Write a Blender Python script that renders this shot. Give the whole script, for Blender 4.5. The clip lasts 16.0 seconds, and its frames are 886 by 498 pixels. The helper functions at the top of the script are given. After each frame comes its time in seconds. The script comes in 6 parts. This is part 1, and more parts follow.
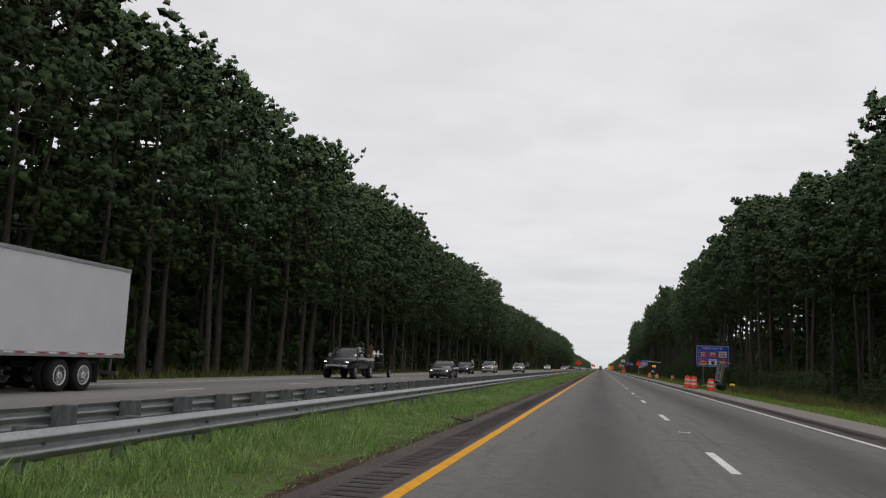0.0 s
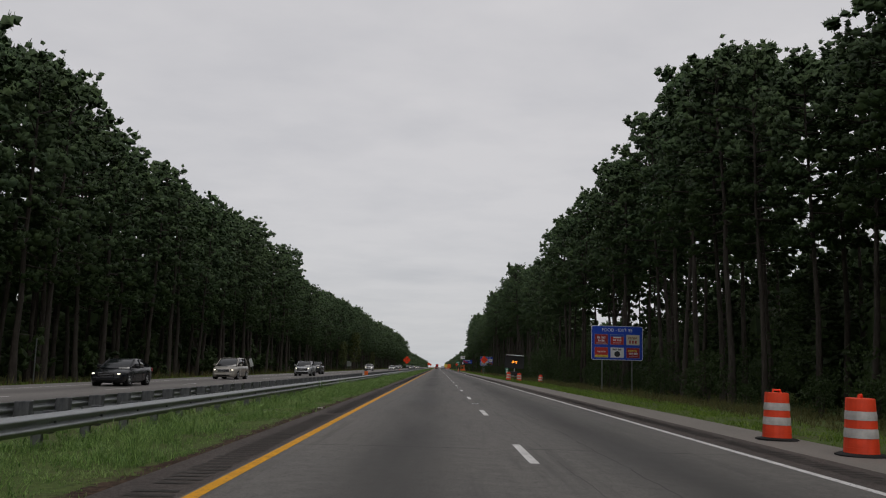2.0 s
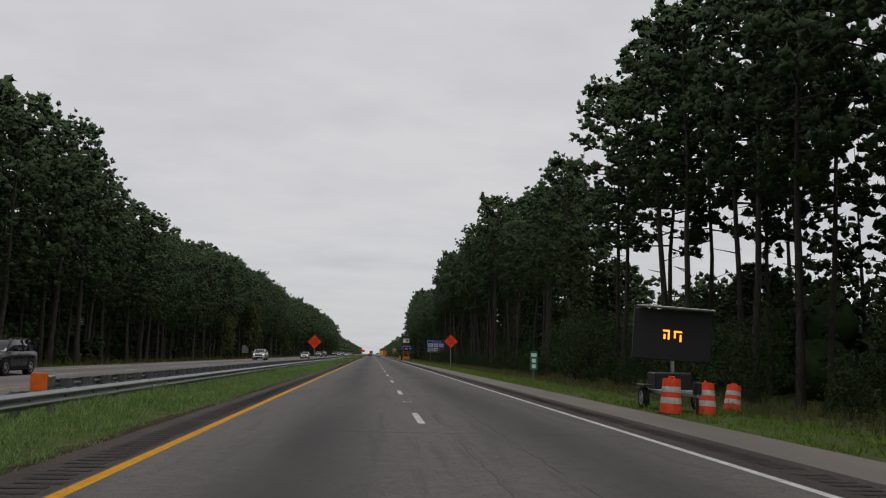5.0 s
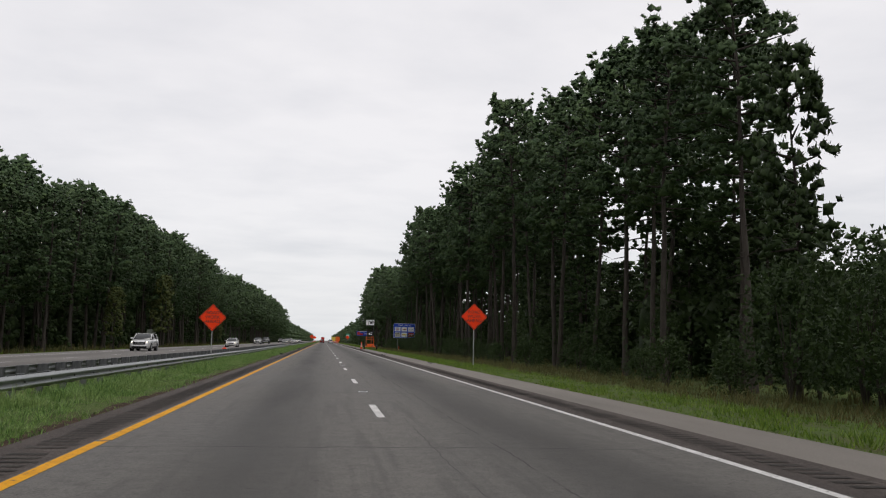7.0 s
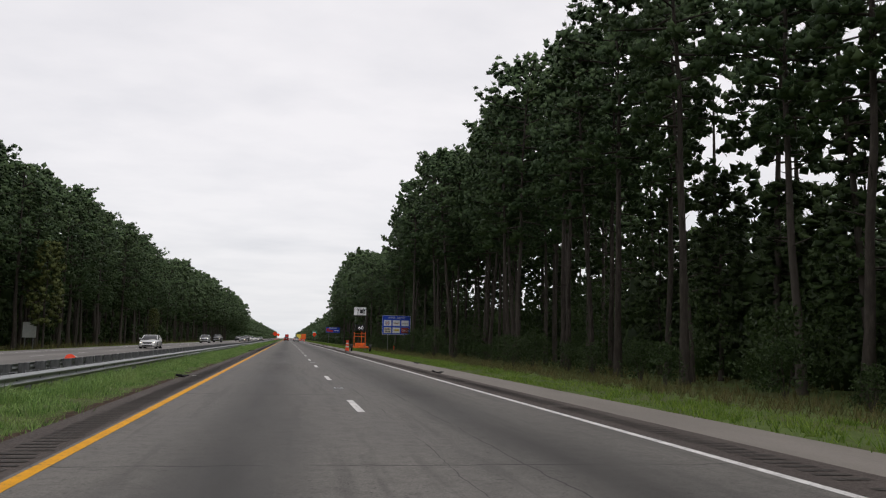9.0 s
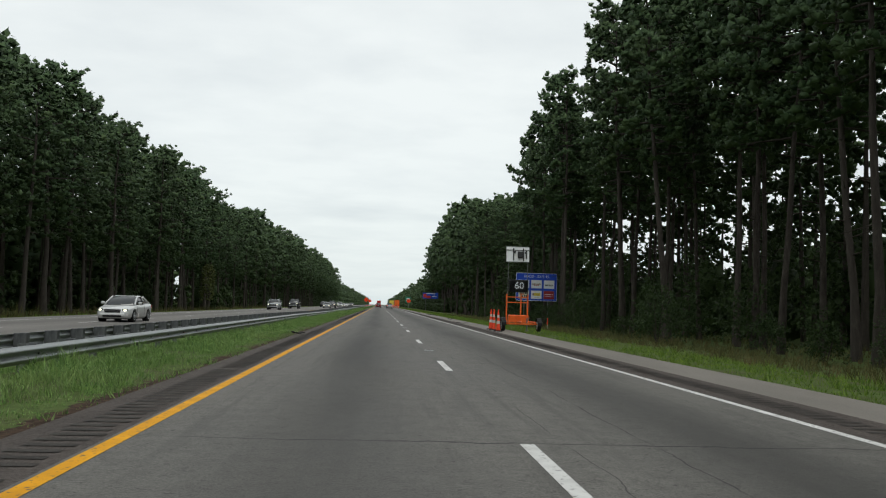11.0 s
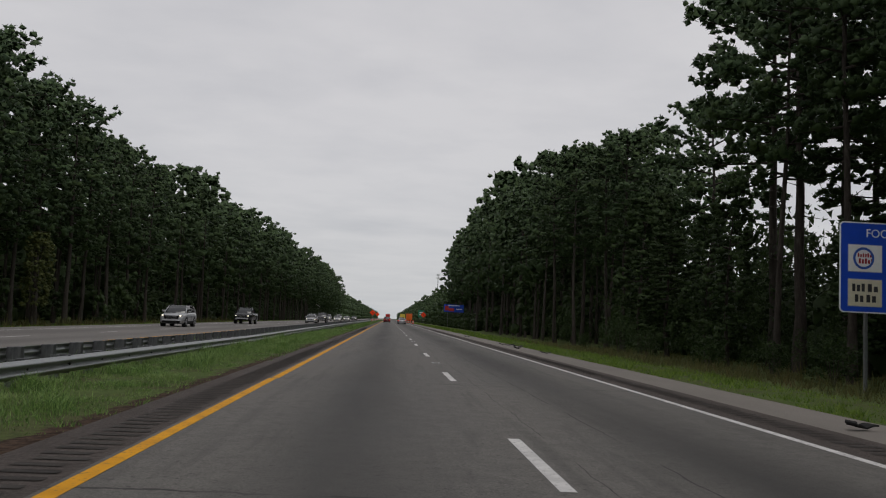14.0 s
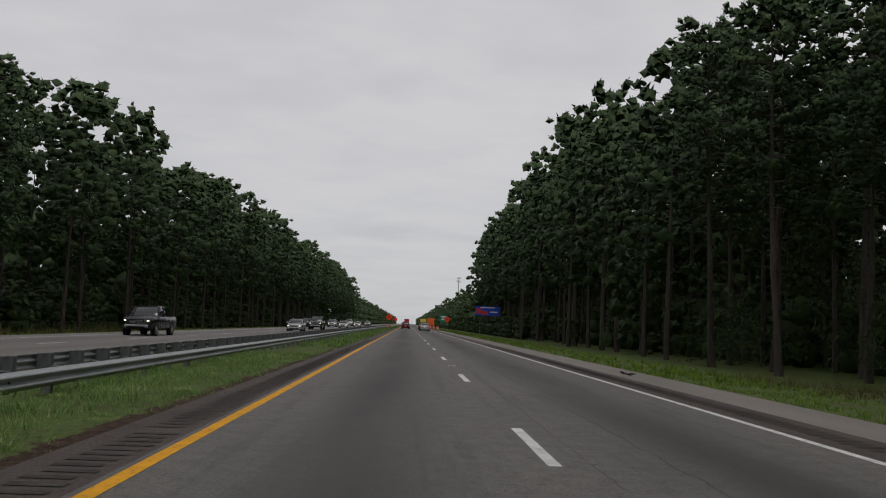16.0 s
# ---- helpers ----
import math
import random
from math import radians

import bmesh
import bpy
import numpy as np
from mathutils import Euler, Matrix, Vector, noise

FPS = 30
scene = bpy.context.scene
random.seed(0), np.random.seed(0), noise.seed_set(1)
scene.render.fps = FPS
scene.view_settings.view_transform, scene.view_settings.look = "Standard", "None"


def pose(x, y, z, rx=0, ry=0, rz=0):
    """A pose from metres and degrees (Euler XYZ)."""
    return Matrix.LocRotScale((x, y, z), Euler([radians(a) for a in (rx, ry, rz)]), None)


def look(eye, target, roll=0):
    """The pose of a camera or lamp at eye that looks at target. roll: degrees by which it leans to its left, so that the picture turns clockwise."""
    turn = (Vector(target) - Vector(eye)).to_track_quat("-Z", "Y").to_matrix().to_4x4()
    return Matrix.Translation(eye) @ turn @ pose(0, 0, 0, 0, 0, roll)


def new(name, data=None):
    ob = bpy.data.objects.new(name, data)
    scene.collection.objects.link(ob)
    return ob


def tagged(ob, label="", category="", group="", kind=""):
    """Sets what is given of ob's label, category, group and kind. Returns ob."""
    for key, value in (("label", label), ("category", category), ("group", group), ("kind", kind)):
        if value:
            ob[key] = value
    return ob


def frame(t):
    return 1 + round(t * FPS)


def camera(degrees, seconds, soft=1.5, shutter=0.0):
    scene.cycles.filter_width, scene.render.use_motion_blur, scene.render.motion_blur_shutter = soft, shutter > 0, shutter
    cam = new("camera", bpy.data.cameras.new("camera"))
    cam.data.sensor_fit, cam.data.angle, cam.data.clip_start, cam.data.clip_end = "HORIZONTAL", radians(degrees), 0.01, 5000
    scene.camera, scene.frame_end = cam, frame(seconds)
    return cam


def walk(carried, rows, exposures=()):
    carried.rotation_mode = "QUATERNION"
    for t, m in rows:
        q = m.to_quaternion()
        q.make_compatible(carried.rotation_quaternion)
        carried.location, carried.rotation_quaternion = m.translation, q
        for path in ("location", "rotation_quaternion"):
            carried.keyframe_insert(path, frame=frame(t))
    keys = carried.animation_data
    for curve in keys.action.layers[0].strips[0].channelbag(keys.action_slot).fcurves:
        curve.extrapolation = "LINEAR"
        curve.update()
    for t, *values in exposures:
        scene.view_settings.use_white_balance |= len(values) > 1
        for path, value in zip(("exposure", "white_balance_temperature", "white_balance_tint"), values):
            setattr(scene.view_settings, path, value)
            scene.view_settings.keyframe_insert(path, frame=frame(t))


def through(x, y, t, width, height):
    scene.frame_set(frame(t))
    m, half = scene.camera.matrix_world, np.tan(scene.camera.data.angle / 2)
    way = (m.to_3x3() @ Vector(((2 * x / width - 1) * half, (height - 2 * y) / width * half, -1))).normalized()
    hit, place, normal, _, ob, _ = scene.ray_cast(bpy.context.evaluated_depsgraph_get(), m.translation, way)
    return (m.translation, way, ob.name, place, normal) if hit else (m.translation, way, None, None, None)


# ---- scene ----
# ======== camera and its drive along the carriageway ========
cam = camera(54.03, 16.0, 1.15)
# seconds, x, y, height, yaw, pitch, lean
ROWS = [
    (0.0, -0.000, -0.35, 1.318, 10.53, 7.35, -2.57),
    (0.5, 0.083, 15.15, 1.336, 7.70, 7.55, -2.26),
    (1.0, 0.175, 30.88, 1.316, 3.82, 7.63, -1.95),
    (1.5, 0.311, 45.85, 1.306, 2.55, 7.76, -1.49),
    (2.0, 0.411, 60.53, 1.311, -0.16, 7.73, -1.45),
    (2.5, 0.504, 74.70, 1.306, -1.51, 7.76, -1.35),
    (3.0, 0.593, 88.35, 1.309, -1.73, 7.78, -1.26),
    (3.5, 0.675, 102.30, 1.310, -2.20, 7.59, -1.42),
    (4.0, 0.753, 115.82, 1.307, -4.27, 7.11, -1.36),
    (4.5, 0.798, 128.54, 1.325, -4.27, 7.10, -1.47),
    (7.0, 0.763, 191.66, 1.322, -7.63, 6.17, -1.31),
    (7.5, 0.693, 203.93, 1.320, -9.44, 6.20, -1.09),
    (8.0, 0.604, 215.97, 1.315, -11.86, 6.37, -0.88),
    (8.5, 0.512, 227.94, 1.307, -11.61, 6.15, -1.00),
    (9.0, 0.434, 239.79, 1.320, -9.97, 6.04, -1.17),
    (9.5, 0.396, 251.87, 1.292, -5.55, 4.43, -1.69),
    (10.0, 0.383, 263.68, 1.283, -4.43, 3.71, -1.64),
    (12.5, 0.322, 322.58, 1.306, -3.40, 4.22, -2.30),
    (13.0, 0.300, 334.29, 1.321, -3.39, 4.48, -2.51),
    (13.5, 0.321, 346.17, 1.318, -3.37, 4.60, -2.52),
    (14.0, 0.325, 358.69, 1.304, -3.37, 4.71, -2.56),
    (14.5, 0.344, 370.48, 1.322, -3.30, 4.92, -2.33),
    (15.0, 0.338, 382.26, 1.314, -3.29, 4.98, -2.74),
    (15.5, 0.359, 394.09, 1.304, -3.09, 4.97, -2.46),
    (16.0, 0.333, 405.92, 1.312, -2.14, 4.99, -2.25),
]
EXPOSURES = [(0.0, 0.0, 6450, 10), (0.5, -0.47, 6430, 10), (1.5, -0.44, 6430, 10), (2.5, -0.34, 6430, 10), (4.7, -0.34, 6430, 10), (6.6, 0.12, 6460, 10), (9.0, 0.16, 6460, 11), (10.0, 0.22, 6300, 1), (12.5, 0.17, 6320, 2), (13.5, 0.15, 6430, 8), (13.9, -0.36, 6430, 10), (16.0, -0.4, 6430, 10)]
walk(cam, [(t, pose(x, y, z, 0, 0, yaw) @ pose(0, 0, 0, pitch) @ pose(0, 0, 0, 0, lean) @ pose(0, 0, 0, 90))
           for t, x, y, z, yaw, pitch, lean in ROWS], EXPOSURES)

# ======== overcast sky and a soft high sun ========
SUN_ELEV, SUN_TURN = 64.0, 165.0
world = bpy.data.worlds.new("overcast")
scene.world = world
world.use_nodes = True
wn, wl = world.node_tree.nodes, world.node_tree.links
wn.clear()
w_out = wn.new("ShaderNodeOutputWorld")
w_bg = wn.new("ShaderNodeBackground")
w_sky = wn.new("ShaderNodeTexSky")
w_sky.sky_type = "NISHITA"
w_sky.sun_disc = False
w_sky.sun_elevation, w_sky.sun_rotation = radians(SUN_ELEV), radians(SUN_TURN)
w_skyscale = wn.new("ShaderNodeVectorMath")
w_skyscale.operation = "SCALE"
w_skyscale.inputs["Scale"].default_value = 0.09
wl.new(w_sky.outputs[0], w_skyscale.inputs[0])
w_tc = wn.new("ShaderNodeTexCoord")
w_sep = wn.new("ShaderNodeSeparateXYZ")
wl.new(w_tc.outputs["Generated"], w_sep.inputs[0])


def w_math(op, a, b):
    n = wn.new("ShaderNodeMath")
    n.operation = op
    for k, v in enumerate((a, b)):
        if isinstance(v, (int, float)):
            n.inputs[k].default_value = v
        else:
            wl.new(v, n.inputs[k])
    return n.outputs[0]


# the cloud deck is a level sheet, so its pattern is laid out by x/z and y/z
w_zz = w_math("ADD", w_math("MAXIMUM", w_sep.outputs[2], 0.0), 0.07)
w_comb = wn.new("ShaderNodeCombineXYZ")
wl.new(w_math("DIVIDE", w_sep.outputs[0], w_zz), w_comb.inputs[0])
wl.new(w_math("DIVIDE", w_sep.outputs[1], w_zz), w_comb.inputs[1])


def w_noise(scale, detail, rough=0.55, dist=0.0):
    n = wn.new("ShaderNodeTexNoise")
    n.inputs["Scale"].default_value, n.inputs["Detail"].default_value = scale, detail
    n.inputs["Roughness"].default_value, n.inputs["Distortion"].default_value = rough, dist
    wl.new(w_comb.outputs[0], n.inputs["Vector"])
    return n.outputs["Fac"]


w_mix = w_math("ADD", w_math("MULTIPLY", w_noise(0.4, 6.0, 0.5, 0.4), 0.62), w_math("MULTIPLY", w_noise(1.5, 5.0), 0.38))
w_ramp = wn.new("ShaderNodeValToRGB")
w_ramp.color_ramp.elements[0].position, w_ramp.color_ramp.elements[1].position = 0.33, 0.56
w_ramp.color_ramp.elements[0].color = (0.69, 0.682, 0.708, 1)
w_ramp.color_ramp.elements[1].color = (0.885, 0.858, 0.862, 1)
wl.new(w_mix, w_ramp.inputs[0])
w_blend = wn.new("ShaderNodeMix")
w_blend.data_type = "RGBA"
w_blend.inputs["Factor"].default_value = 0.9
wl.new(w_skyscale.outputs[0], w_blend.inputs["A"])
wl.new(w_ramp.outputs[0], w_blend.inputs["B"])
w_low = wn.new("ShaderNodeMix")
w_low.data_type = "RGBA"
wl.new(w_math("MULTIPLY", w_math("EXPONENT", w_math("MULTIPLY", w_math("MAXIMUM", w_sep.outputs[2], 0.0), -9.0), 0.0), 0.7), w_low.inputs["Factor"])
wl.new(w_blend.outputs["Result"], w_low.inputs["A"])
w_low.inputs["B"].default_value = (0.66, 0.685, 0.70, 1)
wl.new(w_low.outputs["Result"], w_bg.inputs["Color"])
w_bg.inputs["Strength"].default_value = 1.0
wl.new(w_bg.outputs[0], w_out.inputs[0])

sun = new("sun", bpy.data.lights.new("sun", "SUN"))
sun.data.energy, sun.data.angle, sun.data.color = 0.75, radians(25), (1.0, 0.96, 0.9)
sun.matrix_world = look((0, 0, 60), (0 - 60 * math.sin(radians(SUN_TURN)) / math.tan(radians(SUN_ELEV)),
                                     0 - 60 * math.cos(radians(SUN_TURN)) / math.tan(radians(SUN_ELEV)), 0))

# ======== materials ========
MATS = {}


class Shader:
    """Small wrapper to write node trees in few lines."""

    def __init__(self, name):
        self.m = bpy.data.materials.new(name)
        self.m.use_nodes = True
        self.n, self.l = self.m.node_tree.nodes, self.m.node_tree.links
        self.b = self.n["Principled BSDF"]
        self.tc = self.n.new("ShaderNodeTexCoord")
        MATS[name] = self.m

    def put(self, socket, v):
        if isinstance(v, (int, float)):
            socket.default_value = v
        elif isinstance(v, tuple):
            socket.default_value = (*v, 1) if len(v) == 3 and socket.type == "RGBA" else v
        else:
            self.l.new(v, socket)

    def coords(self, stretch=(1, 1, 1), space="Object"):
        n = self.n.new("ShaderNodeMapping")
        n.inputs["Scale"].default_value = stretch
        self.l.new(self.tc.outputs[space], n.inputs["Vector"])
        return n.outputs[0]

    def noise(self, scale, detail=3.0, rough=0.55, stretch=(1, 1, 1)):
        n = self.n.new("ShaderNodeTexNoise")
        n.inputs["Scale"].default_value, n.inputs["Detail"].default_value, n.inputs["Roughness"].default_value = scale, detail, rough
        self.l.new(self.coords(stretch), n.inputs["Vector"])
        return n.outputs["Fac"]

    def ramp(self, fac, stops):
        n = self.n.new("ShaderNodeValToRGB")
        e = n.color_ramp.elements
        while len(e) < len(stops):
            e.new(0.5)
        for k, (p, c) in enumerate(stops):
            e[k].position = p
            e[k].color = (*c, 1) if isinstance(c, tuple) else (c, c, c, 1)
        self.put(n.inputs[0], fac)
        return n.outputs[0]

    def mix(self, fac, a, b, kind="MIX"):
        n = self.n.new("ShaderNodeMix")
        n.data_type, n.blend_type = "RGBA", kind
        self.put(n.inputs["Factor"], fac)
        self.put(n.inputs["A"], a)
        self.put(n.inputs["B"], b)
        return n.outputs["Result"]

    def math(self, op, a, b=0.0, c=0.0):
        n = self.n.new("ShaderNodeMath")
        n.operation = op
        for k, v in enumerate((a, b, c)):
            self.put(n.inputs[k], v)
        return n.outputs[0]

    def axis(self, k):
        n = self.n.new("ShaderNodeSeparateXYZ")
        self.l.new(self.tc.outputs["Object"], n.inputs[0])
        return n.outputs[k]

    def random(self):
        return self.n.new("ShaderNodeObjectInfo").outputs["Random"]

    def island(self):
        return self.n.new("ShaderNodeNewGeometry").outputs["Random Per Island"]

    def finish(self, color, rough=0.6, metal=0.0, bump=None, height=0.01, strength=0.4, spec=0.5):
        self.put(self.b.inputs["Base Color"], color)
        self.put(self.b.inputs["Roughness"], rough)
        self.put(self.b.inputs["Metallic"], metal)
        self.b.inputs["Specular IOR Level"].default_value = spec
        if bump is not None:
            n = self.n.new("ShaderNodeBump")
            n.inputs["Strength"].default_value, n.inputs["Distance"].default_value = strength, height
            self.put(n.inputs["Height"], bump)
            self.l.new(n.outputs[0], self.b.inputs["Normal"])
        return self.m


def plain(name, c, rough=0.5, metal=0.0, dirt=0.25, scale=6.0, spec=0.5):
    """Paint, plastic or metal with a little dirt and unevenness."""
    s = Shader(name)
    f = s.noise(scale, 4.0, 0.6)
    dark = tuple(v * (1 - dirt) for v in c)
    g = s.ramp(s.noise(scale * 7, 2.0), [(0.3, 0.0), (0.7, 1.0)])
    col = s.mix(s.math("MULTIPLY", g, 0.3), s.ramp(f, [(0.3, dark), (0.65, c)]), dark)
    return s.finish(col, s.math("ADD", s.math("MULTIPLY", f, 0.2), rough - 0.1), metal, f, 0.003, 0.15, spec)


def glow(name, c, strength):
    s = Shader(name)
    s.b.inputs["Emission Color"].default_value = (*c, 1)
    s.b.inputs["Emission Strength"].default_value = strength
    return s.finish(c, 0.4)


# worn asphalt: aggregate, mottling, oil bands along the lanes, joints and cracks
s = Shader("asphalt_lanes")
agg = s.noise(28, 4.0, 0.75)
mott = s.noise(0.35, 5.0, 0.6, (1.0, 0.25, 1))
blot = s.noise(3.2, 5.0, 0.7)
col = s.mix(0.42, s.ramp(mott, [(0.38, (0.115, 0.11, 0.104)), (0.62, (0.2, 0.191, 0.18))]),
            s.ramp(agg, [(0.38, (0.05, 0.048, 0.045)), (0.62, (0.25, 0.239, 0.225))]))
col = s.mix(0.3, col, s.ramp(blot, [(0.4, (0.085, 0.082, 0.08)), (0.6, (0.18, 0.174, 0.168))]))
grit = s.ramp(s.noise(7, 7.0, 0.8), [(0.4, 0.35), (0.47, 0.0), (0.6, 0.0)])
col = s.mix(grit, col, (0.045, 0.044, 0.042))
x = s.axis(0)
for lane_x in (-0.06, 3.72, -13.05, -16.7):
    d = s.math("SUBTRACT", x, lane_x)
    g = s.math("EXPONENT", s.math("MULTIPLY", s.math("MULTIPLY", d, d), -1.6))
    col = s.mix(s.math("MULTIPLY", g, s.ramp(s.noise(0.5, 4.0, 0.6, (1, 0.1, 1)), [(0.36, 0.5), (0.62, 0.95)])), col, (0.05, 0.048, 0.047))
wob = s.math("MULTIPLY", s.math("SUBTRACT", s.noise(0.7, 4.0, 0.6), 0.5), 0.25)
for joint_x, wide in ((3.05, 0.011), (2.2, 0.006)):
    d = s.math("ABSOLUTE", s.math("SUBTRACT", s.math("ADD", x, wob), joint_x))
    line = s.math("MULTIPLY", s.math("LESS_THAN", d, wide), s.ramp(s.noise(0.3, 3.0, 0.6), [(0.42, 0.0), (0.5, 0.75)]))
    col = s.mix(line, col, (0.02, 0.02, 0.02))
yy = s.math("ADD", s.axis(1), s.math("MULTIPLY", s.noise(0.9, 5.0, 0.65), 0.5))
cross = s.math("LESS_THAN", s.math("ABSOLUTE", s.math("SUBTRACT", s.math("FRACT", s.math("DIVIDE", yy, 11.6)), 0.5)), 0.0022)
col = s.mix(s.math("MULTIPLY", cross, s.ramp(s.noise(0.5, 3.0), [(0.4, 0.0), (0.52, 0.85)])), col, (0.02, 0.02, 0.02))
pit = s.ramp(s.noise(9, 4.0, 0.7), [(0.63, 0.0), (0.67, 0.8)])
col = s.mix(pit, col, (0.035, 0.033, 0.032))
streak = s.ramp(s.noise(1.1, 4.0, 0.65, (3.0, 0.12, 1)), [(0.52, 0.0), (0.64, 0.4)])
col = s.mix(streak, col, (0.07, 0.068, 0.066))
# fine stone chips, dark binder and pale faces
chips = s.ramp(s.noise(75, 2.0, 0.6), [(0.32, (0.5, 0.494, 0.475)), (0.5, (0.92, 0.905, 0.87)), (0.66, (1.0, 0.985, 0.95))])
col = s.mix(1.0, col, chips, "MULTIPLY")
s.finish(col, s.ramp(mott, [(0.3, 0.66), (0.7, 0.82)]), 0.0, agg, 0.006, 0.5, 0.25)

s = Shader("asphalt_shoulder")
agg = s.noise(22, 5.0, 0.8)
mott = s.noise(1.3, 6.0, 0.7, (1.0, 0.4, 1))
col = s.mix(0.5, s.ramp(mott, [(0.36, (0.044, 0.035, 0.031)), (0.64, (0.098, 0.08, 0.071))]),
            s.ramp(agg, [(0.4, (0.027, 0.022, 0.019)), (0.6, (0.13, 0.11, 0.1))]))
s.finish(col, 0.85, 0.0, agg, 0.02, 0.8, 0.25)

s = Shader("rumble_dirt")
agg = s.noise(40, 3.0, 0.7)
old = s.ramp(s.noise(1.7, 5.0, 0.7), [(0.4, 0.0), (0.62, 0.85)])
col = s.mix(old, s.ramp(agg, [(0.3, (0.02, 0.018, 0.016)), (0.7, (0.048, 0.042, 0.038))]), s.ramp(agg, [(0.3, (0.034, 0.03, 0.027)), (0.7, (0.1, 0.09, 0.08))]))
s.finish(col, 0.85, 0.0, agg, 0.008, 0.6, 0.2)

s = Shader("pale_paving")
agg = s.noise(45, 3.0, 0.7)
mott = s.noise(0.6, 5.0, 0.6, (1.0, 0.2, 1))
col = s.mix(0.4, s.ramp(mott, [(0.3, (0.135, 0.12, 0.103)), (0.7, (0.225, 0.2, 0.177))]),
            s.ramp(agg, [(0.3, (0.12, 0.11, 0.1)), (0.7, (0.27, 0.25, 0.225))]))
s.finish(col, 0.8, 0.0, agg, 0.006, 0.5, 0.3)

s = Shader("asphalt_pale")
agg = s.noise(24, 4.0, 0.75)
mott = s.noise(0.35, 5.0, 0.6, (1.0, 0.2, 1))
col = s.mix(0.4, s.ramp(mott, [(0.36, (0.14, 0.13, 0.122)), (0.64, (0.225, 0.208, 0.195))]), s.ramp(agg, [(0.38, (0.09, 0.085, 0.08)), (0.62, (0.25, 0.235, 0.22))]))
x = s.axis(0)
for lane_x in (-13.05, -16.7):
    d = s.math("SUBTRACT", x, lane_x)
    g = s.math("EXPONENT", s.math("MULTIPLY", s.math("MULTIPLY", d, d), -1.6))
    col = s.mix(s.math("MULTIPLY", g, 0.35), col, (0.07, 0.066, 0.063))
s.finish(col, 0.8, 0.0, agg, 0.006, 0.5, 0.3)


def road_paint(name, c, worn):
    s = Shader(name)
    f = s.noise(14, 5.0, 0.7)
    col = s.mix(s.ramp(f, [(0.57, 0.0), (0.65, 0.85)]), s.ramp(s.noise(2.5, 4.0), [(0.3, worn), (0.7, c)]), (0.09, 0.088, 0.085))
    return s.finish(col, 0.75, 0.0, f, 0.004, 0.4, 0.15)


road_paint("white_road_paint", (0.74, 0.73, 0.71), (0.5, 0.49, 0.48))
road_paint("yellow_road_paint", (0.76, 0.36, 0.008), (0.58, 0.27, 0.012))

s = Shader("earth")
f = s.noise(0.5, 6.0, 0.65)
g = s.noise(9, 4.0, 0.7)
col = s.mix(0.5, s.ramp(f, [(0.36, (0.085, 0.07, 0.042)), (0.52, (0.075, 0.115, 0.03)), (0.68, (0.11, 0.16, 0.045))]), s.ramp(g, [(0.38, (0.03, 0.045, 0.014)), (0.62, (0.12, 0.15, 0.05))]))
ex = s.math("ADD", s.axis(0), s.math("MULTIPLY", s.math("SUBTRACT", s.noise(1.3, 4.0, 0.7), 0.5), 0.9))
soil = s.math("LESS_THAN", s.math("ABSOLUTE", s.math("ADD", ex, 2.98)), 0.26)
col = s.mix(soil, col, s.ramp(g, [(0.38, (0.024, 0.016, 0.011)), (0.62, (0.085, 0.056, 0.04))]))
s.finish(col, 0.95, 0.0, g, 0.05, 0.7, 0.1)


def leafy(name, dark, light, through=0.35, tip=None):
    """Foliage: diffuse with some light through the leaf, varied from leaf to leaf and from plant to plant."""
    s = Shader(name)
    c = s.ramp(s.island(), [(0.0, dark), (1.0, light)])
    if tip:
        c = s.mix(s.ramp(s.noise(0.6, 3.0), [(0.5, 0.0), (0.72, 0.7)]), c, tip)
    c = s.mix(s.math("MULTIPLY", s.random(), 0.3), c, (dark[0] * 1.5, dark[1] * 1.0, dark[2] * 0.8))
    m = s.finish(c, 0.6, spec=0.25)
    tr = s.n.new("ShaderNodeBsdfTranslucent")
    s.put(tr.inputs["Color"], c)
    mx = s.n.new("ShaderNodeMixShader")
    mx.inputs[0].default_value = through
    s.l.new(s.b.outputs[0], mx.inputs[1])
    s.l.new(tr.outputs[0], mx.inputs[2])
    s.l.new(mx.outputs[0], s.n["Material Output"].inputs[0])
    return m


leafy("pine_needles", (0.029, 0.058, 0.025), (0.09, 0.147, 0.058), 0.16, (0.108, 0.16, 0.055))
# leaf colour lowered to carry the deep shade inside the woods
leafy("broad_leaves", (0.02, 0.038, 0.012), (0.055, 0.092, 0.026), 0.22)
leafy("light_leaves", (0.05, 0.075, 0.02), (0.13, 0.15, 0.045), 0.25)
leafy("grass_blades", (0.055, 0.125, 0.03), (0.29, 0.44, 0.13), 0.36, (0.33, 0.4, 0.16))
leafy("verge_blades", (0.06, 0.135, 0.018), (0.24, 0.35, 0.05), 0.33, (0.24, 0.3, 0.08))
leafy("weed_blades", (0.05, 0.062, 0.02), (0.15, 0.145, 0.05), 0.3, (0.19, 0.125, 0.06))

s = Shader("pine_bark")
f = s.noise(5, 5.0, 0.7, (1, 1, 0.25))
col = s.ramp(f, [(0.3, (0.02, 0.016, 0.014)), (0.55, (0.055, 0.046, 0.039)), (0.75, (0.11, 0.094, 0.08))])
col = s.mix(s.math("MULTIPLY", s.random(), 0.5), col, (0.09, 0.078, 0.068))
s.finish(col, 0.9, 0.0, f, 0.05, 0.9, 0.15)

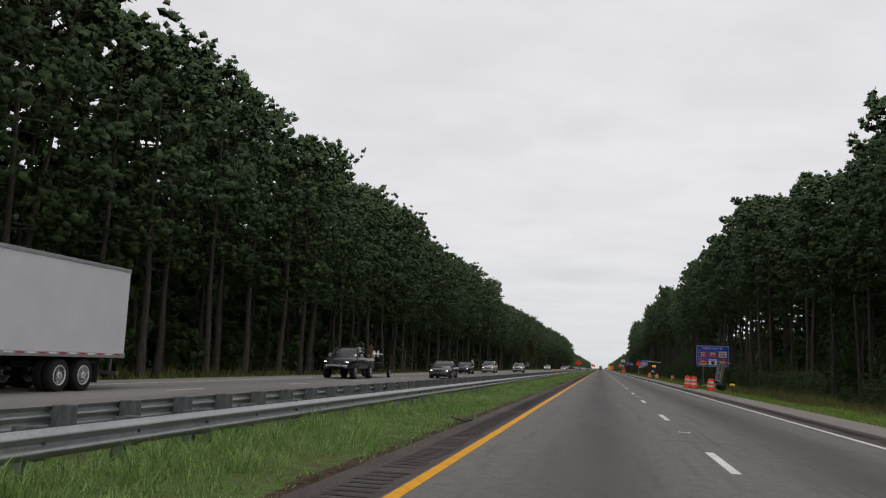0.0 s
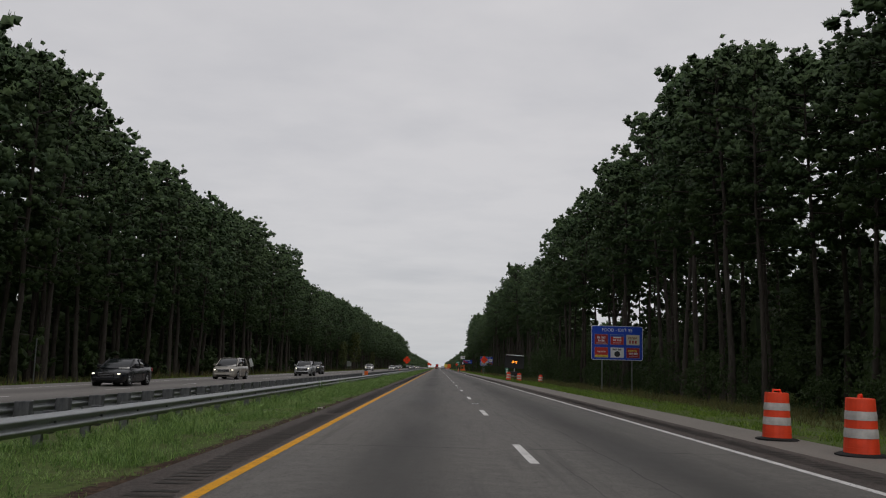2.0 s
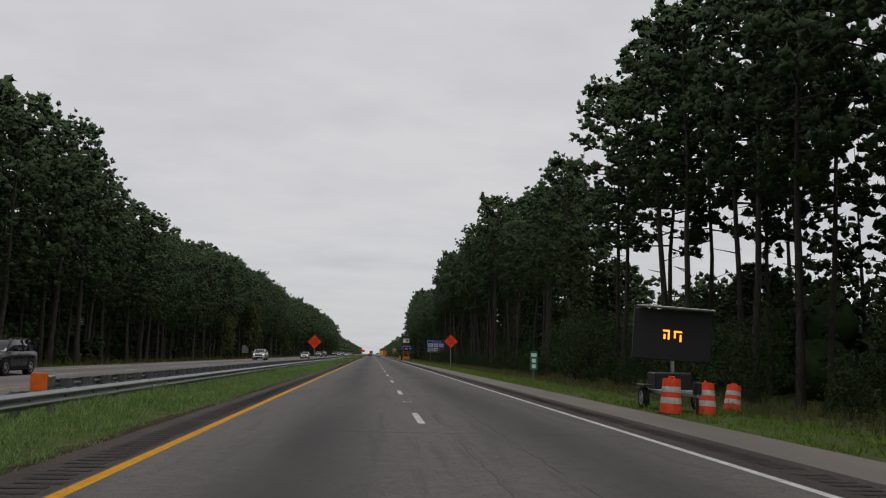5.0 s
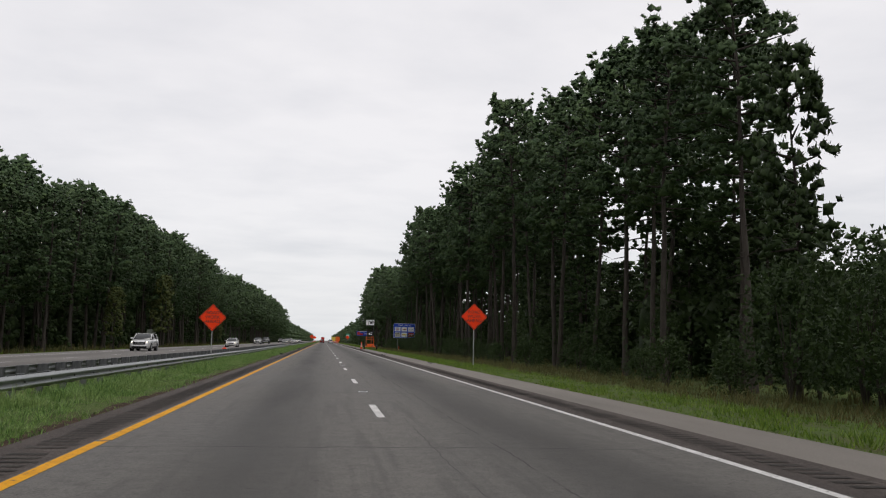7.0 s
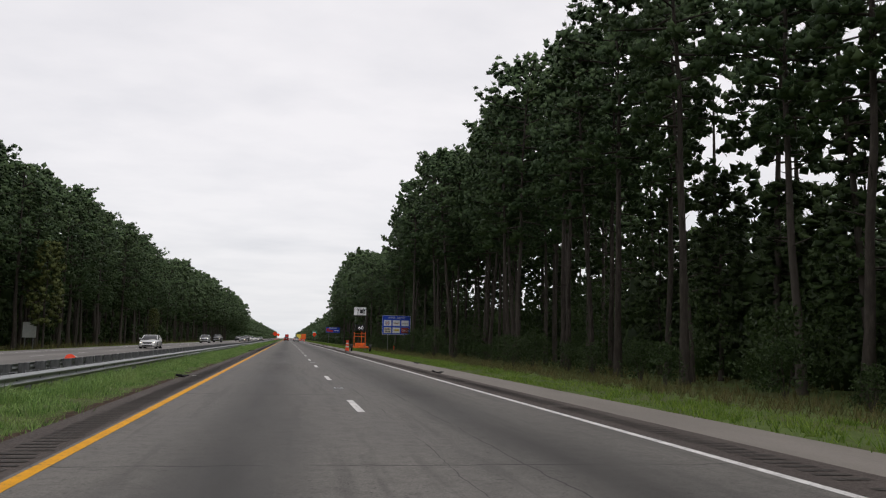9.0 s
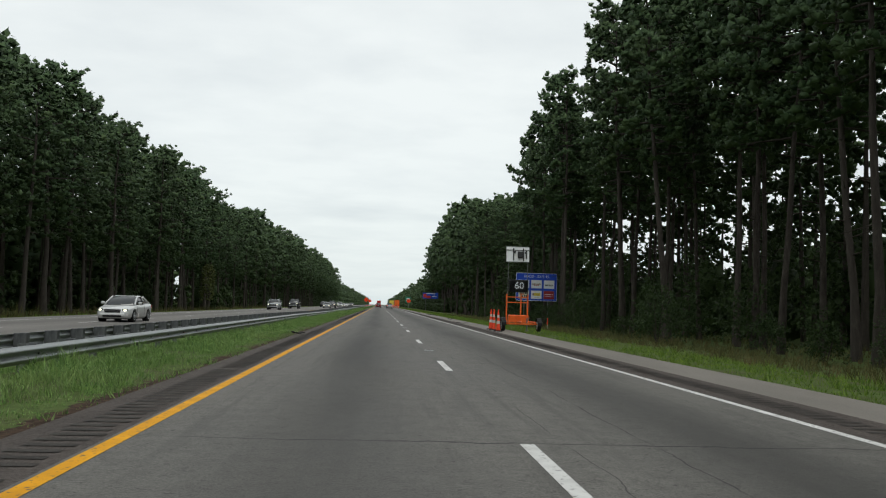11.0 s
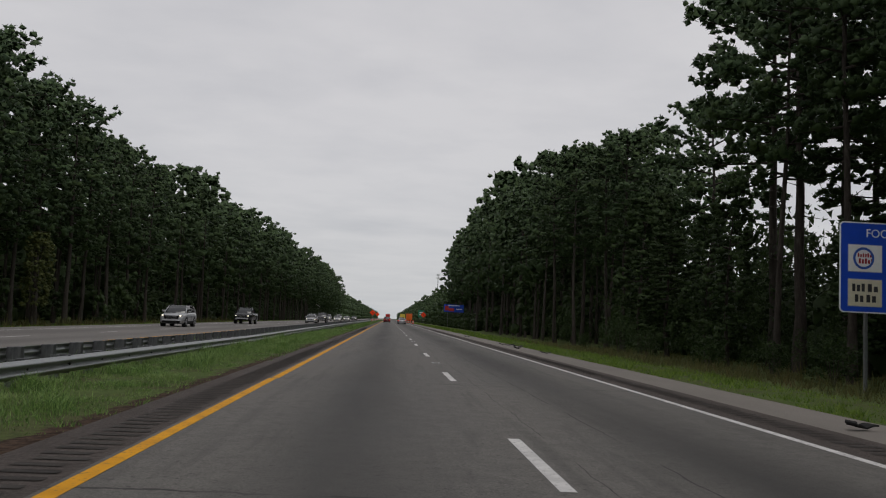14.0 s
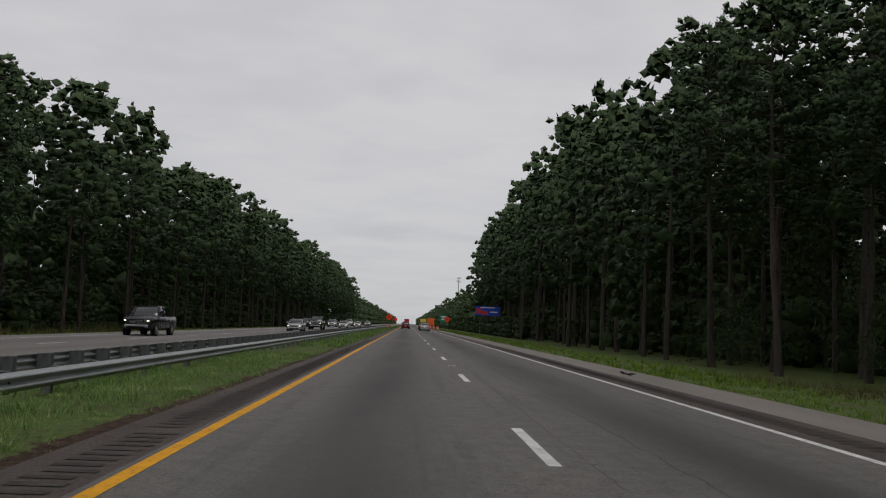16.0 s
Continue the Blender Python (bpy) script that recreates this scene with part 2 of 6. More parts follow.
s = Shader("galvanised_steel")
f = s.noise(3, 5.0, 0.65)
g = s.noise(30, 3.0, 0.6)
col = s.mix(0.4, s.ramp(f, [(0.3, (0.24, 0.255, 0.26)), (0.7, (0.42, 0.435, 0.44))]), s.ramp(g, [(0.3, (0.22, 0.23, 0.235)), (0.7, (0.44, 0.45, 0.455))]))
col = s.mix(s.ramp(s.noise(0.9, 6.0, 0.75), [(0.66, 0.0), (0.74, 0.55)]), col, (0.12, 0.075, 0.045))
s.finish(col, s.ramp(f, [(0.3, 0.42), (0.7, 0.6)]), 0.8, g, 0.003, 0.25)

s = Shader("weathered_block")
f = s.noise(6, 5.0, 0.7, (1, 1, 0.3))
s.finish(s.ramp(f, [(0.3, (0.05, 0.053, 0.058)), (0.7, (0.13, 0.133, 0.138))]), 0.85, 0.0, f, 0.01, 0.5, 0.3)

plain("sign_blue", (0.008, 0.07, 0.56), 0.45, 0, 0.15, 2.0)
plain("sign_white", (0.82, 0.83, 0.84), 0.45, 0, 0.12, 3.0)
plain("sign_green", (0.01, 0.19, 0.11), 0.45, 0, 0.15, 3.0)
plain("sign_back", (0.7, 0.71, 0.71), 0.45, 0.0, 0.2, 4.0)
plain("board_edge", (0.35, 0.4, 0.55), 0.5, 0, 0.15, 5.0)
plain("logo_red", (0.36, 0.025, 0.03), 0.5, 0, 0.2, 5.0)
plain("logo_bright_red", (0.55, 0.035, 0.03), 0.5, 0, 0.2, 5.0)
plain("logo_cream", (0.66, 0.62, 0.48), 0.5, 0, 0.15, 5.0)
plain("logo_yellow", (0.75, 0.58, 0.08), 0.5, 0, 0.15, 5.0)
plain("logo_dark", (0.03, 0.03, 0.035), 0.5, 0, 0.1, 5.0)
plain("logo_blue", (0.03, 0.1, 0.42), 0.5, 0, 0.1, 5.0)
plain("logo_brown", (0.2, 0.09, 0.03), 0.5, 0, 0.1, 5.0)
plain("work_orange", (1.0, 0.065, 0.012), 0.7, 0, 0.03, 3.0, 0.15)
plain("machine_orange", (0.9, 0.16, 0.015), 0.45, 0, 0.3, 5.0)
plain("drum_orange", (0.95, 0.075, 0.02), 0.55, 0, 0.2, 4.0)
plain("drum_white", (0.62, 0.6, 0.57), 0.5, 0, 0.35, 4.0)
plain("black_rubber", (0.018, 0.018, 0.018), 0.85, 0, 0.3, 8.0, 0.3)
plain("black_plastic", (0.014, 0.014, 0.016), 0.5, 0, 0.3, 8.0)
plain("grey_panel", (0.3, 0.32, 0.34), 0.5, 0.3, 0.3, 2.0)
plain("steel_post", (0.2, 0.21, 0.21), 0.6, 0.5, 0.3, 5.0)
plain("pale_post", (0.4, 0.41, 0.41), 0.55, 0.25, 0.25, 5.0)
plain("bright_steel", (0.5, 0.51, 0.52), 0.35, 0.8, 0.25, 6.0)
plain("wheel_white", (0.6, 0.6, 0.58), 0.45, 0, 0.35, 8.0)
plain("wood_weathered", (0.27, 0.2, 0.13), 0.8, 0, 0.4, 6.0)
plain("trailer_white", (0.6, 0.61, 0.63), 0.45, 0, 0.1, 0.8)
plain("aluminium_rail", (0.45, 0.46, 0.47), 0.4, 0.6, 0.25, 5.0)
plain("underbody", (0.012, 0.012, 0.012), 0.8, 0, 0.3, 4.0, 0.2)
for nm, c in (("paint_black", (0.012, 0.013, 0.015)), ("paint_charcoal", (0.05, 0.05, 0.055)), ("paint_silver", (0.4, 0.41, 0.42)),
              ("paint_white", (0.7, 0.7, 0.7)), ("paint_champagne", (0.36, 0.34, 0.3)), ("paint_maroon", (0.14, 0.012, 0.014)), ("paint_red", (0.45, 0.02, 0.015))):
    plain(nm, c, 0.25, 0.2, 0.12, 1.5)
glass = Shader("car_glass")
glass.finish((0.012, 0.015, 0.017), 0.08, 0.0, spec=0.8)
glow("headlight_glow", (1.0, 0.9, 0.68), 2.6)
glow("tail_glow", (0.9, 0.02, 0.01), 0.8)
glow("led_white", (0.95, 0.97, 1.0), 0.45)
glow("led_amber", (1.0, 0.32, 0.03), 2.2)
s = Shader("solar_cell")
s.finish(s.ramp(s.noise(20, 2.0), [(0.3, (0.01, 0.012, 0.03)), (0.7, (0.02, 0.025, 0.05))]), 0.15)


# ======== building helpers ========
def mesh_of(bm, name, material, smooth=False):
    me = bpy.data.meshes.new(name)
    bmesh.ops.recalc_face_normals(bm, faces=bm.faces)
    bm.to_mesh(me)
    bm.free()
    for m in (material if isinstance(material, (list, tuple)) else [material]):
        me.materials.append(MATS[m])
    if smooth:
        me.polygons.foreach_set("use_smooth", [True] * len(me.polygons))
    return me


def part(name, bm, material, parent=None, label="", smooth=False):
    ob = new(name, mesh_of(bm, name, material, smooth))
    ob.parent = parent
    return tagged(ob, label)


def thing(name, x, y, z, label, category, group="", turn=0.0):
    ob = new(name)
    ob.empty_display_size = 0.2
    ob.matrix_basis = pose(x, y, z, 0, 0, turn)
    return tagged(ob, label, category, group)


def setting(ob, label, category):
    return tagged(ob, label, category, kind="structure")


def box(bm, c, size, bevel=0.0, rot=None, seg=1):
    r = bmesh.ops.create_cube(bm, size=1.0)
    vs = r["verts"]
    bmesh.ops.scale(bm, vec=size, verts=vs)
    if bevel:
        es = list({e for v in vs for e in v.link_edges})
        out = bmesh.ops.bevel(bm, geom=es, offset=bevel, segments=seg, affect="EDGES")
        vs = list({v for f in out["faces"] for v in f.verts} | {v for v in vs if v.is_valid})
    if rot is not None:
        bmesh.ops.transform(bm, matrix=rot, verts=vs)
    bmesh.ops.translate(bm, vec=c, verts=vs)
    return vs


def cyl(bm, a, b, r1, r2=None, n=12, caps=True):
    """A round bar from a to b."""
    a, b = Vector(a), Vector(b)
    d = b - a
    m = Matrix.Translation((a + b) / 2) @ d.to_track_quat("Z", "Y").to_matrix().to_4x4()
    return bmesh.ops.create_cone(bm, cap_ends=caps, segments=n, radius1=r1, radius2=r1 if r2 is None else r2, depth=d.length, matrix=m)["verts"]


def lathe(bm, profile, n=20, axis="Z", at=(0, 0, 0)):
    """Turns (radius, height) pairs round an axis."""
    rings = []
    for r, h in profile:
        ring = []
        for k in range(n):
            a = 2 * math.pi * k / n
            p = Vector((r * math.cos(a), r * math.sin(a), h))
            if axis == "X":
                p = Vector((p.z, p.x, p.y))
            elif axis == "Y":
                p = Vector((p.x, p.z, p.y))
            ring.append(bm.verts.new(p + Vector(at)))
        rings.append(ring)
    for r0, r1 in zip(rings, rings[1:]):
        for k in range(n):
            bm.faces.new((r0[k], r0[(k + 1) % n], r1[(k + 1) % n], r1[k]))
    bm.faces.new(rings[0][::-1])
    bm.faces.new(rings[-1])


def sheet(bm, x0, x1, y0, y1, z0, z1=None):
    z1 = z0 if z1 is None else z1
    vs = [bm.verts.new(p) for p in ((x0, y0, z0), (x1, y0, z1), (x1, y1, z1), (x0, y1, z0))]
    return bm.faces.new(vs)


def prism_strip(bm, section, ys):
    """Sweeps a closed cross-section of (x, z) along y."""
    rings = [[bm.verts.new((x, y, z)) for x, z in section] for y in ys]
    n = len(section)
    for a, b in zip(rings, rings[1:]):
        for k in range(n):
            bm.faces.new((a[k], a[(k + 1) % n], b[(k + 1) % n], b[k]))
    # end caps with corners of their own, to stay crisp under smooth shading
    for ring in (rings[0], rings[-1][::-1]):
        bm.faces.new([bm.verts.new(v.co) for v in ring])


def triangles(name, P, material):
    """A mesh of loose triangles from an array of n x 3 x 3, or n x 6 x 3 where each corner's normal follows."""
    N = None
    if P.shape[1] == 6:
        P, N = P[:, :3].copy(), P[:, 3:]
        turned = np.einsum("ij,ij->i", np.cross(P[:, 1] - P[:, 0], P[:, 2] - P[:, 0]), N.mean(axis=1)) < 0
        P[turned] = P[turned][:, [0, 2, 1]]
        N = N.copy()
        N[turned] = N[turned][:, [0, 2, 1]]
        N = N / (np.linalg.norm(N, axis=2)[:, :, None] + 1e-6)
    P = np.ascontiguousarray(P, dtype=np.float32)
    n = len(P)
    me = bpy.data.meshes.new(name)
    me.vertices.add(3 * n)
    me.loops.add(3 * n)
    me.polygons.add(n)
    me.vertices.foreach_set("co", P.reshape(-1))
    me.loops.foreach_set("vertex_index", np.arange(3 * n, dtype=np.int32))
    me.polygons.foreach_set("loop_start", np.arange(0, 3 * n, 3, dtype=np.int32))
    me.update(calc_edges=True)
    if N is not None:
        at = me.attributes.new("custom_normal", "FLOAT_VECTOR", "CORNER")
        at.data.foreach_set("vector", np.ascontiguousarray(N, dtype=np.float32).reshape(-1))
    me.materials.append(MATS[material])
    return me


def quads(name, V, F, material, smooth=False):
    me = bpy.data.meshes.new(name)
    me.from_pydata([tuple(v) for v in V], [], [tuple(f) for f in F])
    me.materials.append(MATS[material])
    if smooth:
        me.polygons.foreach_set("use_smooth", [True] * len(me.polygons))
    me.update()
    return me


_letters = {}


def letters(name, text, size, material, parent, at, label="", depth=0.004, wide=1.0):
    """Raised lettering that faces the traffic (towards -y)."""
    cu = bpy.data.curves.new("lettering", "FONT")
    cu.body, cu.size, cu.extrude, cu.align_x, cu.align_y = text, size, depth, "CENTER", "CENTER"
    cu.space_line = 0.95
    tmp = bpy.data.objects.new("lettering", cu)
    scene.collection.objects.link(tmp)
    bpy.context.view_layer.update()
    me = bpy.data.meshes.new_from_object(tmp.evaluated_get(bpy.context.evaluated_depsgraph_get()))
    bpy.data.objects.remove(tmp)
    me.transform(Matrix.Diagonal((wide, 1, 1, 1)))
    me.transform(pose(*at, 90, 0, 0))
    me.materials.clear()
    me.materials.append(MATS[material])
    ob = new(name, me)
    ob.parent = parent
    return tagged(ob, label)


# ======== ground ========
def ground_z(x):
    xs = (-4000, -45, -30, -24, -20.6, -20.5, -9.8, -8.1, -6.9, -5.6, -2.95, -2.8, 8.0, 8.15, 12, 16, 20, 26, 4000)
    zs = (-0.9, -0.9, -0.75, -0.5, -0.22, -0.4, -0.34, -0.22, -0.22, -0.1, -0.03, -0.2, -0.2, -0.04, -0.24, -0.52, -0.75, -0.85, -0.85)
    return float(np.interp(x, xs, zs))


def build_ground():
    xs = [-4000, -800, -200, -80, -45, -36, -30, -27, -24, -22, -20.6, -20.5, -15, -9.8, -8.9, -8.1, -7.4, -6.9, -6.2, -5.6, -4.8, -4, -3.4, -2.95,
          -2.8, 2, 8.0, 8.15, 9, 10, 11, 12, 13, 14, 16, 18, 20, 23, 26, 34, 45, 80, 200, 800, 4000]
    ys = [-400, -100] + [-20 + 2.5 * k for k in range(200)] + [520, 600, 700, 850, 1000, 1300, 1700, 2300, 3200, 4800]
    V, F = [], []
    for y in ys:
        for x in xs:
            rough = 0.0 if (-20.55 < x < -9.8 or -2.9 < x < 8.1) else min(1.0, 0.2 + abs(x) / 40) * 0.12
            V.append((x, y, ground_z(x) + rough * noise.noise(Vector((x * 0.35, y * 0.22, 0)))))
    n = len(xs)
    for j in range(len(ys) - 1):
        for i in range(n - 1):
            F.append((j * n + i, j * n + i + 1, (j + 1) * n + i + 1, (j + 1) * n + i))
    ob = new("ground", quads("ground", V, F, "earth", True))
    setting(ob, "grassy earth of the verges and the median", "ground")


build_ground()

# ======== carriageways ========
FAR = 3600.0
X_YELLOW, X_DASH, X_EDGE = -1.95, 1.81, 5.53
OPP_Z = -0.12


def slab(name, x0, x1, z, material, label, category, thick=0.25, y0=-60.0, y1=FAR):
    bm = bmesh.new()
    ys = [y0] + [v for v in (0, 100, 200, 300, 400, 500, 700, 1000, 1600, 2400) if y0 < v < y1] + [y1]
    prism_strip(bm, ((x0, z - thick), (x1, z - thick), (x1, z), (x0, z)), ys)
    return setting(part(name, bm, material), label, category)


road = slab("road", -2.05, 5.63, 0.0, "asphalt_lanes", "worn grey asphalt carriageway with two lanes", "road")
shoulder_l = slab("shoulder_median", -2.92, -2.05, -0.004, "asphalt_shoulder", "dark narrow asphalt shoulder beside the median grass", "road shoulder")
shoulder_r = slab("shoulder_verge", 5.63, 6.66, -0.004, "asphalt_shoulder", "dark asphalt shoulder with milled rumble strip", "road shoulder")
pale_r = slab("shoulder_outer", 6.66, 8.07, -0.012, "pale_paving", "pale paved outer shoulder beside the verge", "road shoulder")
road_opp = slab("road_opposite", -20.7, -9.7, OPP_Z, "asphalt_pale", "worn pale asphalt carriageway of the oncoming traffic", "road")


def rumble(x0, x1, parent):
    """Milled grooves across the shoulder, dipping into a dark strip."""
    V, F = [], []
    step, y = 0.305, -4.0
    while y < 470:
        k = len(V)
        jit, wid = random.uniform(-0.03, 0.03), random.uniform(-0.05, 0.03)
        if random.random() < 0.04:
            y += step
            continue
        ty = random.uniform(-0.012, 0.012)
        for yy, z in ((0.0, 0.003), (0.035 + ty, 0.0012), (0.095, 0.0012), (0.135 + ty, 0.003)):
            V.append((x0 + jit, y + yy, z))
            V.append((x1 + jit + wid, y + yy, z))
        for q in range(3):
            F.append((k + 2 * q, k + 2 * q + 1, k + 2 * q + 3, k + 2 * q + 2))
        y += step
    ob = new("rumble_groove_row", quads("rumble_groove_row", V, F, "rumble_dirt"))
    ob.parent = parent
    tagged(ob, "dirt-filled milled rumble grooves", kind="stuff")


rumble(-2.62, -2.16, shoulder_l)
rumble(5.95, 6.38, shoulder_r)


def painted(name, x, y0, y1, wide, z, material, parent, wander=0.0):
    bm = bmesh.new()
    ys = np.linspace(y0, y1, max(2, int((y1 - y0) / 6) if wander else 2))
    ring = []
    for y in ys:
        dx = wander * noise.noise(Vector((y * 0.05, x, 3.0)))
        ring.append((bm.verts.new((x + dx - wide / 2, y, z)), bm.verts.new((x + dx + wide / 2, y, z))))
    for (a, b), (c, d) in zip(ring, ring[1:]):
        bm.faces.new((a, b, d, c))
    return part(name, bm, material, parent)


painted("yellow_line", X_YELLOW, -50, 203.2, 0.15, 0.004, "yellow_road_paint", road, 0.03)
painted("yellow_line", X_YELLOW + 0.02, 203.3, 376.5, 0.15, 0.004, "yellow_road_paint", road, 0.03)
painted("yellow_line", X_YELLOW + 0.05, 376.6, 1500, 0.15, 0.004, "yellow_road_paint", road, 0.03)
painted("edge_line", X_EDGE, -50, 1500, 0.13, 0.004, "white_road_paint", road, 0.02)
painted("edge_line", -11.2, -50, 1500, 0.13, OPP_Z + 0.004, "yellow_road_paint", road_opp, 0.02)
painted("edge_line", -18.55, -50, 1500, 0.13, OPP_Z + 0.004, "white_road_paint", road_opp, 0.02)
for k in range(-2, 80):
    y = 12.018 + 12.192 * k
    painted("lane_dash", X_DASH, y, y + 3.05, 0.14, 0.004, "white_road_paint", road)
    if k < 60:
        painted("lane_dash", -14.9, y + 4, y + 7.05, 0.14, OPP_Z + 0.004, "white_road_paint", road_opp)


def lane_marker(y):
    """Low cast-iron housing with a reflector between two dashes."""
    bm = bmesh.new()
    for sx in (-0.1, 0.1):
        box(bm, (X_DASH + 0.02 + sx, y, 0.008), (0.045, 0.24, 0.014), 0.004)
    box(bm, (X_DASH + 0.02, y - 0.02, 0.006), (0.16, 0.1, 0.01), 0.003)
    return part("lane_marker", bm, "bright_steel", road)


for k in range(-14, 12):
    lane_marker(336.63 + 24.384 * k)


# ======== guardrails ========
def w_section(x, z, face):
    """Closed cross-section of a W-beam; face +1 bulges to +x."""
    pts = [(0.041 - 0.041 * math.cos(4 * math.pi * k / 18), 0.155 - 0.31 * k / 18) for k in range(19)]
    outer = [(x + face * a, z + b) for a, b in pts]
    inner = [(x + face * (a - 0.006), z + b) for a, b in pts[::-1]]
    return outer + inner


def rail_sag(y):
    return float(np.interp(y, (10, 60, 147, 215, 265, 281, 350, 375, 398, 421, 520), (-0.055, -0.05, -0.07, -0.07, -0.13, -0.115, -0.1, -0.16, -0.21, -0.16, -0.07)))


def guardrail(name, x, y0, y1, z_top, face, label, post_mat, parts_to):
    rail = thing(name, x, y0, ground_z(x), label, "guardrail", "median guardrails")
    base = ground_z(x)
    zc = z_top - 0.155 - base
    bm = bmesh.new()
    post = mesh_of_post(bm, face, zc, post_mat[0], "post")
    bm = bmesh.new()
    block = mesh_of_block(bm, face, zc, post_mat[1], "block")
    k = 0
    far_bm = bmesh.new()
    y = 0.6
    while y < y1 - y0:
        if y + y0 < parts_to:
            for nm, me in (("post", post), ("block", block)):
                o = new(nm, me)
                o.parent = rail
                o.matrix_basis = pose(random.uniform(-0.01, 0.01), y, rail_sag(y + y0), 0, 0, random.uniform(-2, 2))
        elif y + y0 < 900:
            zs = rail_sag(y + y0)
            box(far_bm, (-face * 0.18, y, zc / 2 + 0.05 + zs), (0.16, 0.12, zc + 0.1))
            box(far_bm, (-face * 0.06, y, zc + zs), (0.1, 0.13, 0.34))
        y += 1.905
    if len(far_bm.verts):
        o = part("far_post_rest", far_bm, post_mat[0], rail)
        o["kind"] = "stuff"
    else:
        far_bm.free()
    # beams in lapped lengths
    L, y = 7.62, 0.0
    while y < y1 - y0 - 0.1:
        e = min(y + (L if y + y0 < 480 else 60) + 0.15, y1 - y0)
        bm = bmesh.new()
        prism_strip(bm, w_section(0.005 * (k % 2), zc, face), (y, e))
        za, zb = rail_sag(y + y0), rail_sag(e + y0)
        for v in bm.verts:
            v.co.z += za + (zb - za) * (v.co.y - y) / (e - y)
        part("beam", bm, "galvanised_steel", rail, smooth=True)
        y = e - 0.15
        if e >= y1 - y0:
            break
        k += 1
    return rail


def mesh_of_post(bm, face, zc, material, name):
    x = -face * 0.25
    h = zc + 0.16
    if face < 0:
        # square timber post in line with its spacer block
        box(bm, (x - 0.02, 0, (h - 0.18) / 2), (0.17, 0.2, h + 0.22), 0.012)
        return mesh_of(bm, name, material)
    # steel I-post behind the block
    box(bm, (x, 0, h / 2 - 0.15), (0.15, 0.012, h + 0.3))
    box(bm, (x - 0.075, 0, h / 2 - 0.15), (0.012, 0.1, h + 0.3))
    box(bm, (x + 0.075, 0, h / 2 - 0.15), (0.012, 0.1, h + 0.3))
    return mesh_of(bm, name, material)


def mesh_of_block(bm, face, zc, material, name):
    box(bm, (-face * 0.085, 0, zc - (0.0 if face > 0 else 0.06)), (0.16, 0.16 if face > 0 else 0.2, 0.36 if face > 0 else 0.46), 0.012)
    cyl(bm, (face * 0.0, 0, zc), (face * 0.03, 0, zc), 0.022, n=8)
    return mesh_of(bm, name, material)


RAIL_Y1 = 1500.0
guardrail("guardrail", -5.65, -6.0, RAIL_Y1, 0.5, 1, "galvanised steel W-beam guardrail in the grassy median", ("steel_post", "weathered_block"), 420)
guardrail("guardrail", -8.1, -6.0, 157.4, 0.45, -1, "galvanised guardrail seen from behind with bulky spacer blocks", ("weathered_block", "weathered_block"), 420)
guardrail("guardrail", -8.1, 166.7, RAIL_Y1, 0.45, -1, "galvanised guardrail seen from behind with bulky spacer blocks", ("weathered_block", "weathered_block"), 500)


def end_terminal(x, y, way):
    """Rail end with a striped yellow-orange nose plate."""
    t = thing("rail_end_terminal", x, y, ground_z(x), "yellow-orange nose plate on the end of the guardrail", "rail terminal")
    bm = bmesh.new()
    box(bm, (0, 0, 0.56), (0.45, 0.06, 0.5), 0.02)
    part("nose_plate", bm, "machine_orange", t)
    bm = bmesh.new()
    box(bm, (0, way * 0.5, 0.56), (0.2, 0.9, 0.3), 0.02)
    part("impact_head", bm, "bright_steel", t)
    bm = bmesh.new()
    box(bm, (0, way * 0.6, 0.2), (0.14, 0.12, 0.9))
    part("post", bm, "weathered_block", t)


end_terminal(-8.1, 165.6, 1)


# ======== pines ========
def ico():
    """Unit icosahedron as 20 x 3 x 3."""
    g = (1 + 5 ** 0.5) / 2
    v = np.array([(-1, g, 0), (1, g, 0), (-1, -g, 0), (1, -g, 0), (0, -1, g), (0, 1, g), (0, -1, -g), (0, 1, -g), (g, 0, -1), (g, 0, 1), (-g, 0, -1), (-g, 0, 1)]) / math.sqrt(1 + g * g)
    f = [(0, 11, 5), (0, 5, 1), (0, 1, 7), (0, 7, 10), (0, 10, 11), (1, 5, 9), (5, 11, 4), (11, 10, 2), (10, 7, 6), (7, 1, 8),
         (3, 9, 4), (3, 4, 2), (3, 2, 6), (3, 6, 8), (3, 8, 9), (4, 9, 5), (2, 4, 11), (6, 2, 10), (8, 6, 7), (9, 8, 1)]
    return v, np.array(f)


ICO = ico()


def limb_plan(seed, H, base, R, limbs):
    """Limbs of a pine: height, bearing, reach and slope; the lower ones sag, the upper ones rise to a rounded top."""
    rng = np.random.default_rng(seed)
    plan = []
    for k in range(limbs):
        u = ((k + rng.uniform(0, 1)) / limbs) ** 0.92
        prof = math.sqrt(max(0.05, 1 - ((u - 0.42) / 0.61) ** 2)) if u > 0.42 else 0.66 + 0.34 * (u / 0.42)
        reach = R * prof * (0.45 + 0.65 * rng.uniform(0, 1) ** 0.7)
        slope = -0.12 + 0.75 * u ** 1.5 + rng.uniform(-0.1, 0.15)
        z = base + (H - base) * u
        plan.append((min(z, H - 0.5 - slope * reach), k * 2.39996 + rng.uniform(-0.5, 0.5), reach, slope))
    return plan


def with_normals(P, N):
    return np.concatenate([P, N], axis=1)


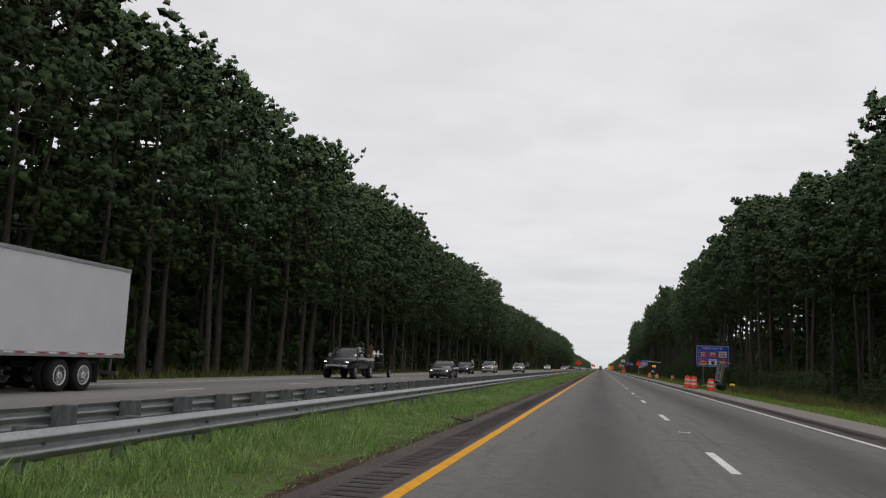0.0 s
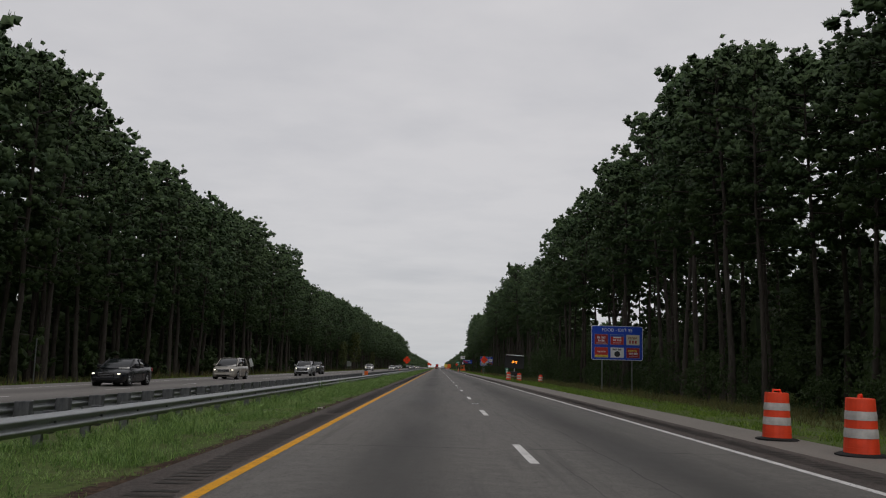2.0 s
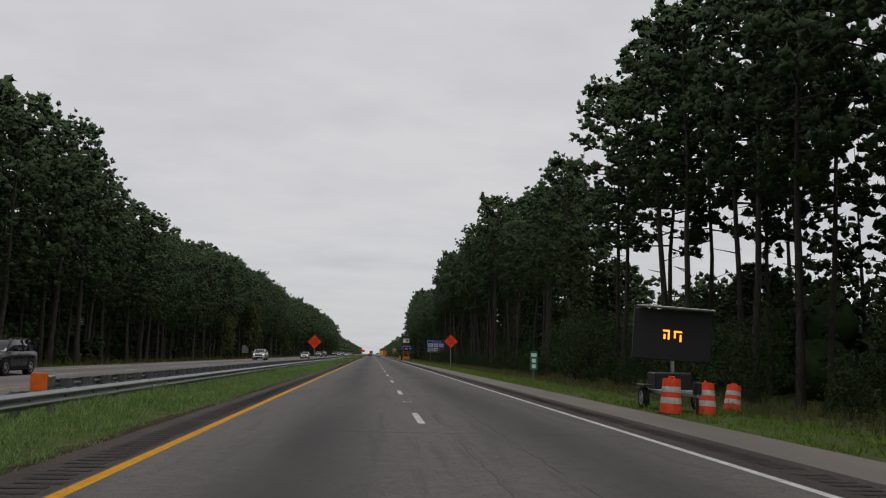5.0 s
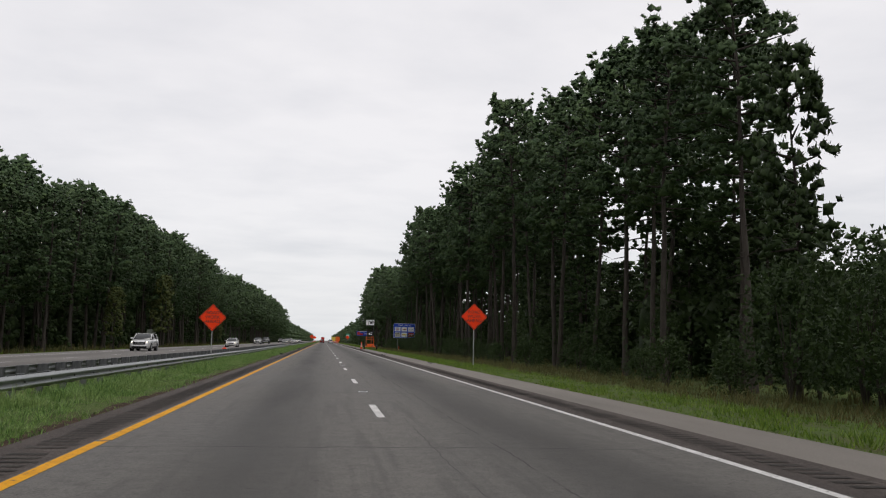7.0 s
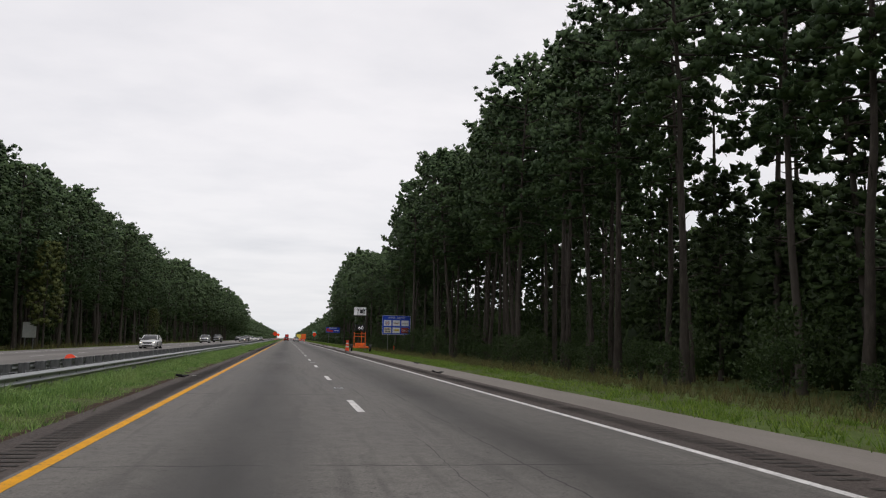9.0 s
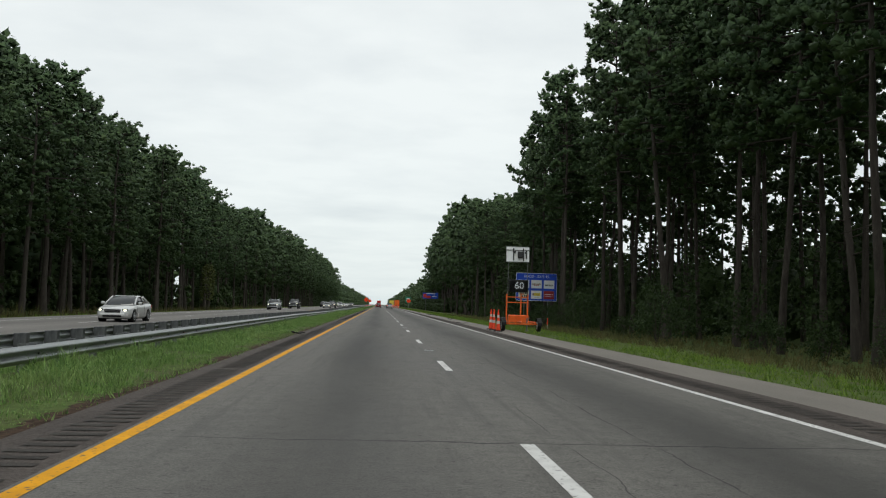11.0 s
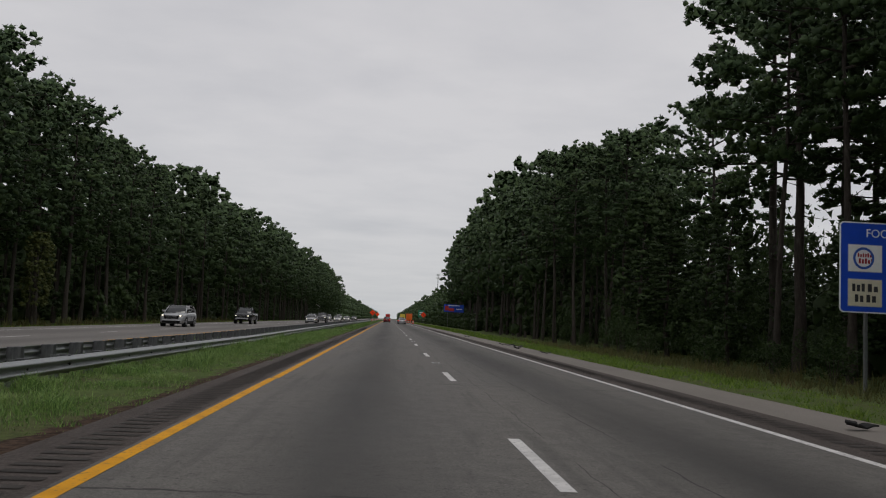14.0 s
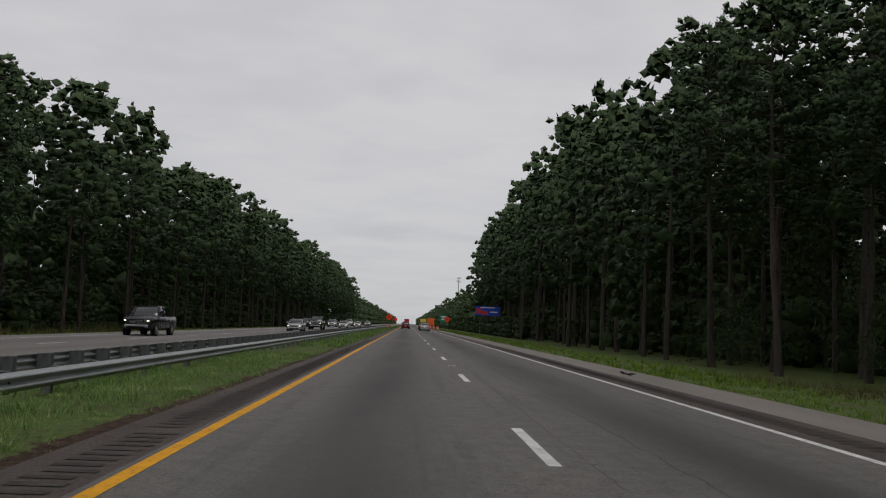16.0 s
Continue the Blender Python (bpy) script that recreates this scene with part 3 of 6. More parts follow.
def tufts(rng, C, out_dir, shell, radius, n, wide, heart=0.66, soft=0.25):
    """Tufts of needles or leaves at the points C: a small uneven heart and n slim wedges that bristle from it, shaded as one soft puff."""
    m = len(C)
    a = rng.normal(size=(m, 3))
    a /= np.linalg.norm(a, axis=1)[:, None]
    b = np.cross(a, rng.normal(size=(m, 3)))
    b /= np.linalg.norm(b, axis=1)[:, None]
    dirs = np.stack([a, b, np.cross(a, b), -a, -b, -np.cross(a, b)], axis=1)
    pts = C[:, None, :] + dirs * (radius * heart)[:, None, None] * rng.uniform(0.7, 1.35, (m, 6, 1)) * np.array([1.0, 1.0, 0.8])
    F = np.array([(0, 1, 2), (1, 3, 2), (3, 4, 2), (4, 0, 2), (1, 0, 5), (3, 1, 5), (4, 3, 5), (0, 4, 5)])
    core = with_normals(pts[:, F].reshape(-1, 3, 3), (dirs + shell[:, None, :] + rng.normal(size=(m, 6, 3)) * soft)[:, F].reshape(-1, 3, 3))
    d = rng.normal(size=(m, n, 3)) + out_dir[:, None, :] * 0.8
    d /= np.linalg.norm(d, axis=2)[:, :, None]
    o = d + rng.normal(size=(m, n, 3)) * 0.35
    o /= np.linalg.norm(o, axis=2)[:, :, None]
    side = np.cross(o, rng.normal(size=(m, n, 3)))
    side /= np.linalg.norm(side, axis=2)[:, :, None] + 1e-6
    r = radius[:, None, None]
    ln = r * rng.uniform(0.35, 0.72, (m, n, 1))
    w = ln * wide * rng.uniform(0.7, 1.3, (m, n, 1))
    p = C[:, None, :] + d * r * heart * rng.uniform(0.45, 0.85, (m, n, 1))
    N = np.repeat((d + shell[:, None, :] + rng.normal(size=(m, n, 3)) * soft)[:, :, None, :], 3, axis=2)
    return np.concatenate([core, with_normals(np.stack([p - side * w, p + side * w, p + o * ln], axis=2).reshape(-1, 3, 3), N.reshape(-1, 3, 3))])


def pine_arrays(seed, plan, per_limb, n, radius, spread=1.0):
    """Needle tufts crowded along the outer part of each limb and its side twigs, and over the domed top."""
    rng = np.random.default_rng(seed)
    C, D = [], []
    for z, a, reach, slope in plan:
        k = max(3, int(round(per_limb * (0.4 + 0.6 * reach / 3.0))))
        f = 0.3 + 0.7 * rng.uniform(0, 1, k) ** 0.75
        off = np.clip(rng.normal(0, 0.36, k), -0.6, 0.6) * (1.15 - 0.45 * f) * spread * (0.6 + 0.15 * reach)
        d = reach * f
        ca, sa = math.cos(a), math.sin(a)
        dz = np.abs(rng.normal(0, 0.26, k)) * spread - 0.35 * np.abs(off) + 0.1
        C.append(np.stack([d * ca - off * sa, d * sa + off * ca, z + slope * d + dz], axis=1))
        D.append(np.repeat(np.array([[0.5 * ca, 0.5 * sa, 0.75]]), k, axis=0))
    top = max(z + slope * reach for z, a, reach, slope in plan)
    wide = 0.62 * max(p[2] for p in plan)
    k = int(0.16 * sum(len(c) for c in C))
    az, rho = rng.uniform(0, 2 * np.pi, k), np.sqrt(rng.uniform(0, 1, k))
    C.append(np.stack([wide * rho * np.cos(az), wide * rho * np.sin(az), top + 0.35 - 0.85 * wide * rho ** 2 - np.abs(rng.normal(0, 0.35, k))], axis=1))
    D.append(np.stack([0.5 * rho * np.cos(az), 0.5 * rho * np.sin(az), np.full(k, 0.9)], axis=1))
    C, D = np.concatenate(C), np.concatenate(D)
    lo, hi = C[:, 2].min(), C[:, 2].max()
    shell = C - np.array([0.0, 0.0, lo + 0.4 * (hi - lo)])
    shell = shell / np.array([3.5, 3.5, 0.55 * (hi - lo)])
    return tufts(rng, C, D, shell * 1.25, radius * rng.uniform(0.75, 1.3, len(C)), n, 0.2)


def bush_arrays(seed, H, base, R, count, n, radius, hearts=0):
    """Massed foliage of a low tree or thicket, with closed hearts low down."""
    rng = np.random.default_rng(seed)
    u = rng.uniform(0, 1, count) ** 0.9
    prof = np.where(u > 0.36, np.sqrt(np.maximum(0.06, 1 - ((u - 0.36) / 0.69) ** 2)), 0.75 + 0.25 * u / 0.36)
    a = rng.uniform(0, 2 * np.pi, count)
    rr = R * prof * (0.8 + 0.2 * np.sin(3 * a + 7 * u)) * rng.uniform(0.25, 1.0, count) ** 0.4
    C = np.stack([rr * np.cos(a), rr * np.sin(a), np.minimum(base + (H - base) * u, H - 0.3)], axis=1)
    D = np.stack([0.6 * np.cos(a), 0.6 * np.sin(a), np.full(count, 0.5)], axis=1)
    out = [tufts(rng, C, D, D * 0.5, radius * rng.uniform(0.7, 1.3, count), n, 0.3)]
    for k in range(hearts):
        z = base + (H - base) * 0.6 * (k + 0.5) / hearts
        v = ICO[0] * rng.uniform(0.7, 1.2, (12, 1)) * np.array([R * 0.6, R * 0.6, H * 0.4 / hearts + 0.6])
        out.append(with_normals((v + np.array([0, 0, z]))[ICO[1]], ICO[0][ICO[1]]))
    return np.concatenate(out)


def crown_top_left(y):
    return float(np.interp(y, (0, 50, 90, 130, 170, 200, 220, 250, 275, 295, 320, 345, 400, 430, 460, 500, 545, 600, 800, 860, 920, 1500),
                           (26, 26, 25, 26, 23.5, 25.5, 25.5, 22, 19.5, 21, 22.5, 23, 23, 23.5, 22, 23, 24.5, 24.5, 25, 24, 18, 17)))


def crown_top_right(y):
    return float(np.interp(y, (40, 80, 96, 104, 115, 130, 150, 170, 195, 217, 235, 250, 268, 287, 320, 383, 398, 406, 426, 440, 455, 470, 500, 550, 640, 700, 730, 900, 1500),
                           (22, 25.5, 25.5, 23.5, 25, 29, 29.5, 28, 27, 28, 24, 25.3, 27, 30, 30, 30, 29, 24, 22.5, 21.5, 23.5, 24, 27.5, 30, 31, 29, 18, 17, 15)))


def trunk_mesh(seed, H, r, base, plan, snags=5, thick=0.07):
    rng = random.Random(seed)
    bm = bmesh.new()
    n, seg = 8, 7
    bend = [(0.0, 0.0)]
    for k in range(seg):
        bend.append((bend[-1][0] + rng.uniform(-0.16, 0.16), bend[-1][1] + rng.uniform(-0.16, 0.16)))
    rings = []
    for k in range(seg + 1):
        f = k / seg
        rad = r * (1.0 - 0.82 * f) * (1.35 if k == 0 else 1.0)
        rings.append([bm.verts.new((bend[k][0] + rad * math.cos(2 * math.pi * j / n), bend[k][1] + rad * math.sin(2 * math.pi * j / n), -0.4 + (H * 0.95 + 0.4) * f)) for j in range(n)])
    for a, b in zip(rings, rings[1:]):
        for j in range(n):
            bm.faces.new((a[j], a[(j + 1) % n], b[(j + 1) % n], b[j]))
    def axis(z):
        f = min(max((z + 0.4) / (H * 0.95 + 0.4), 0.0), 1.0) * seg
        i = min(seg - 1, int(f))
        return tuple(bend[i][j] + (bend[i + 1][j] - bend[i][j]) * (f - i) for j in (0, 1))

    for z, a, reach, slope in plan:
        cx, cy = axis(z)
        cyl(bm, (cx, cy, z), (0.85 * reach * math.cos(a), 0.85 * reach * math.sin(a), z + 0.85 * slope * reach), thick, 0.02, 4, False)
    # dead stubs on the bare stem
    for k in range(snags):
        z = base * rng.uniform(0.45, 1.0)
        cx, cy = axis(z)
        a, ln = rng.uniform(0, 6.28), rng.uniform(0.5, 1.5)
        cyl(bm, (cx, cy, z), (cx + ln * math.cos(a), cy + ln * math.sin(a), z + ln * rng.uniform(-0.3, 0.3)), 0.04, 0.012, 4, False)
    return mesh_of(bm, "trunk", "pine_bark", True)


def build_pines():
    # full crowns for the dense wood, lifted thin crowns for the open wood
    dense, back, lifted = [], [], []
    for k in range(6):
        H = 24.0
        base = H * (0.27 + 0.03 * (k % 3))
        R = 4.1 + 0.3 * (k % 4)
        plan = limb_plan(100 + k, H, base, R, 64)
        dense.append((H, trunk_mesh(10 + k, H, 0.24 + 0.02 * (k % 3), base, plan[::3]), triangles("crown", pine_arrays(110 + k, plan, 8.6, 5, 0.42, 1.4), "pine_needles")))
        if k < 4:
            plan = limb_plan(150 + k, H, base, R, 26)
            back.append((H, trunk_mesh(20 + k, H, 0.24, base, plan[::3]), triangles("crown", pine_arrays(160 + k, plan, 8.0, 3, 0.66, 1.6), "pine_needles")))
        base = H * (0.40 + 0.035 * (k % 3))
        R = 3.4 + 0.3 * (k % 4)
        plan = limb_plan(200 + k, H, base, R, 40)
        lifted.append((H, trunk_mesh(30 + k, H, 0.195 + 0.02 * (k % 3), base, plan, 8), triangles("crown", pine_arrays(210 + k, plan, 23.0, 6, 0.35, 1.35), "pine_needles")))

    # spreading pines that stand clear of the wood, their limbs apart
    spreading = []
    for k in range(2):
        plan = limb_plan(240 + k, 24.0, 10.0, 6.2, 30)
        spreading.append((24.0, trunk_mesh(40 + k, 24.0, 0.33, 10.5, plan, 9, 0.09), triangles("crown", pine_arrays(250 + k, plan, 36.0, 6, 0.36, 1.3), "pine_needles")))

    rng = random.Random(5)

    def plant(x, y, kind, top, label, group):
        H, tr, cr = kind
        scale = top * rng.uniform(0.92, 1.03) / H
        t = thing("pine_tree", x, y, ground_z(x), label, "tree", group, rng.uniform(0, 360))
        w = rng.uniform(0.92, 1.1) * (0.5 + 0.5 * scale)
        t.rotation_euler = (radians(rng.gauss(0, 1.3)), radians(rng.gauss(0, 1.3)), rng.uniform(0, 6.28))
        t.scale = (w, w, scale)
        for nm, me in (("trunk", tr), ("crown", cr)):
            o = new(nm, me)
            o.parent = t
        return t

    # left wood: two front rows as single trees
    lab_l, grp_l = "tall dark green pine at the edge of a dense wood", "pines along the oncoming lanes"
    lab_r, grp_r = "tall pine with a bare trunk and lifted crown beside the verge", "pines along the verge"
    y = -22.0
    while y < 475:
        plant(-30.5 + rng.uniform(-1.6, 1.6), y, rng.choice(dense), crown_top_left(y) * 0.95, lab_l, grp_l)
        y += rng.uniform(3.8, 6.0)
    y = -10.0
    while y < 330:
        plant(-35.5 + rng.uniform(-1.5, 1.5), y, rng.choice(back), crown_top_left(y) * 1.04, lab_l, grp_l)
        y += rng.uniform(4.6, 6.6)
    # right wood: open, with two gaps
    y = 44.0
    while y < 470:
        sparse = 398 < y < 428
        if not 217 < y < 231 and not 373 < y < 378 and not 411 < y < 435:
            plant((22.4 if y < 400 else 21.5) + rng.uniform(-1.8, 2.2), y, rng.choice(lifted), crown_top_right(y) * 0.955, lab_r, grp_r)
        y += rng.uniform(4.6, 6.6) * (1.6 if sparse else (1.25 if 243 < y < 300 else 0.88))
    y = 50.0
    while y < 412:
        if not 212 < y < 245 and not 382 < y < 387:
            plant(26.5 + rng.uniform(-1.8, 2.0), y, rng.choice(lifted), crown_top_right(y) * 0.955, lab_r, grp_r)
        y += rng.uniform(6.5, 9.5) * (1.25 if 140 < y < 180 or 250 < y < 330 else 0.85)

    for x, y, k, top in ((29.9, 436.8, 0, 23.5), (27.1, 418.0, 1, 28.0), (24.6, 409.0, 0, 28.0), (30.5, 411.5, 1, 27.0)):
        plant(x, y, spreading[k], top, "tall spreading pine standing clear of the wood", grp_r)

    # a few broadleaf trees at the edges of the woods
    fol = triangles("crown", bush_arrays(500, 12, 2.6, 2.3, 330, 9, 0.4), "light_leaves")
    dusky = triangles("crown", bush_arrays(505, 12, 1.6, 2.0, 330, 9, 0.36), "broad_leaves")
    stem = trunk_mesh(501, 11, 0.14, 3.0, limb_plan(502, 11, 3.0, 1.8, 12), 0)
    mid = [(20.8, 226.5, 1.0, 1.3), (28.5, 243.5, 1.4, 1.15), (31.0, 246.0, 1.4, 1.2), (33.5, 250.5, 1.5, 1.2), (21.5, 412.0, 1.0, 0.95), (23.5, 421.0, 1.1, 0.9), (26.0, 404.0, 1.2, 0.8), (23.2, 429.0, 1.5, 0.85), (22.4, 434.0, 1.5, 1.15), (25.0, 438.0, 1.4, 1.25), (42.0, 447.0, 1.6, 1.15), (45.0, 441.0, 1.6, 1.05)]
    for y in range(246, 306, 5):
        mid.append((rng.uniform(24.5, 31.0), y + rng.uniform(-2, 2), rng.uniform(1.0, 1.4), rng.uniform(0.75, 1.15)))
    for y in range(112, 212, 9):
        mid.append((rng.uniform(26.0, 34.0), y + rng.uniform(-3, 3), rng.uniform(1.0, 1.4), rng.uniform(0.6, 0.85)))
    for x, y, w, h in mid:
        t = thing("broadleaf_tree", x, y, ground_z(x), "slender dark green broadleaf tree among the pines", "tree", "broadleaf trees at the wood's edge", y)
        t.scale = (w, w, h)
        for nm, me in (("trunk", stem), ("crown", dusky)):
            o = new(nm, me)
            o.parent = t
    for x, y, h in ((-26.6, 344, 1.03), (-26.8, 312, 0.7), (-27.0, 428, 0.62)):
        t = thing("broadleaf_tree", x, y, ground_z(x), "young yellow-green broadleaf tree before the dark pines", "tree", "broadleaf trees at the wood's edge", y)
        t.scale = (h, h, h)
        for nm, me in (("trunk", stem), ("crown", fol)):
            o = new(nm, me)
            o.parent = t

    # the rest of the woods, uncounted
    cheap = [pine_arrays(300 + k, limb_plan(310 + k, 24, 24 * 0.34, 4.0, 24), 7.4, 2, 0.66, 1.6) for k in range(5)]
    fair = [pine_arrays(305 + k, limb_plan(315 + k, 24, 24 * 0.36, 4.0, 30), 10.0, 3, 0.5, 1.5) for k in range(5)]
    small = [pine_arrays(320 + k, limb_plan(330 + k, 24, 24 * 0.28, 4.4, 24), 7.0, 2, 0.72, 1.6) for k in range(4)]
    low = [bush_arrays(360 + k, 24, 1.2, 3.9, 40, 3, 1.3, 4) for k in range(4)]
    tiny = [bush_arrays(340 + k, 24, 0.8, 3.8, 24, 3, 1.5, 3) for k in range(3)]
    BULK = np.array([[1.45, 1.45, 2.667]] * 3 + [[1.0, 1.0, 1.0]] * 3)
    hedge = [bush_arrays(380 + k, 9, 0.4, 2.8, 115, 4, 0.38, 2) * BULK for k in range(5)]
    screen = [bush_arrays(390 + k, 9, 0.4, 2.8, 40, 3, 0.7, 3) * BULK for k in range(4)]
    tr_v = [(math.cos(2 * math.pi * j / 5), math.sin(2 * math.pi * j / 5)) for j in range(5)]

    def wood(name, rows, top, label):
        crown, trunk, thicket = [], [], []
        for x0, dx, ya, yb, gap, scale, lib, skip in rows:
            y = ya
            wrng = np.random.default_rng(int(abs(x0) * 10) * 997 + int(ya + 100) * 31 + int(yb))
            while y < yb:
                y += gap * wrng.uniform(0.7, 1.3)
                if skip and skip[0] < y < skip[1]:
                    continue
                x = x0 + wrng.uniform(-dx, dx)
                sc = scale * top(y) / 24 * wrng.uniform(0.88, 1.06)
                a = wrng.uniform(0, 6.28)
                P = lib[int(wrng.integers(len(lib)))] * np.array([[0.5 + 0.5 * sc, 0.5 + 0.5 * sc, sc]] * 3 + [[1.0, 1.0, 1.0]] * 3)
                c, q = math.cos(a), math.sin(a)
                P = P @ np.array([[c, q, 0], [-q, c, 0], [0, 0, 1]])
                z = ground_z(x)
                P[:, :3] += np.array([x, y, z])
                (thicket if lib is hedge or lib is screen else crown).append(P)
                if y < 700 and lib is not low and lib is not hedge and lib is not screen:
                    r = 0.25 * sc
                    lean = wrng.uniform(-0.5, 0.5, 2)
                    for j in range(5):
                        p, n2 = tr_v[j], tr_v[(j + 1) % 5]
                        peak = (x + lean[0], y + lean[1], z + 20 * sc)
                        trunk.append([(x + r * p[0], y + r * p[1], z - 0.3), (x + r * n2[0], y + r * n2[1], z - 0.3), peak])
        o = new(name, triangles(name, np.concatenate(crown), "pine_needles"))
        tagged(o, label, "wood", kind="stuff")
        # the darker leaf colour stands in for shade behind the trunks
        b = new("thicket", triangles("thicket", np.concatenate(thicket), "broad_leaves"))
        tagged(b, "leafy thicket filling the wood behind the trunks, coloured dark for the shade there", "undergrowth", kind="stuff")
        if trunk:
            t = new("trunk_rows", triangles("trunk_rows", np.array(trunk), "pine_bark"))
            t.parent = o
            tagged(t, "bare pine trunks", kind="stuff")

    wood("pine_wood_left", [
        (-36, 1.6, 332, 480, 6, 1.03, cheap, None), (-41, 2, -25, 480, 7.5, 1.06, cheap, None), (-47, 2, -25, 480, 5.5, 1.06, low, None), (-58, 2, -60, 900, 8, 1.0, low, None),
        (-31, 2, 476, 900, 5.5, 0.97, small, None), (-37, 2, 480, 900, 6, 1.03, small, None), (-46, 3, 500, 900, 6, 1.06, low, None),
        (-43, 1.5, -60, 480, 5, 0.3, screen, None), (-51, 1.5, -60, 480, 5.5, 0.45, screen, None), (-38, 2, 470, 1000, 4.4, 0.3, screen, None), (-34.5, 1, 480, 1400, 5, 0.2, screen, None),
        (-31, 2.5, 900, 2600, 9, 1.0, tiny, None), (-40, 3, 900, 2600, 11, 1.08, tiny, None)],
        crown_top_left, "dense dark pine wood beyond the oncoming lanes")
    wood("pine_wood_right", [
        (27, 2, 440, 470, 7, 1.0, fair, None), (48, 2, 56, 208, 5, 0.88, low, None), (57, 2, 165, 335, 5, 0.56, low, None), (51, 2, 288, 400, 5, 0.55, low, None), (30, 1.5, 44, 136, 4.2, 0.42, hedge, None), (30, 1.5, 136, 212, 4.8, 0.36, hedge, None), (30, 1.5, 246, 306, 4.4, 0.38, hedge, None), (36.5, 2.2, 46, 112, 7.5, 0.97, fair, None), (38, 1.5, 147, 168, 6.5, 0.86, fair, None), (36.5, 2.2, 180, 206, 7, 0.97, fair, None), (36.5, 2.2, 330, 392, 7, 0.97, fair, None), (45, 2.5, 50, 112, 8, 0.97, fair, None), (45, 2.5, 335, 392, 8, 0.97, fair, None), (32, 2.2, 44, 105, 8.5, 1.0, fair, None), (32, 2.2, 172, 264, 8.5, 1.0, fair, (205, 248)), (32, 2.2, 270, 318, 13, 1.0, fair, None), (32, 2.2, 318, 404, 8.5, 1.0, fair, None), (40, 2, 330, 394, 13, 0.97, fair, None), (32, 2, 105, 172, 10.5, 0.97, fair, None), (32, 2, 448, 470, 7, 1.0, fair, None), (41, 3, 466, 500, 6, 1.0, fair, None), (37, 2, 457, 500, 6, 1.0, fair, None), (50, 2, 470, 520, 5, 0.62, screen, None),
        (22.5, 2, 470, 560, 5.5, 1.0, small, None), (24.8, 1.6, 560, 704, 5.5, 1.0, small, None), (28.5, 2.2, 470, 706, 6, 1.03, small, None), (34, 3, 470, 712, 7, 1.04, small, None),
        (44, 3, 490, 715, 5, 1.0, low, None), (29, 1.5, 396, 440, 3.6, 0.32, hedge, None), (36, 3, 20, 470, 4.4, 0.36, hedge, None), (47, 2, 244, 290, 4, 0.3, hedge, None), (60, 2, 0, 560, 3.6, 0.28, low, None), (44, 4, 20, 440, 5.2, 0.36, screen, (246, 270)), (54, 2, 165, 290, 5, 0.42, screen, (250, 286)),
        (30, 2, 440, 720, 4.4, 0.32, screen, None), (39, 2, 440, 730, 4.4, 0.42, screen, None), (22, 1.5, 560, 704, 6, 0.14, screen, None), (24, 2, 735, 1400, 6, 0.16, screen, None),
        (25, 2.5, 735, 2600, 9, 1.0, tiny, None), (33, 3, 735, 2600, 10, 1.08, tiny, None), (42, 4, 735, 1600, 10, 1.3, tiny, None)],
        crown_top_right, "open pine wood beyond the verge")


build_pines()


# ======== grass, weeds and shrubs ========
def blades(n, xs, ys, height, wide, clump, rng, lean=0.5, bent=False, loose=0.06, edge=None):
    """Loose blades gathered in tufts over a strip of ground, lower towards a paved edge."""
    tufts = max(1, n // clump)
    tx = rng.uniform(xs[0], xs[1], tufts)
    ty = rng.uniform(ys[0], ys[1], tufts)
    th = height * rng.uniform(0.45, 1.25, tufts) * (0.78 + 0.5 * np.sin(tx * 2.1 + 1.3 * np.sin(ty * 0.9)) * np.sin(ty * 1.27 + 0.8 * np.sin(tx * 1.7)) + 0.15 * np.sin(ty * 0.13))
    if edge is not None:
        th = th * np.clip(np.abs(tx - edge) / 1.1, 0.3, 1.0)
    x = np.repeat(tx, clump) + rng.normal(0, loose, tufts * clump)
    y = np.repeat(ty, clump) + rng.normal(0, loose, tufts * clump)
    h = np.repeat(np.abs(th), clump) * rng.uniform(0.6, 1.15, tufts * clump)
    z = np.array([ground_z(v) for v in tx])
    z = np.repeat(z, clump) - 0.03
    a = rng.uniform(0, 2 * np.pi, len(x))
    b = rng.uniform(0, 2 * np.pi, len(x))
    w = wide * rng.uniform(0.6, 1.3, len(x))
    ln = h * lean * rng.uniform(0.2, 1.2, len(x))
    if bent:
        # two-piece blades that arch outwards from their tuft
        b = np.arctan2(y - np.repeat(ty, clump), x - np.repeat(tx, clump)) + rng.normal(0, 0.7, len(x))
        mx, my = x + 0.35 * ln * np.cos(b), y + 0.35 * ln * np.sin(b)
        m0 = np.stack([mx + w * np.sin(b), my - w * np.cos(b), z + 0.62 * h], 1)
        m1 = np.stack([mx - w * np.sin(b), my + w * np.cos(b), z + 0.62 * h], 1)
        foot = np.stack([x, y, z], 1)
        tip = np.stack([x + 1.25 * ln * np.cos(b), y + 1.25 * ln * np.sin(b), z + 0.98 * h], 1)
        return np.concatenate([np.stack([foot, m0, m1], 1), np.stack([m1, m0, tip], 1)])
    p0 = np.stack([x - w * np.cos(a), y - w * np.sin(a), z], 1)
    p1 = np.stack([x + w * np.cos(a), y + w * np.sin(a), z], 1)
    p2 = np.stack([x + ln * np.cos(b), y + ln * np.sin(b), z + h], 1)
    return np.stack([p0, p1, p2], 1)


def grow(name, arrays, material, label):
    o = new(name, triangles(name, np.concatenate(arrays), material))
    tagged(o, label, "grass", kind="stuff")


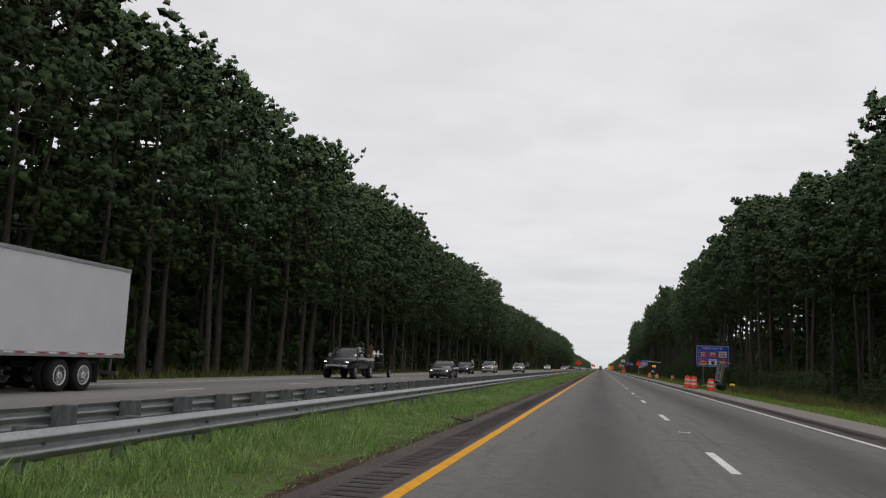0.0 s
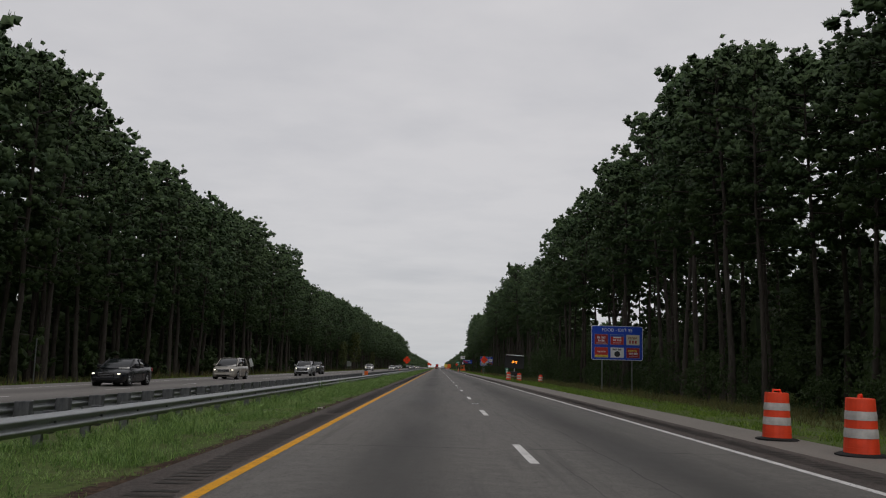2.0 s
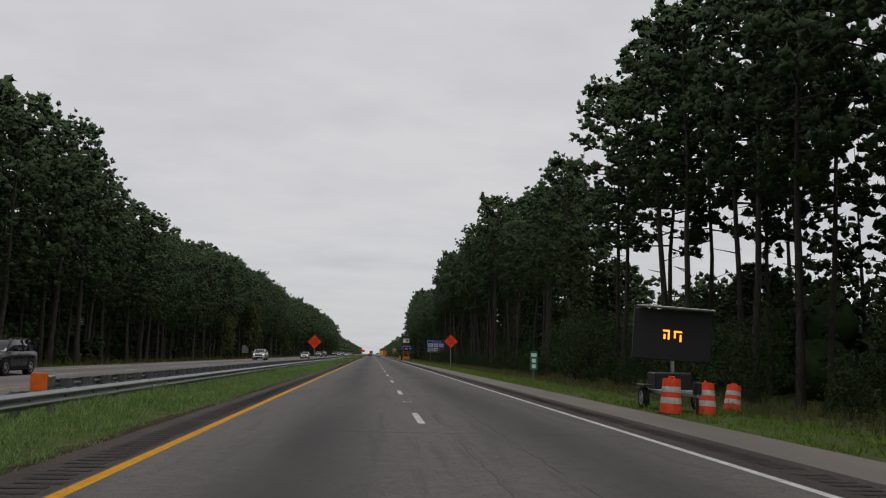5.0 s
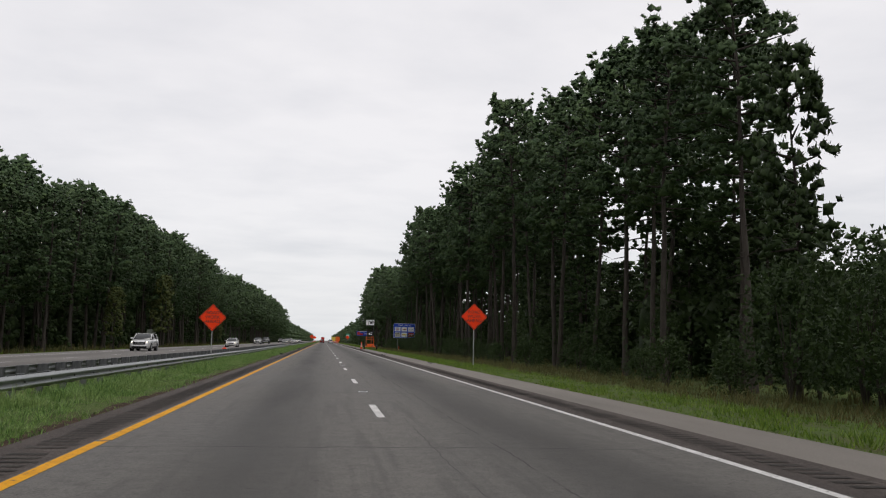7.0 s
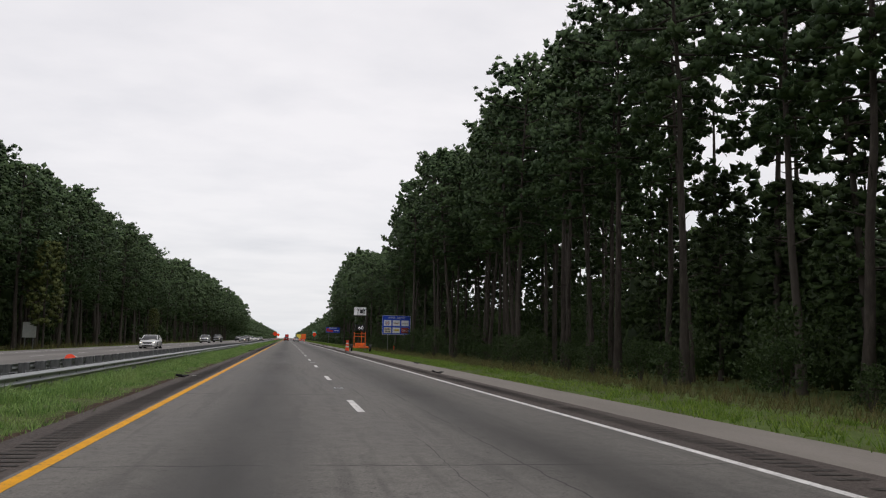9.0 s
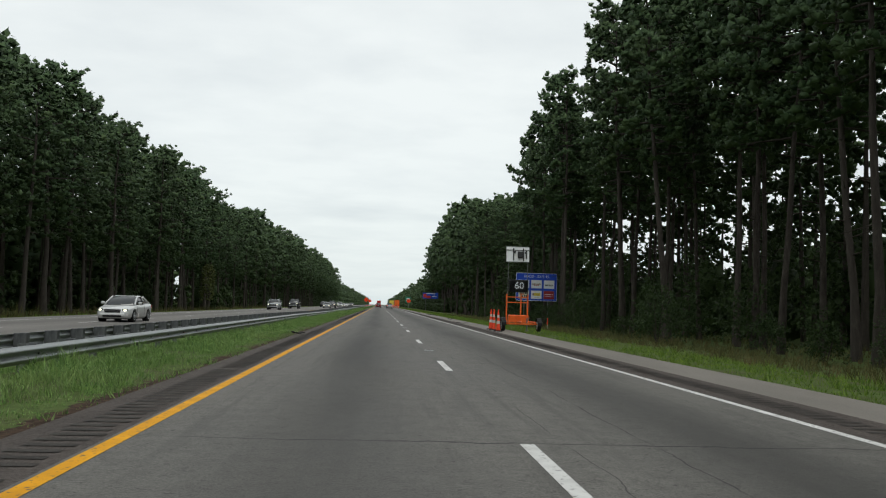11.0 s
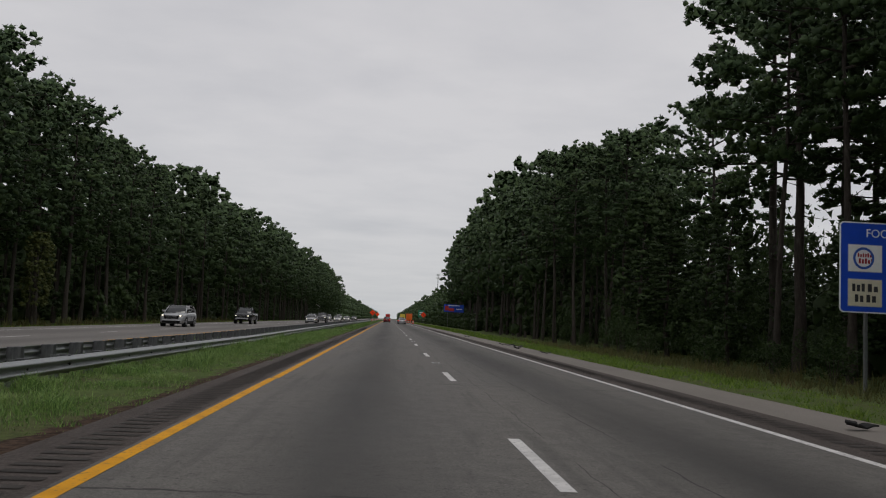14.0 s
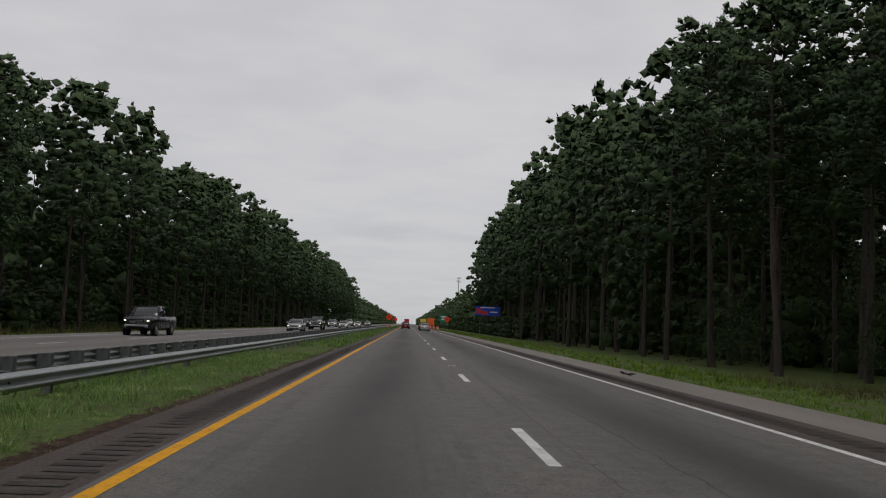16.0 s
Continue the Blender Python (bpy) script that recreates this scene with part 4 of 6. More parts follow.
grng = np.random.default_rng(21)
grow("median_grass", [
    blades(64000, (-5.6, -3.15), (4, 200), 0.27, 0.0048, 16, grng, 0.8, True, 0.07, -2.9),
    blades(64000, (-5.6, -3.15), (200, 440), 0.24, 0.0048, 16, grng, 0.8, True, 0.07, -2.9),
    blades(26000, (-5.6, -3.3), (4, 200), 0.4, 0.005, 52, grng, 0.75, True, 0.085, -2.8),
    blades(30000, (-5.6, -3.3), (200, 440), 0.36, 0.005, 52, grng, 0.75, True, 0.085, -2.8),
    blades(46000, (-6.4, -4.7), (4, 200), 0.33, 0.006, 26, grng, 0.7, True, 0.08),
    blades(46000, (-6.5, -4.7), (200, 440), 0.28, 0.006, 26, grng, 0.7, True, 0.08),
    blades(80000, (-5.7, -3.05), (4, 210), 0.21, 0.01, 5, grng, 0.8, False, 0.06, -2.8),
    blades(80000, (-5.7, -3.05), (210, 440), 0.21, 0.01, 5, grng, 0.8, False, 0.06, -2.8),
    blades(20000, (-3.3, -2.72), (2, 450), 0.13, 0.014, 7, grng, 0.9),
    blades(20000, (-9.6, -6.0), (2, 450), 0.34, 0.022, 6, grng),
    blades(24000, (-5.5, -2.9), (450, 900), 0.3, 0.05, 6, grng)], "grass_blades", "uneven green grass tufts on the median")
grow("verge_grass", [
    blades(130000, (8.05, 12.6), (30, 440), 0.19, 0.015, 6, grng, 0.85),
    blades(14000, (7.9, 8.35), (20, 450), 0.11, 0.016, 6, grng, 0.9),
    blades(30000, (8.1, 14), (430, 900), 0.22, 0.06, 6, grng),
    blades(40000, (-28, -20.6), (0, 600), 0.3, 0.04, 5, grng)], "verge_blades", "bright green mown grass on the verge")
grow("verge_weeds", [
    blades(84000, (11.6, 20), (30, 440), 0.5, 0.013, 7, grng, 0.75),
    blades(5000, (10.6, 13.5), (48, 77), 0.75, 0.012, 8, grng, 0.6),
    blades(24000, (19, 32), (40, 440), 0.6, 0.03, 5, grng, 0.4),
    blades(24000, (-34, -25), (0, 520), 0.9, 0.04, 5, grng, 0.4)], "weed_blades", "tall rank weeds with brown seed heads at the wood's edge")


def shrub_mesh(seed, R, H, clumps, per, leaf, core=False):
    rng = np.random.default_rng(seed)
    out = []
    for k in range(clumps):
        u = rng.uniform(0.08, 1) ** 0.8
        a = rng.uniform(0, 6.28)
        rr = R * math.sqrt(max(0.05, 1 - (u - 0.25) ** 2 * 1.5)) * rng.uniform(0.2, 1) ** 0.6
        c = np.array([rr * math.cos(a), rr * math.sin(a), H * u])
        s0 = rng.uniform(0.22, 0.42) * (0.6 + 0.35 * R)
        if core:
            s0 *= 1.4
            v = ICO[0] * rng.uniform(0.5, 0.95, (12, 1)) * s0
            out.append((c + v)[ICO[1]])
        d = rng.normal(size=(per, 3))
        d /= np.linalg.norm(d, axis=1)[:, None]
        pos = c + d * s0 * rng.uniform(0.5, 1, (per, 1))
        o = d + rng.normal(size=(per, 3)) * 0.8
        o /= np.linalg.norm(o, axis=1)[:, None]
        side = np.cross(o, rng.normal(size=(per, 3)))
        side /= np.linalg.norm(side, axis=1)[:, None] + 1e-6
        ln = leaf * rng.uniform(0.7, 1.3, (per, 1))
        out.append(np.stack([pos - side * ln * 0.42, pos + side * ln * 0.42, pos + o * ln], 1))
    return np.concatenate(out)


def build_shrubs():
    rng = random.Random(77)
    kinds = []
    for k in range(5):
        H = 1.6 + 0.5 * k
        crown = triangles("foliage", shrub_mesh(400 + k, 0.9 + 0.25 * k, H, 56 + 16 * k, 20, 0.12), "broad_leaves")
        bm = bmesh.new()
        for j in range(5):
            a = j * 1.257
            cyl(bm, (0, 0, -0.2), (0.4 * math.cos(a), 0.4 * math.sin(a), H * 0.75), 0.035, 0.01, 5, False)
        kinds.append((mesh_of(bm, "woody_base", "pine_bark"), crown))

    def put(x, y, k, s, label):
        t = thing("shrub", x, y, ground_z(x), label, "shrub", "shrubs at the wood's edge", rng.uniform(0, 360))
        t.scale = (s, s, s * rng.uniform(0.85, 1.15))
        for nm, me in zip(("woody_base", "foliage"), kinds[k]):
            o = new(nm, me)
            o.parent = t

    y = 40.0
    while y < 440:
        put(rng.uniform(16.8, 20.5), y, rng.choice((0, 1, 2, 3)), rng.uniform(0.7, 1.15), "leafy green shrub in the rank growth at the wood's edge")
        y += rng.uniform(4.0, 9.0)
    for x, y, s in ((12.6, 72.5, 0.75), (13.4, 69.5, 0.9), (12.4, 66.0, 0.7), (14.2, 64.0, 1.0), (12.9, 61.0, 0.8), (14.8, 75.0, 1.0)):
        put(x, y, 1, s, "leafy green bush in the tall verge grass")
    for y in (213, 216, 219, 222, 225, 228):
        put(rng.uniform(19, 24), y, 4, rng.uniform(1.1, 1.6), "tall leafy thicket filling a gap in the pines")
        put(rng.uniform(26, 34), y + 2, 4, rng.uniform(1.6, 2.2), "tall leafy thicket filling a gap in the pines")
    # understorey of both woods
    coarse = [shrub_mesh(450 + k, 1.9, 4.2, 11, 24, 0.17, True) for k in range(5)]
    fine = [shrub_mesh(470 + k, 1.8, 4.4, 40, 14, 0.19) for k in range(6)]
    out = []
    nr = np.random.default_rng(31)

    def scatter(n, xs, ys, s, U):
        for _ in range(n):
            x, y = nr.uniform(*xs), nr.uniform(*ys)
            sc = s * nr.uniform(0.6, 1.4)
            out.append(U[int(nr.integers(len(U)))] * np.array([sc, sc, sc * nr.uniform(0.8, 1.4)]) + np.array([x, y, ground_z(x) - 0.1]))

    scatter(110, (-35, -29), (-15, 500), 0.7, coarse)
    scatter(70, (-44, -33), (-20, 520), 1.2, coarse)
    scatter(110, (20, 27), (40, 470), 0.75, fine)
    scatter(80, (27, 36), (40, 480), 1.25, fine)
    scatter(20, (27, 37), (55, 212), 1.9, fine)
    scatter(30, (26, 37), (240, 470), 1.9, fine)
    scatter(40, (-38, -33), (500, 800), 1.0, coarse)
    scatter(60, (20, 30), (470, 800), 1.0, coarse)
    # shade under the crowns comes partly from this dark leaf colour
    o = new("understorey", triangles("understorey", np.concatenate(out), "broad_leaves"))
    tagged(o, "leafy undergrowth beneath the pines, its shade put into the leaf colour", "undergrowth", kind="stuff")


build_shrubs()


# ======== vehicles ========
def loft(bm, sections):
    """Joins rings of equal length and closes the ends."""
    rings = [[bm.verts.new(p) for p in sec] for sec in sections]
    n = len(rings[0])
    for a, b in zip(rings, rings[1:]):
        for k in range(n):
            bm.faces.new((a[k], a[(k + 1) % n], b[(k + 1) % n], b[k]))
    bm.faces.new(rings[0])
    bm.faces.new(rings[-1][::-1])


def body_ring(y, w, z0, z1, top=0.86):
    zs = z0 + (z1 - z0) * 0.62
    half = [(w * 0.88, z0), (w * 0.99, z0 + 0.1), (w, zs), (w * 0.965, z1 - 0.06), (w * top, z1)]
    return [(x, y, z) for x, z in half] + [(-x, y, z) for x, z in half[::-1]]


def cabin_ring(y, wb, wt, z0, z1):
    half = [(wb, z0), (wb * 0.5 + wt * 0.5 + 0.015, z0 * 0.45 + z1 * 0.55), (wt, z1 - 0.05), (wt * 0.86, z1)]
    return [(x, y, z) for x, z in half] + [(-x, y, z) for x, z in half[::-1]]


def wheel_meshes(r, wide, rim_mat):
    bm = bmesh.new()
    w = wide / 2
    lathe(bm, [(r * 0.62, -w * 0.8), (r * 0.9, -w), (r * 0.985, -w * 0.75), (r, -w * 0.4), (r, w * 0.4), (r * 0.985, w * 0.75), (r * 0.9, w), (r * 0.62, w * 0.8)], 20, "X")
    tyre = mesh_of(bm, "tyre", "black_rubber", True)
    bm = bmesh.new()
    lathe(bm, [(r * 0.63, -w * 0.8), (r * 0.6, -w * 0.96), (r * 0.54, -w * 0.78), (r * 0.24, -w * 0.72), (r * 0.2, -w * 0.95), (r * 0.1, -w * 1.0), (r * 0.1, w * 1.0), (r * 0.2, w * 0.95), (r * 0.24, w * 0.72), (r * 0.54, w * 0.78), (r * 0.6, w * 0.96), (r * 0.63, w * 0.8)], 16, "X")
    for k in range(5):
        a = 2 * math.pi * (k + 0.5) / 5
        for sx in (-1, 1):
            cyl(bm, (sx * w * 0.74, r * 0.4 * math.cos(a), r * 0.4 * math.sin(a)), (sx * w * 0.8, r * 0.4 * math.cos(a), r * 0.4 * math.sin(a)), r * 0.07, n=6)
    rim = mesh_of(bm, "rim", rim_mat, False)
    return tyre, rim


WHEELS = {}


def add_wheel(parent, x, y, r, wide, rim_mat):
    key = (round(r, 3), round(wide, 3), rim_mat)
    if key not in WHEELS:
        WHEELS[key] = wheel_meshes(r, wide, rim_mat)
    tyre = new("wheel", WHEELS[key][0])
    tyre.parent = parent
    tyre.location = (x, y, r)
    rim = new("rim", WHEELS[key][1])
    rim.parent = tyre


CARS = {
    # length, width, height, bonnet height, belt height, floor, wheel radius, y of: cowl, roof front, roof rear, rear glass base, front axle, rear axle
    "sedan": dict(L=4.85, W=1.84, H=1.45, hood=0.86, belt=0.96, floor=0.2, r=0.335, cowl=-1.15, rf=-0.25, rr=0.95, rb=1.75, tail=1.05, fa=-1.45, ra=1.4),
    "suv": dict(L=4.85, W=1.92, H=1.7, hood=1.05, belt=1.14, floor=0.26, r=0.38, cowl=-1.2, rf=-0.45, rr=1.9, rb=2.3, tail=1.12, fa=-1.45, ra=1.45),
    "minivan": dict(L=5.05, W=1.95, H=1.74, hood=1.0, belt=1.08, floor=0.2, r=0.335, cowl=-1.55, rf=-0.6, rr=2.0, rb=2.42, tail=1.05, fa=-1.55, ra=1.5),
    "pickup": dict(L=5.9, W=2.0, H=1.92, hood=1.25, belt=1.28, floor=0.42, r=0.41, cowl=-1.3, rf=-0.65, rr=0.75, rb=0.98, tail=1.27, fa=-1.9, ra=1.75),
    "tall_pickup": dict(L=6.2, W=2.05, H=2.12, hood=1.42, belt=1.46, floor=0.62, r=0.46, cowl=-1.3, rf=-0.65, rr=0.95, rb=1.15, tail=1.45, fa=-1.95, ra=1.9),
}


def vehicle(kind, paint, x, y, z, label, turn=0.0, lights=True, tails=False):
    """Facing -y when turn is 0."""
    c = CARS[kind]
    L, W, H, w = c["L"], c["W"], c["H"], c["W"] / 2
    name = "pickup_truck" if "pickup" in kind else ("minivan" if kind == "minivan" else ("suv" if kind == "suv" else "sedan_car"))
    car = thing(name, x, y, z, label, "pickup truck" if "pickup" in kind else "car", "road traffic", turn)
    f, h, bl, fl, tl = -L / 2, c["hood"], c["belt"], c["floor"], c["tail"]
    # lower body
    bm = bmesh.new()
    secs = [body_ring(f, w * 0.72, fl + 0.1, h * 0.66, 0.9), body_ring(f + 0.06, w * 0.84, fl + 0.04, h * 0.8, 0.9), body_ring(f + 0.25, w * 0.94, fl, h * 0.9), body_ring(f + 0.6, w * 0.985, fl, h * 0.965),
            body_ring(c["cowl"] - 0.05, w, fl, h + 0.02), body_ring(c["cowl"] + 0.1, w, fl, bl), body_ring(c["rf"], w, fl, bl + 0.01), body_ring((c["rf"] + c["rr"]) / 2, w, fl, bl + 0.03)]
    if "pickup" in kind:
        secs += [body_ring(c["rb"], w, fl, bl), body_ring(c["rb"] + 0.04, w, fl, bl - 0.03), body_ring(L / 2 - 0.2, w * 0.99, fl, tl), body_ring(L / 2, w * 0.96, fl + 0.05, tl)]
    else:
        secs += [body_ring(c["rr"], w, fl, bl + 0.05), body_ring(c["rb"], w * 0.98, fl, tl), body_ring(L / 2 - 0.18, w * 0.93, fl + 0.03, tl - 0.02), body_ring(L / 2, w * 0.8, fl + 0.12, tl - 0.14)]
    loft(bm, secs)
    bmesh.ops.bevel(bm, geom=[e for e in bm.edges if e.calc_face_angle(0) > 0.5], offset=0.025, segments=2, affect="EDGES")
    part("body", bm, paint, car, smooth=True)
    # glasshouse
    wb, wt = w * 0.93, w * 0.74
    bm = bmesh.new()
    loft(bm, [cabin_ring(c["cowl"], wb * 0.96, wb * 0.9, bl - 0.04, bl + 0.02), cabin_ring(c["rf"], wb, wt, bl - 0.02, H - 0.02), cabin_ring((c["rf"] + c["rr"]) / 2, wb, wt * 1.02, bl, H),
              cabin_ring(c["rr"], wb * 0.98, wt * 0.98, bl, H - 0.04), cabin_ring(c["rb"], wb * 0.92, wb * 0.85, bl - 0.04, tl + 0.03 if "pickup" not in kind else bl + 0.02)])
    part("glasshouse", bm, "car_glass", car, "dark tinted glass", smooth=True)
    # roof
    bm = bmesh.new()
    loft(bm, [[(x * s, y2, zz) for x, zz in ((wt * 0.97, zt - 0.05), (wt * 0.86, zt + 0.012), (-wt * 0.86, zt + 0.012), (-wt * 0.97, zt - 0.05))]
              for y2, zt, s in ((c["rf"] - 0.02, H - 0.03, 0.99), (c["rf"] + 0.25, H - 0.004, 1.0), ((c["rf"] + c["rr"]) / 2, H, 1.03), (c["rr"] + 0.02, H - 0.035, 1.0))])
    part("roof", bm, paint, car, smooth=False)
    # pillars
    for sx in (-1, 1):
        mid = (c["rf"] + c["rr"]) / 2
        props = [((sx * wb * 0.95, c["cowl"] + 0.02, bl), (sx * wt * 0.99, c["rf"], H - 0.05), 0.045), ((sx * wb, mid - 0.1, bl), (sx * wt * 1.04, mid - 0.05, H - 0.04), 0.05),
                 ((sx * wb * 0.95, c["rb"] - 0.03, tl), (sx * wt * 0.98, c["rr"], H - 0.07), 0.07)]
        if kind in ("suv", "minivan"):
            props.append(((sx * wb * 0.99, c["rr"] - 0.55, bl), (sx * wt * 1.01, c["rr"] - 0.5, H - 0.04), 0.05))
        for n_p, (p0, p1, rad) in enumerate(props):
            bm = bmesh.new()
            cyl(bm, p0, p1, rad, n=6)
            part("pillar", bm, "underbody" if n_p in (1, 3) else paint, car)
        if kind == "suv":
            bm = bmesh.new()
            box(bm, (sx * (w - 0.01), (c["fa"] + c["ra"]) / 2, fl + 0.1), (0.06, c["ra"] - c["fa"] - 2 * c["r"], 0.2), 0.02)
            part("sill", bm, "underbody", car, "black plastic cladding")
            bm = bmesh.new()
            cyl(bm, (sx * wt * 0.9, c["rf"] + 0.3, H + 0.05), (sx * wt * 0.92, c["rr"] - 0.1, H + 0.03), 0.02, n=6)
            for yy in (c["rf"] + 0.35, c["rr"] - 0.15):
                cyl(bm, (sx * wt * 0.9, yy, H - 0.04), (sx * wt * 0.9, yy, H + 0.05), 0.018, n=6)
            part("roof_rail", bm, "black_plastic", car)
        bm = bmesh.new()
        box(bm, (sx * (w + 0.1), c["cowl"] + 0.38, bl + 0.08), (0.2, 0.1, 0.15 if "pickup" not in kind else 0.24), 0.03)
        part("door_mirror", bm, paint if kind != "tall_pickup" else "bright_steel", car)
        for yd in (c["rf"] + 0.55, c["rf"] + 1.55):
            bm = bmesh.new()
            box(bm, (sx * (w + 0.008), yd, bl - 0.13), (0.03, 0.18, 0.03), 0.008)
            part("door_handle", bm, "bright_steel" if kind == "tall_pickup" else paint, car)
        for yd in (c["cowl"] + 0.25, c["rf"] + 0.75, c["rf"] + 1.75):
            bm = bmesh.new()
            box(bm, (sx * (w + 0.0015), yd, (fl + bl) / 2 + 0.06), (0.006, 0.014, bl - fl - 0.24))
            part("door_gap", bm, "underbody", car)
        for ya in (c["fa"], c["ra"]):
            # flat black disc on the body side, painting the shade of the wheel hollow
            bm = bmesh.new()
            lathe(bm, [(c["r"] * 1.16, sx * (w - 0.25)), (c["r"] * 1.16, sx * (w + 0.004)), (c["r"] * 0.3, sx * (w + 0.004)), (c["r"] * 0.3, sx * (w - 0.25))], 24, "X", (0, ya, c["r"]))
            part("wheel_arch", bm, "underbody", car)
            add_wheel(car, sx * (w - 0.09), ya, c["r"], 0.23 if kind != "tall_pickup" else 0.3, "bright_steel")
        # lamps
        zl = h * (0.84 if kind == "suv" else 0.76)
        bm = bmesh.new()
        box(bm, (sx * w * 0.7, f + 0.12, zl), (w * 0.34, 0.14, (0.2 if "pickup" in kind else (0.09 if kind == "suv" else 0.13))), 0.03, Matrix.Rotation(sx * 0.3, 4, "Z"))
        lamp = part("headlight", bm, "car_glass", car)
        bm = bmesh.new()
        box(bm, (sx * w * 0.72, f + 0.045, zl), (w * 0.16, 0.05, 0.07), 0.02, Matrix.Rotation(sx * 0.3, 4, "Z"))
        part("bulb", bm, "headlight_glow" if lights else "bright_steel", lamp)
        bm = bmesh.new()
        box(bm, (sx * w * 0.82, L / 2 - 0.06, tl * 0.82), (w * 0.2, 0.1, 0.2), 0.02)
        part("tail_light", bm, "tail_glow" if tails else "logo_red", car)
    bm = bmesh.new()
    box(bm, (0, f + 0.03, h * 0.7), (w * (1.2 if kind == "suv" else 0.95), 0.08, 0.36 if "pickup" in kind else (0.3 if kind == "suv" else 0.22)), 0.03)
    gr = part("grille", bm, "underbody", car)
    bm = bmesh.new()
    for k in range(3):
        box(bm, (0, f - 0.015, h * 0.7 + 0.08 * (k - 1)), (w * 0.86, 0.015, 0.018), 0.004)
    part("grille_trim", bm, "bright_steel", gr)
    bm = bmesh.new()
    box(bm, (0, f + 0.06, fl + 0.19), (w * 1.5, 0.2, 0.2), 0.05)
    part("bumper", bm, "bright_steel" if "pickup" in kind else paint, car)
    bm = bmesh.new()
    box(bm, (0, f + 0.02, fl + 0.13), (w * (1.45 if kind == "suv" else 1.1), 0.16, 0.2 if kind == "suv" else 0.12), 0.03)
    part("air_intake", bm, "underbody", car)
    bm = bmesh.new()
    box(bm, (0, L / 2 - 0.02, fl + 0.22), (w * 1.6, 0.16, 0.2), 0.04)
    part("rear_bumper", bm, "bright_steel" if "pickup" in kind else paint, car)
    bm = bmesh.new()
    box(bm, (0, L / 2 + 0.012, tl * 0.7), (0.3, 0.02, 0.15), 0.005)
    part("number_plate", bm, "sign_white", car)
    bm = bmesh.new()
    box(bm, (0, 0, fl + 0.02), (W * 0.82, L * 0.86, 0.12))
    part("underside", bm, "underbody", car)
    if "pickup" in kind:
        bm = bmesh.new()
        yb0, yb1 = c["rb"] + 0.12, L / 2 - 0.1
        box(bm, (0, (yb0 + yb1) / 2, tl + 0.004), (W * 0.76, yb1 - yb0, 0.02))
        part("cargo_bed", bm, "underbody", car)
    return car


OZ = OPP_Z + 0.002
OUT, INN = -16.75, -13.05
vehicle("tall_pickup", "paint_black", OUT - 0.3, 58.0, OZ, "lifted black crew-cab pickup with chrome bumper on the oncoming lanes")
vehicle("sedan", "paint_charcoal", INN, 73.0, OZ, "dark grey sedan on the oncoming lanes")
vehicle("sedan", "paint_black", OUT, 108.5, OZ, "black sedan on the oncoming lanes")
vehicle("minivan", "paint_champagne", OUT, 133.5, OZ, "champagne-coloured minivan with lit headlights on the oncoming lanes")
vehicle("suv", "paint_silver", INN - 1.9, 162.6, OZ, "silver sport utility vehicle with a black grille on the oncoming lanes")
vehicle("suv", "paint_black", OUT, 184.0, OZ, "black sport utility vehicle with lit headlights on the oncoming lanes")
vehicle("pickup", "paint_charcoal", INN, 536.0, OZ, "dark grey pickup on the oncoming lanes")
vehicle("sedan", "paint_white", INN - 1.0, 338.0, OZ, "white sedan on the oncoming lanes")
vehicle("suv", "paint_white", OUT, 281.0, OZ, "white sport utility vehicle on the oncoming lanes")
vehicle("suv", "paint_silver", OUT, 431.0, OZ, "silver sport utility vehicle with lit headlights on the oncoming lanes")
vehicle("pickup", "paint_black", OUT, 464.6, OZ, "old black pickup with lit headlights on the oncoming lanes")
vehicle("sedan", "paint_silver", INN, 512.0, OZ, "silver sedan on the oncoming lanes")
for kind, paint, xx, yy, lab in (("suv", "paint_black", OUT, 556, "black sport utility vehicle in the far oncoming queue"), ("sedan", "paint_white", INN, 590, "white sedan in the far oncoming queue"),
                                 ("minivan", "paint_silver", OUT, 606, "silver minivan in the far oncoming queue"), ("sedan", "paint_white", INN, 640, "white sedan in the far oncoming queue"),
                                 ("pickup", "paint_white", OUT, 662, "white pickup in the far oncoming queue"), ("suv", "paint_silver", INN, 700, "silver sport utility vehicle in the far oncoming queue")):
    vehicle(kind, paint, xx, yy, OZ, lab)
vehicle("sedan", "paint_silver", 3.7, 575.0, 0.002, "silver sedan driving on ahead with red tail lights", 180.0, False, True)
vehicle("suv", "paint_charcoal", 3.7, 592.0, 0.002, "dark sport utility vehicle driving on ahead", 180.0, False, True)
vehicle("suv", "paint_maroon", -0.1, 612.0, 0.002, "dark red sport utility vehicle driving on ahead", 180.0, False, True)


def box_truck(x, y, paint, label):
    """Box lorry seen from behind, far ahead."""
    t = thing("box_lorry", x, y, 0.002, label, "lorry", "road traffic")
    bm = bmesh.new()
    box(bm, (0, 0, 2.3), (2.5, 7.0, 2.7), 0.05)
    part("cargo_box", bm, paint, t)
    bm = bmesh.new()
    box(bm, (0, 4.6, 1.6), (2.3, 1.9, 2.2), 0.15, None, 2)
    part("cab", bm, paint, t)
    bm = bmesh.new()
    box(bm, (0, 0.5, 0.75), (1.0, 8.4, 0.3), 0.03)
    part("chassis", bm, "underbody", t)
    for sx in (-1, 1):
        for yy in (-2.2, 4.4):
            add_wheel(t, sx * 1.05, yy, 0.48, 0.28, "wheel_white")
        bm = bmesh.new()
        box(bm, (sx * 1.0, -3.52, 1.0), (0.25, 0.06, 0.14), 0.02)
        part("tail_light", bm, "tail_glow", t)


